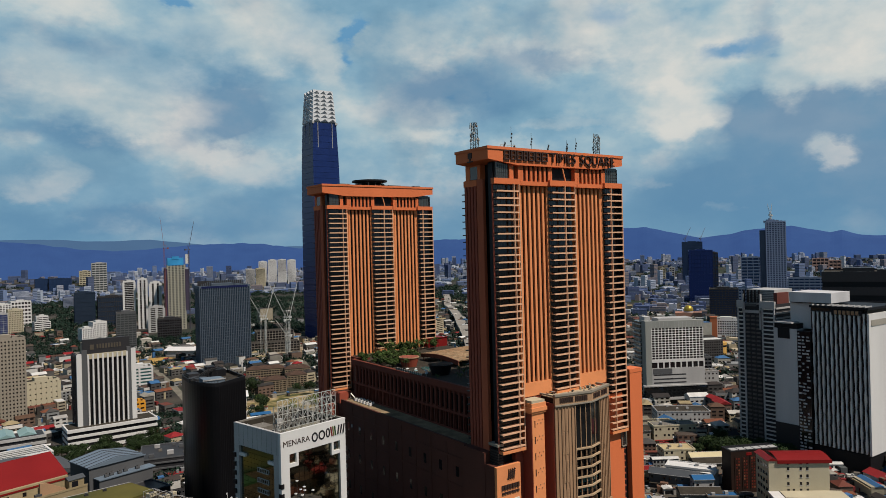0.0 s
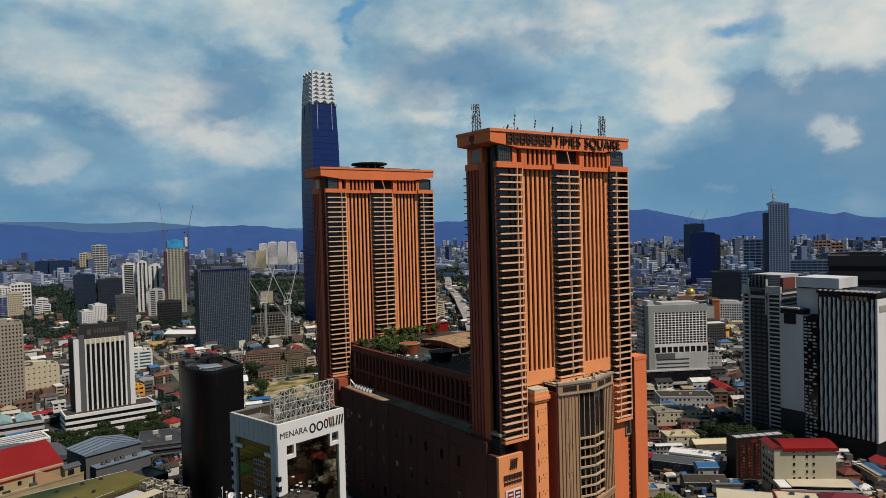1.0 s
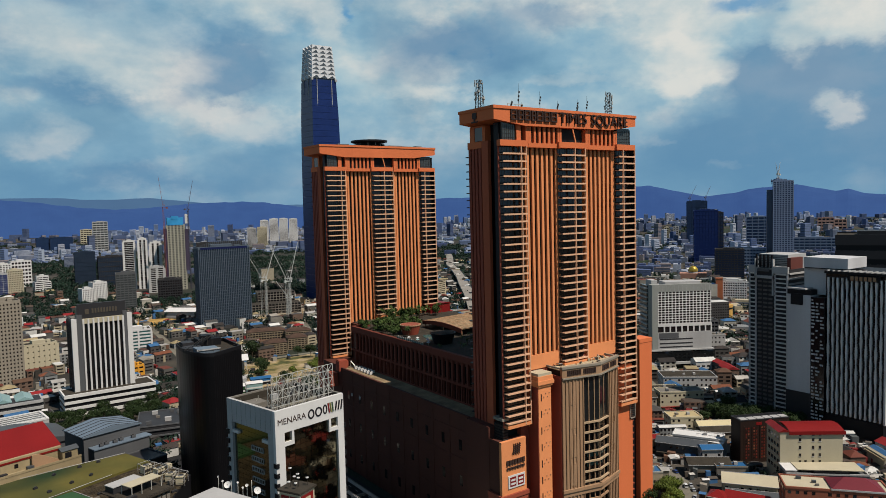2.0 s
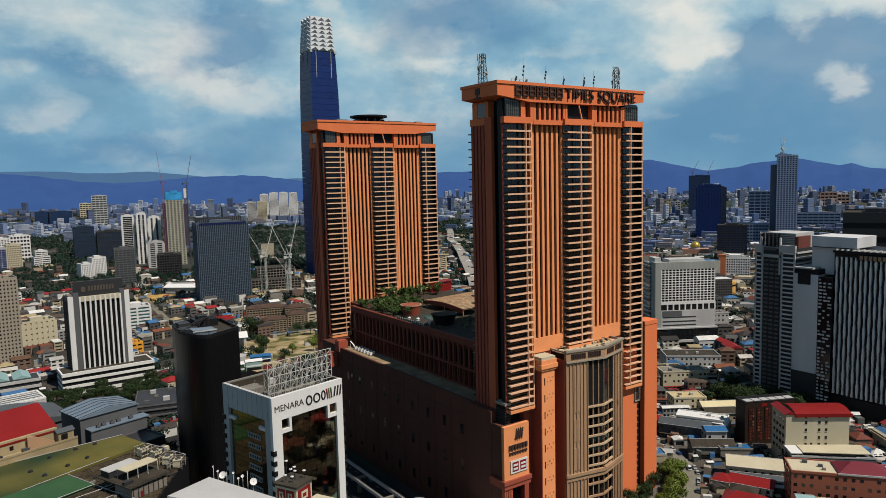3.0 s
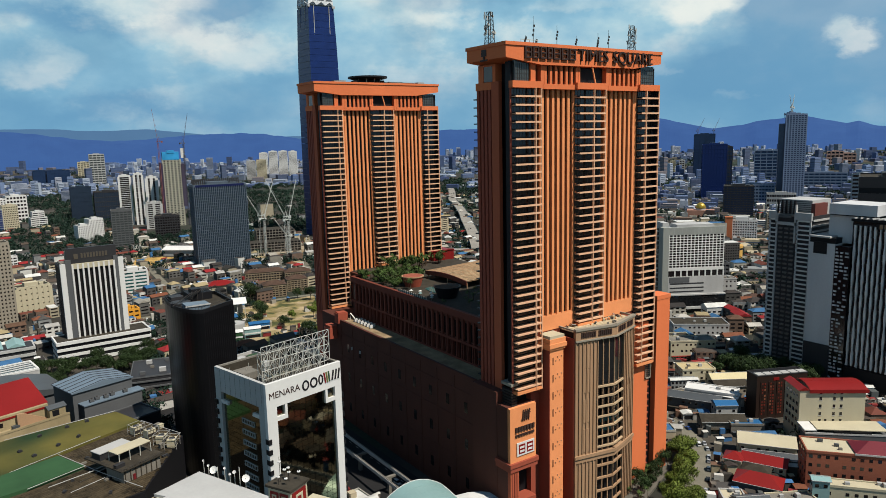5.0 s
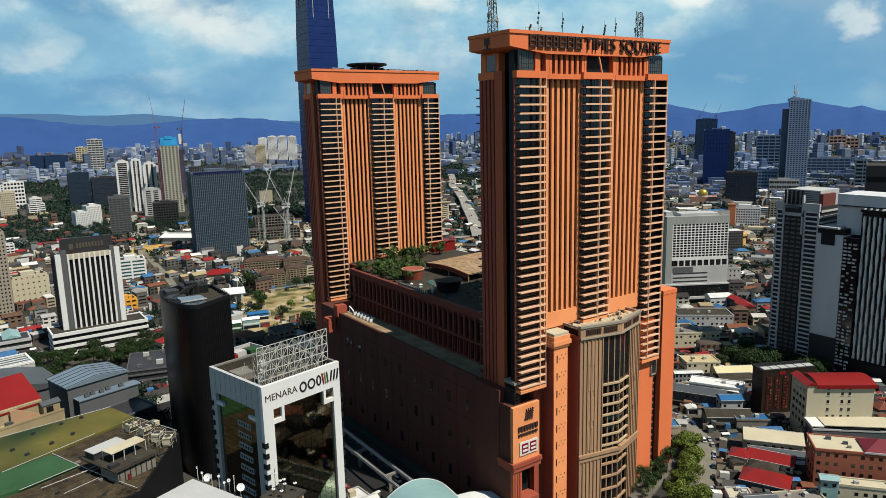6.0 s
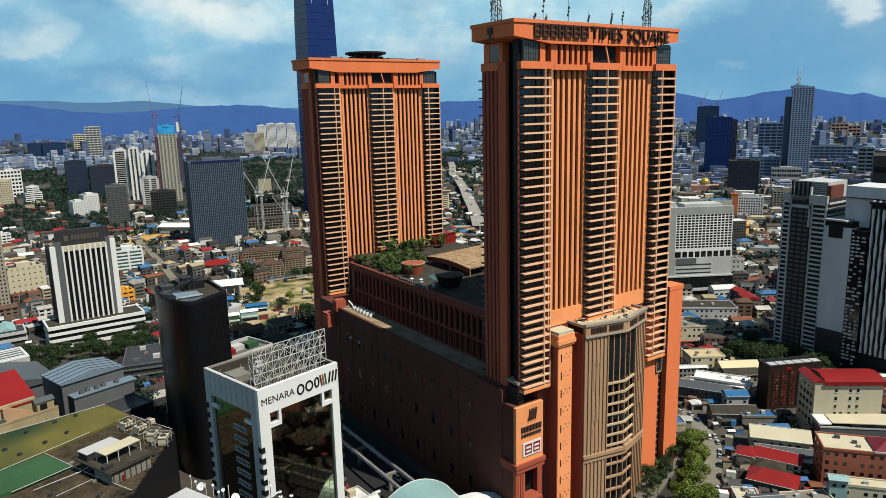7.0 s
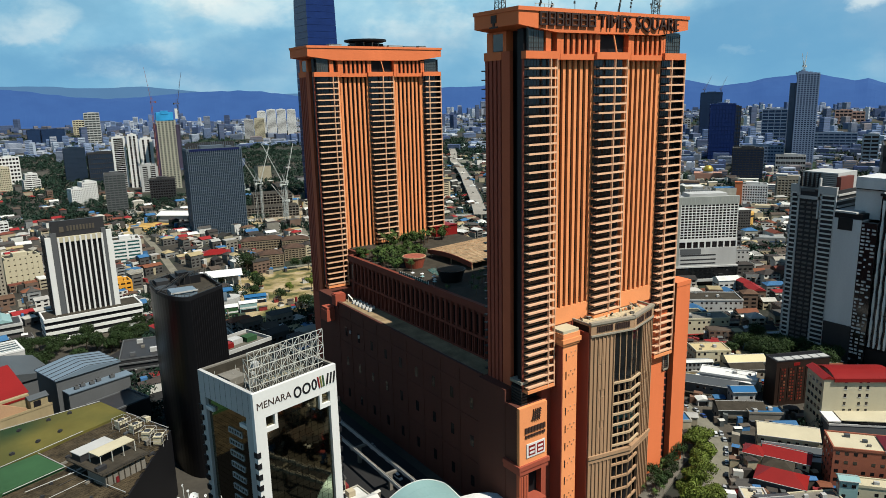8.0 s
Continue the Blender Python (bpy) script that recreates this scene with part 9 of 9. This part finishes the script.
for k, (x, y) in enumerate(clutter[:140]):
    w, d, h = rng.uniform(4.5, 9), rng.uniform(3.5, 6.5), rng.uniform(3, 7.5)
    b = thing("tin_hut", x, y, 0, -36 + rng.gauss(0, 8), "small patched house with a tin roof", "house", "small houses")
    part("wall", Geo().box(-w / 2, w / 2, 0, d, 0, h), wall_ob, b)
    part("roof", Geo().gable(-w / 2, w / 2, 0, d, h, h + d * rng.uniform(0.08, 0.25), rng.choice("xy"), 0.5), roof_ob, b)
    part("opening", Geo().box(-w / 2 + 0.6, w / 2 - 0.6, -0.06, 0.2, 0.3, 2.6), charcoal, b)
for pr in hp_:
    for o in list(pr.children):
        bpy.data.objects.remove(o)
    bpy.data.objects.remove(pr)


def turned(geo, src, x, y, yaw):
    c, s, n = math.cos(radians(yaw)), math.sin(radians(yaw)), len(geo.v)
    geo.v += [(x + c * a - s * b, y + s * a + c * b, z) for a, b, z in src.v]
    geo.f += [tuple(n + k for k in f) for f in src.f]


# lean-tos, sheds and water tanks crowding round the houses
sheds = Geo()
for r, x, y, yaw in far_spots:
    if r > 1350:
        continue
    for _ in range(4 if r < 900 else 2):
        w, d = rng.uniform(1.6, 5.5), rng.uniform(1.4, 4.5)
        z1 = rng.uniform(2.6, 8.5)
        q = Geo()
        if rng.random() < 0.5:
            q.box(-w / 2, w / 2, 0, d, 0, z1)
        else:
            q.gable(-w / 2, w / 2, 0, d, z1 * 0.8, z1 * 0.8 + d * 0.25, "x", 0.2).box(-w / 2, w / 2, 0.1, d - 0.1, 0, z1 * 0.8)
        turned(sheds, q, x + rng.uniform(-11, 11), y + rng.uniform(-9, 10), yaw + rng.gauss(0, 8))
for i in range(2600):
    x, y = rng.uniform(285, 480), rng.uniform(172, 345)
    if math.degrees(math.atan2(x, y)) < 48.5 or not free(x, y, 0.9):
        continue
    take(x, y, 1.5)
    w, d, z1 = rng.uniform(2, 5), rng.uniform(1.6, 4), rng.uniform(2.4, 6)
    turned(sheds, Geo().slab([(-w / 2, 0), (w / 2, 0), (w / 2, z1 * rng.uniform(0.8, 1)), (-w / 2, z1)], 0, d) if i % 2 else Geo().box(-w / 2, w / 2, 0, d, 0, z1 - 0.1).gable(-w / 2, w / 2, 0, d, z1, z1 + d * 0.2, "x", 0.3), x, y, -45 + rng.gauss(0, 12))
for i in range(36):
    x, y = rng.uniform(214, 340), rng.uniform(600, 735)
    w, d, z1 = rng.uniform(2.5, 7), rng.uniform(2, 5), rng.uniform(2.4, 5)
    if noise.noise((x * 0.02, y * 0.02, 5)) > -0.05:
        turned(sheds, Geo().box(-w / 2, w / 2, 0, d, 0, z1).gable(-w / 2, w / 2, 0, d, z1, z1 + d * 0.2, "x", 0.3), x, y, rng.choice((-12, 78)) + rng.gauss(0, 6))
solo("sheds", sheds, stall_mix, "patched sheds and lean-tos between the houses", "sheds", "stuff")

walls, roofs, panes = Geo(), Geo(), Geo()
for r, x, y, yaw in far_spots[195:]:
    w, d, h = rng.uniform(9, 19), rng.uniform(8, 12), rng.choice((5, 6, 7, 7, 9, 10, 13))
    if rng.random() < 0.014 and r > 950 and x > 440:
        h, w, d = rng.uniform(16, 34), rng.uniform(18, 34), rng.uniform(14, 22)
    turned(walls, Geo().box(-w / 2, w / 2, 0, d, 0, h), x, y, yaw)
    k = rng.random()
    turned(roofs, Geo().gable(-w / 2, w / 2, 0, d, h, h + d * 0.24, "x", 0.5) if k < 0.45 and h < 15 else Geo().hip(-w / 2, w / 2, 0, d, h, h + d * 0.26, 0.5) if k < 0.65 and h < 15 else Geo().box(-w / 2 + 0.4, w / 2 - 0.4, 0.4, d - 0.4, h, h + 0.3), x, y, yaw)
    for f in range(int(h / 3.3)):
        for yy in ((-0.1, d + 0.02) if r < 1000 else ()):
            n = int(w / 4) if h < 20 else int(w / 3)
            for q in range(n):
                turned(panes, Geo().box(-w / 2 + (q + 0.2) * w / n, -w / 2 + (q + 0.75) * w / n, yy, yy + 0.1, 1.5 + 3.3 * f, 2.9 + 3.3 * f), x, y, yaw)
        turned(panes, Geo().box(-w / 2 - 0.1, -w / 2, d * 0.15, d * 0.85, 1.6 + 3.3 * f, 2.8 + 3.3 * f), x, y, yaw)
mass = thing("distant_houses", 0, 0, 0, 0, "crowded low houses with red, brown and pale roofs", "houses", kind="stuff")
part("house_wall", walls, wall_mix, mass, kind="stuff")
part("house_roof", roofs, roof_mix, mass, kind="stuff")
part("house_window", panes, dark_glass, mass, kind="stuff")

# ---- made-up low town under and behind the viewpoint, unseen, mirrored in the glass ----
walls, roofs, panes = Geo(), Geo(), Geo()
for i in range(-16, 20):
    for j in range(-18, 14):
        x, y = 60 + 19 * i + rng.uniform(-3, 3), 16.5 * j + rng.uniform(-2, 2)
        if math.hypot(x - 38, y - 60) > 205 and y > -20 or not free(x, y, 6) or x > 60 and y > 216 or rng.random() < 0.22:
            continue
        w, d, h = rng.uniform(10, 17), rng.uniform(8, 12), rng.choice((6, 7, 9, 12))
        turned(walls, Geo().box(-w / 2, w / 2, 0, d, 0, h), x, y, 10)
        turned(roofs, Geo().gable(-w / 2, w / 2, 0, d, h, h + d * 0.24, "x", 0.5), x, y, 10)
town = thing("low_town", 0, 0, 0, 0, "unseen low houses added for the mirror glass", "houses", kind="stuff")
part("house_wall", walls, wall_mix, town, kind="stuff")
part("house_roof", roofs, roof_mix, town, kind="stuff")

# ---- far towers and blocks, joined ----
def rise(r):
    """Lift of the far ground, set so that the town fits the camera's view."""
    return 54.0 * max(0.0, min(1.0, (r - 3000) / 1250)) ** 1.15


twalls, tbands = Geo(), Geo()
for i in range(1000):
    az, r = rng.uniform(-4, 74), 1500 + 2750 * math.sqrt(rng.random())
    x, y = r * math.sin(radians(az)), r * math.cos(radians(az))
    if not free(x, y, 20) or az < 46 and r < 3100 and i % 5 < 3:
        continue
    k = rng.random()
    h = rng.uniform(8, 22) if k < 0.76 else rng.uniform(22, 46) if k < 0.95 else rng.uniform(46, 84)
    if r < 2000:
        h = min(h, 24)
    w, d, yaw = rng.uniform(18, 60) if h < 30 else rng.uniform(16, 34), rng.uniform(14, 26), rng.uniform(-50, 15)
    turned(twalls, Geo().box(-w / 2, w / 2, 0, d, 0, h + rise(r)), x, y, yaw)
    step = 3.6 if h < 60 else 5
    for f in range(int(h / step)):
        turned(tbands, Geo().box(-w / 2 - 0.15, w / 2 + 0.15, -0.15, d + 0.15, rise(r) + 1.2 + step * f, rise(r) + 1.2 + step * (f + 0.45)), x, y, yaw)
nwalls = Geo()
for i in range(900):
    az, r = rng.uniform(45, 68), rng.uniform(900, 2300)
    x, y = r * math.sin(radians(az)), r * math.cos(radians(az))
    if not free(x, y, 12):
        continue
    take(x, y, 10)
    h, w, d, yaw = rng.choice((6, 8, 10, 13, 17)), rng.uniform(12, 38), rng.uniform(10, 18), rng.choice((-55, 35)) + rng.gauss(0, 5)
    turned(nwalls if r < 1500 else twalls, Geo().box(-w / 2, w / 2, 0, d, 0, h).box(-w / 2 + 1, -w / 2 + 5, 2, 6, h, h + 2.2), x, y, yaw)
    for f in range(int(h / 3.4)):
        turned(tbands, Geo().box(-w / 2 + 0.8, w / 2 - 0.8, -0.12, d + 0.12, 1.3 + 3.4 * f, 2.8 + 3.4 * f), x, y, yaw)
city = thing("distant_city", 0, 0, 0, 0, "far pale city blocks towards the hills", "city blocks", kind="stuff")
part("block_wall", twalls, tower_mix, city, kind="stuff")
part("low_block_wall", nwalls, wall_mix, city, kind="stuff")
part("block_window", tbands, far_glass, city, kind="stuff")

# ---- the crowd of small pale blocks at the foot of the hills ----
fwalls, fbands = Geo(), Geo()
for i in range(4600):
    az, r = rng.uniform(-4, 74), 4240 - 1950 * rng.random() ** 1.35
    x, y = r * math.sin(radians(az)), r * math.cos(radians(az))
    if noise.noise((x * 0.0016, y * 0.0016, 4)) < -0.08 or az < 36 and r < 2750:
        continue
    k = rng.random()
    h, w, d = (rng.uniform(5, 14), rng.uniform(10, 34), 14) if k < 0.9 else (rng.uniform(20, 56), rng.uniform(12, 24), 16)
    yaw = rng.uniform(-50, 10)
    turned(fwalls, Geo().box(-w / 2, w / 2, 0, d, 0, h + rise(r)), x, y, yaw)
    for f in range(int(h / 6)):
        turned(fbands, Geo().box(-w / 2 + 1, w / 2 - 1, -0.3, d + 0.3, rise(r) + 2 + 6 * f, rise(r) + 4.4 + 6 * f), x, y, yaw)
crowd = thing("hill_foot_town", 0, 0, 0, 0, "tiny pale blocks crowding the hill foot", "city blocks", kind="stuff")
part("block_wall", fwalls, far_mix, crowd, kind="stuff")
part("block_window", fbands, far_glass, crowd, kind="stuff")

# ---- far trees ----
woods = Geo()
for i in range(23000):
    az, r = rng.uniform(-4, 74), 420 + (3600 * rng.random() ** 1.2 if i % 4 else 850 * rng.random())
    if i > 18000:
        r = rng.uniform(1150, 2850)
    x, y = r * math.sin(radians(az)), r * math.cos(radians(az))
    n = noise.noise((x * 0.004, y * 0.004, 2))
    park = 1250 < r < 2900 and az < 36 or 800 < r < 1500 and az > 48 or 90 < x < 330 and 1900 < y < 2900 or 330 < x < 1400 and 950 < y < 2400 and az < 41
    if n < (-0.32 if park else 0.05) or not free(x, y, 2):
        continue
    h, sc = rng.uniform(5, 10), 1.0 + r / 2500
    lobes = [(x + rng.gauss(0, 2.6) * sc, y + rng.gauss(0, 2.6) * sc, rise(r) + h * rng.uniform(0.5, 0.9), rng.uniform(1.8, 3.2) * sc) for _ in range(3)]
    g = leaf_cloud(rng, lobes, 40 if r < 800 else 20 if r < 1500 else 9, 0.3, (0.7 if r < 800 else 1.0 if r < 1500 else 1.3) * sc)
    n = len(woods.v)
    woods.v += g.v
    woods.f += [tuple(n + k for k in f) for f in g.f]
solo("distant_trees", woods, far_leaf, "dark green tree crowns among far houses", "trees", "stuff")

# ---- ground and distance ----
solo("ground", Geo().sheet([[(-5200 + 520 * i, -5200 + 520 * j, 0.0) for i in range(21)] for j in range(21)]), ground_mat, "dark city ground of asphalt, grass and soil", "ground", "structure")
ridge_az = [-40, 2.5, 4.5, 7.35, 9.6, 12.7, 15.1, 18.5, 20.6, 23.3, 27, 31, 35.2, 36.4, 42, 46, 49.8, 51.1, 52.8, 55.2, 57.3, 58.4, 60.4, 61.5, 63, 64, 64.7, 65.8, 67.1, 100]
ridge_el = [1.2, 1.29, 1.1, 0.63, 0.45, 0.58, 0.79, 0.84, 0.75, 0.32, 0.3, 0.6, 0.75, 0.72, 1.0, 1.2, 1.25, 1.3, 0.88, 0.32, 0.52, 0.78, 0.97, 1.01, 0.7, 0.46, 0.6, 0.24, 0.12, 0.3]
rows = [[] for _ in range(6)]
for i in range(561):
    a = -40 + 140 * i / 560
    el = np.interp(a, ridge_az, ridge_el) + 0.05 * noise.noise((a * 0.5, 3, 0)) + 0.05 * noise.noise((a * 1.3, 7, 0)) + 0.02 * noise.noise((a * 5, 1, 0))
    s, c = math.sin(radians(a)), math.cos(radians(a))
    z = max(70, 157.6 + 4650 * math.tan(radians(el)))
    fold = 0.10 * noise.noise((a * 0.35, 11, 0)) + 0.02 * noise.noise((a * 0.9, 5, 0))
    for row, (r, zz) in zip(rows, ((4235, 48.0), (4300, 62.0), (4400, 62 + (z - 62) * (0.34 + fold)), (4480, 62 + (z - 62) * (0.60 + 1.2 * fold)), (4560, 62 + (z - 62) * (0.82 + fold)), (4650, z))):
        row.append((r * s, r * c, zz))
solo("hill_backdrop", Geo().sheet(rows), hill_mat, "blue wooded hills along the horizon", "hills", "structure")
slope = [[(r * math.sin(radians(-40 + 3.5 * i)), r * math.cos(radians(-40 + 3.5 * i)), rise(r) - 0.5) for i in range(41)] for r in (2950, 3250, 3500, 3750, 4000, 4245)]
solo("foothill_ground", Geo().sheet(slope), ground_mat, "dark ground rising towards the hills", "ground", "structure")
# a ridge beyond the first, paled by haze put into its colour and glow
far_hill = material("hazed_far_ridge", (0.02, 0.04, 0.06), 1.0, grain=0.2, size=120, stain=0.2, stain_size=0.003)
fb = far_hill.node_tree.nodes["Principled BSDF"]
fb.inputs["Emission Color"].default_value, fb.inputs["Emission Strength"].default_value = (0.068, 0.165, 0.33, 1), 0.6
rows = [[], []]
for i in range(401):
    a = -40 + 140 * i / 400
    el = np.interp(a, [-40, 2.6, 6, 7.1, 9.7, 12, 14, 17, 30, 100], [1.2, 1.3, 1.3, 1.15, 1.1, 1.2, 0.95, 0.6, 0.2, -0.2]) + 0.05 * noise.noise((a * 0.8, 4, 0))
    s, c = math.sin(radians(a)), math.cos(radians(a))
    rows[0].append((5000 * s, 5000 * c, 0.0))
    rows[1].append((5100 * s, 5100 * c, max(20, 165 + 5100 * math.tan(radians(el)))))
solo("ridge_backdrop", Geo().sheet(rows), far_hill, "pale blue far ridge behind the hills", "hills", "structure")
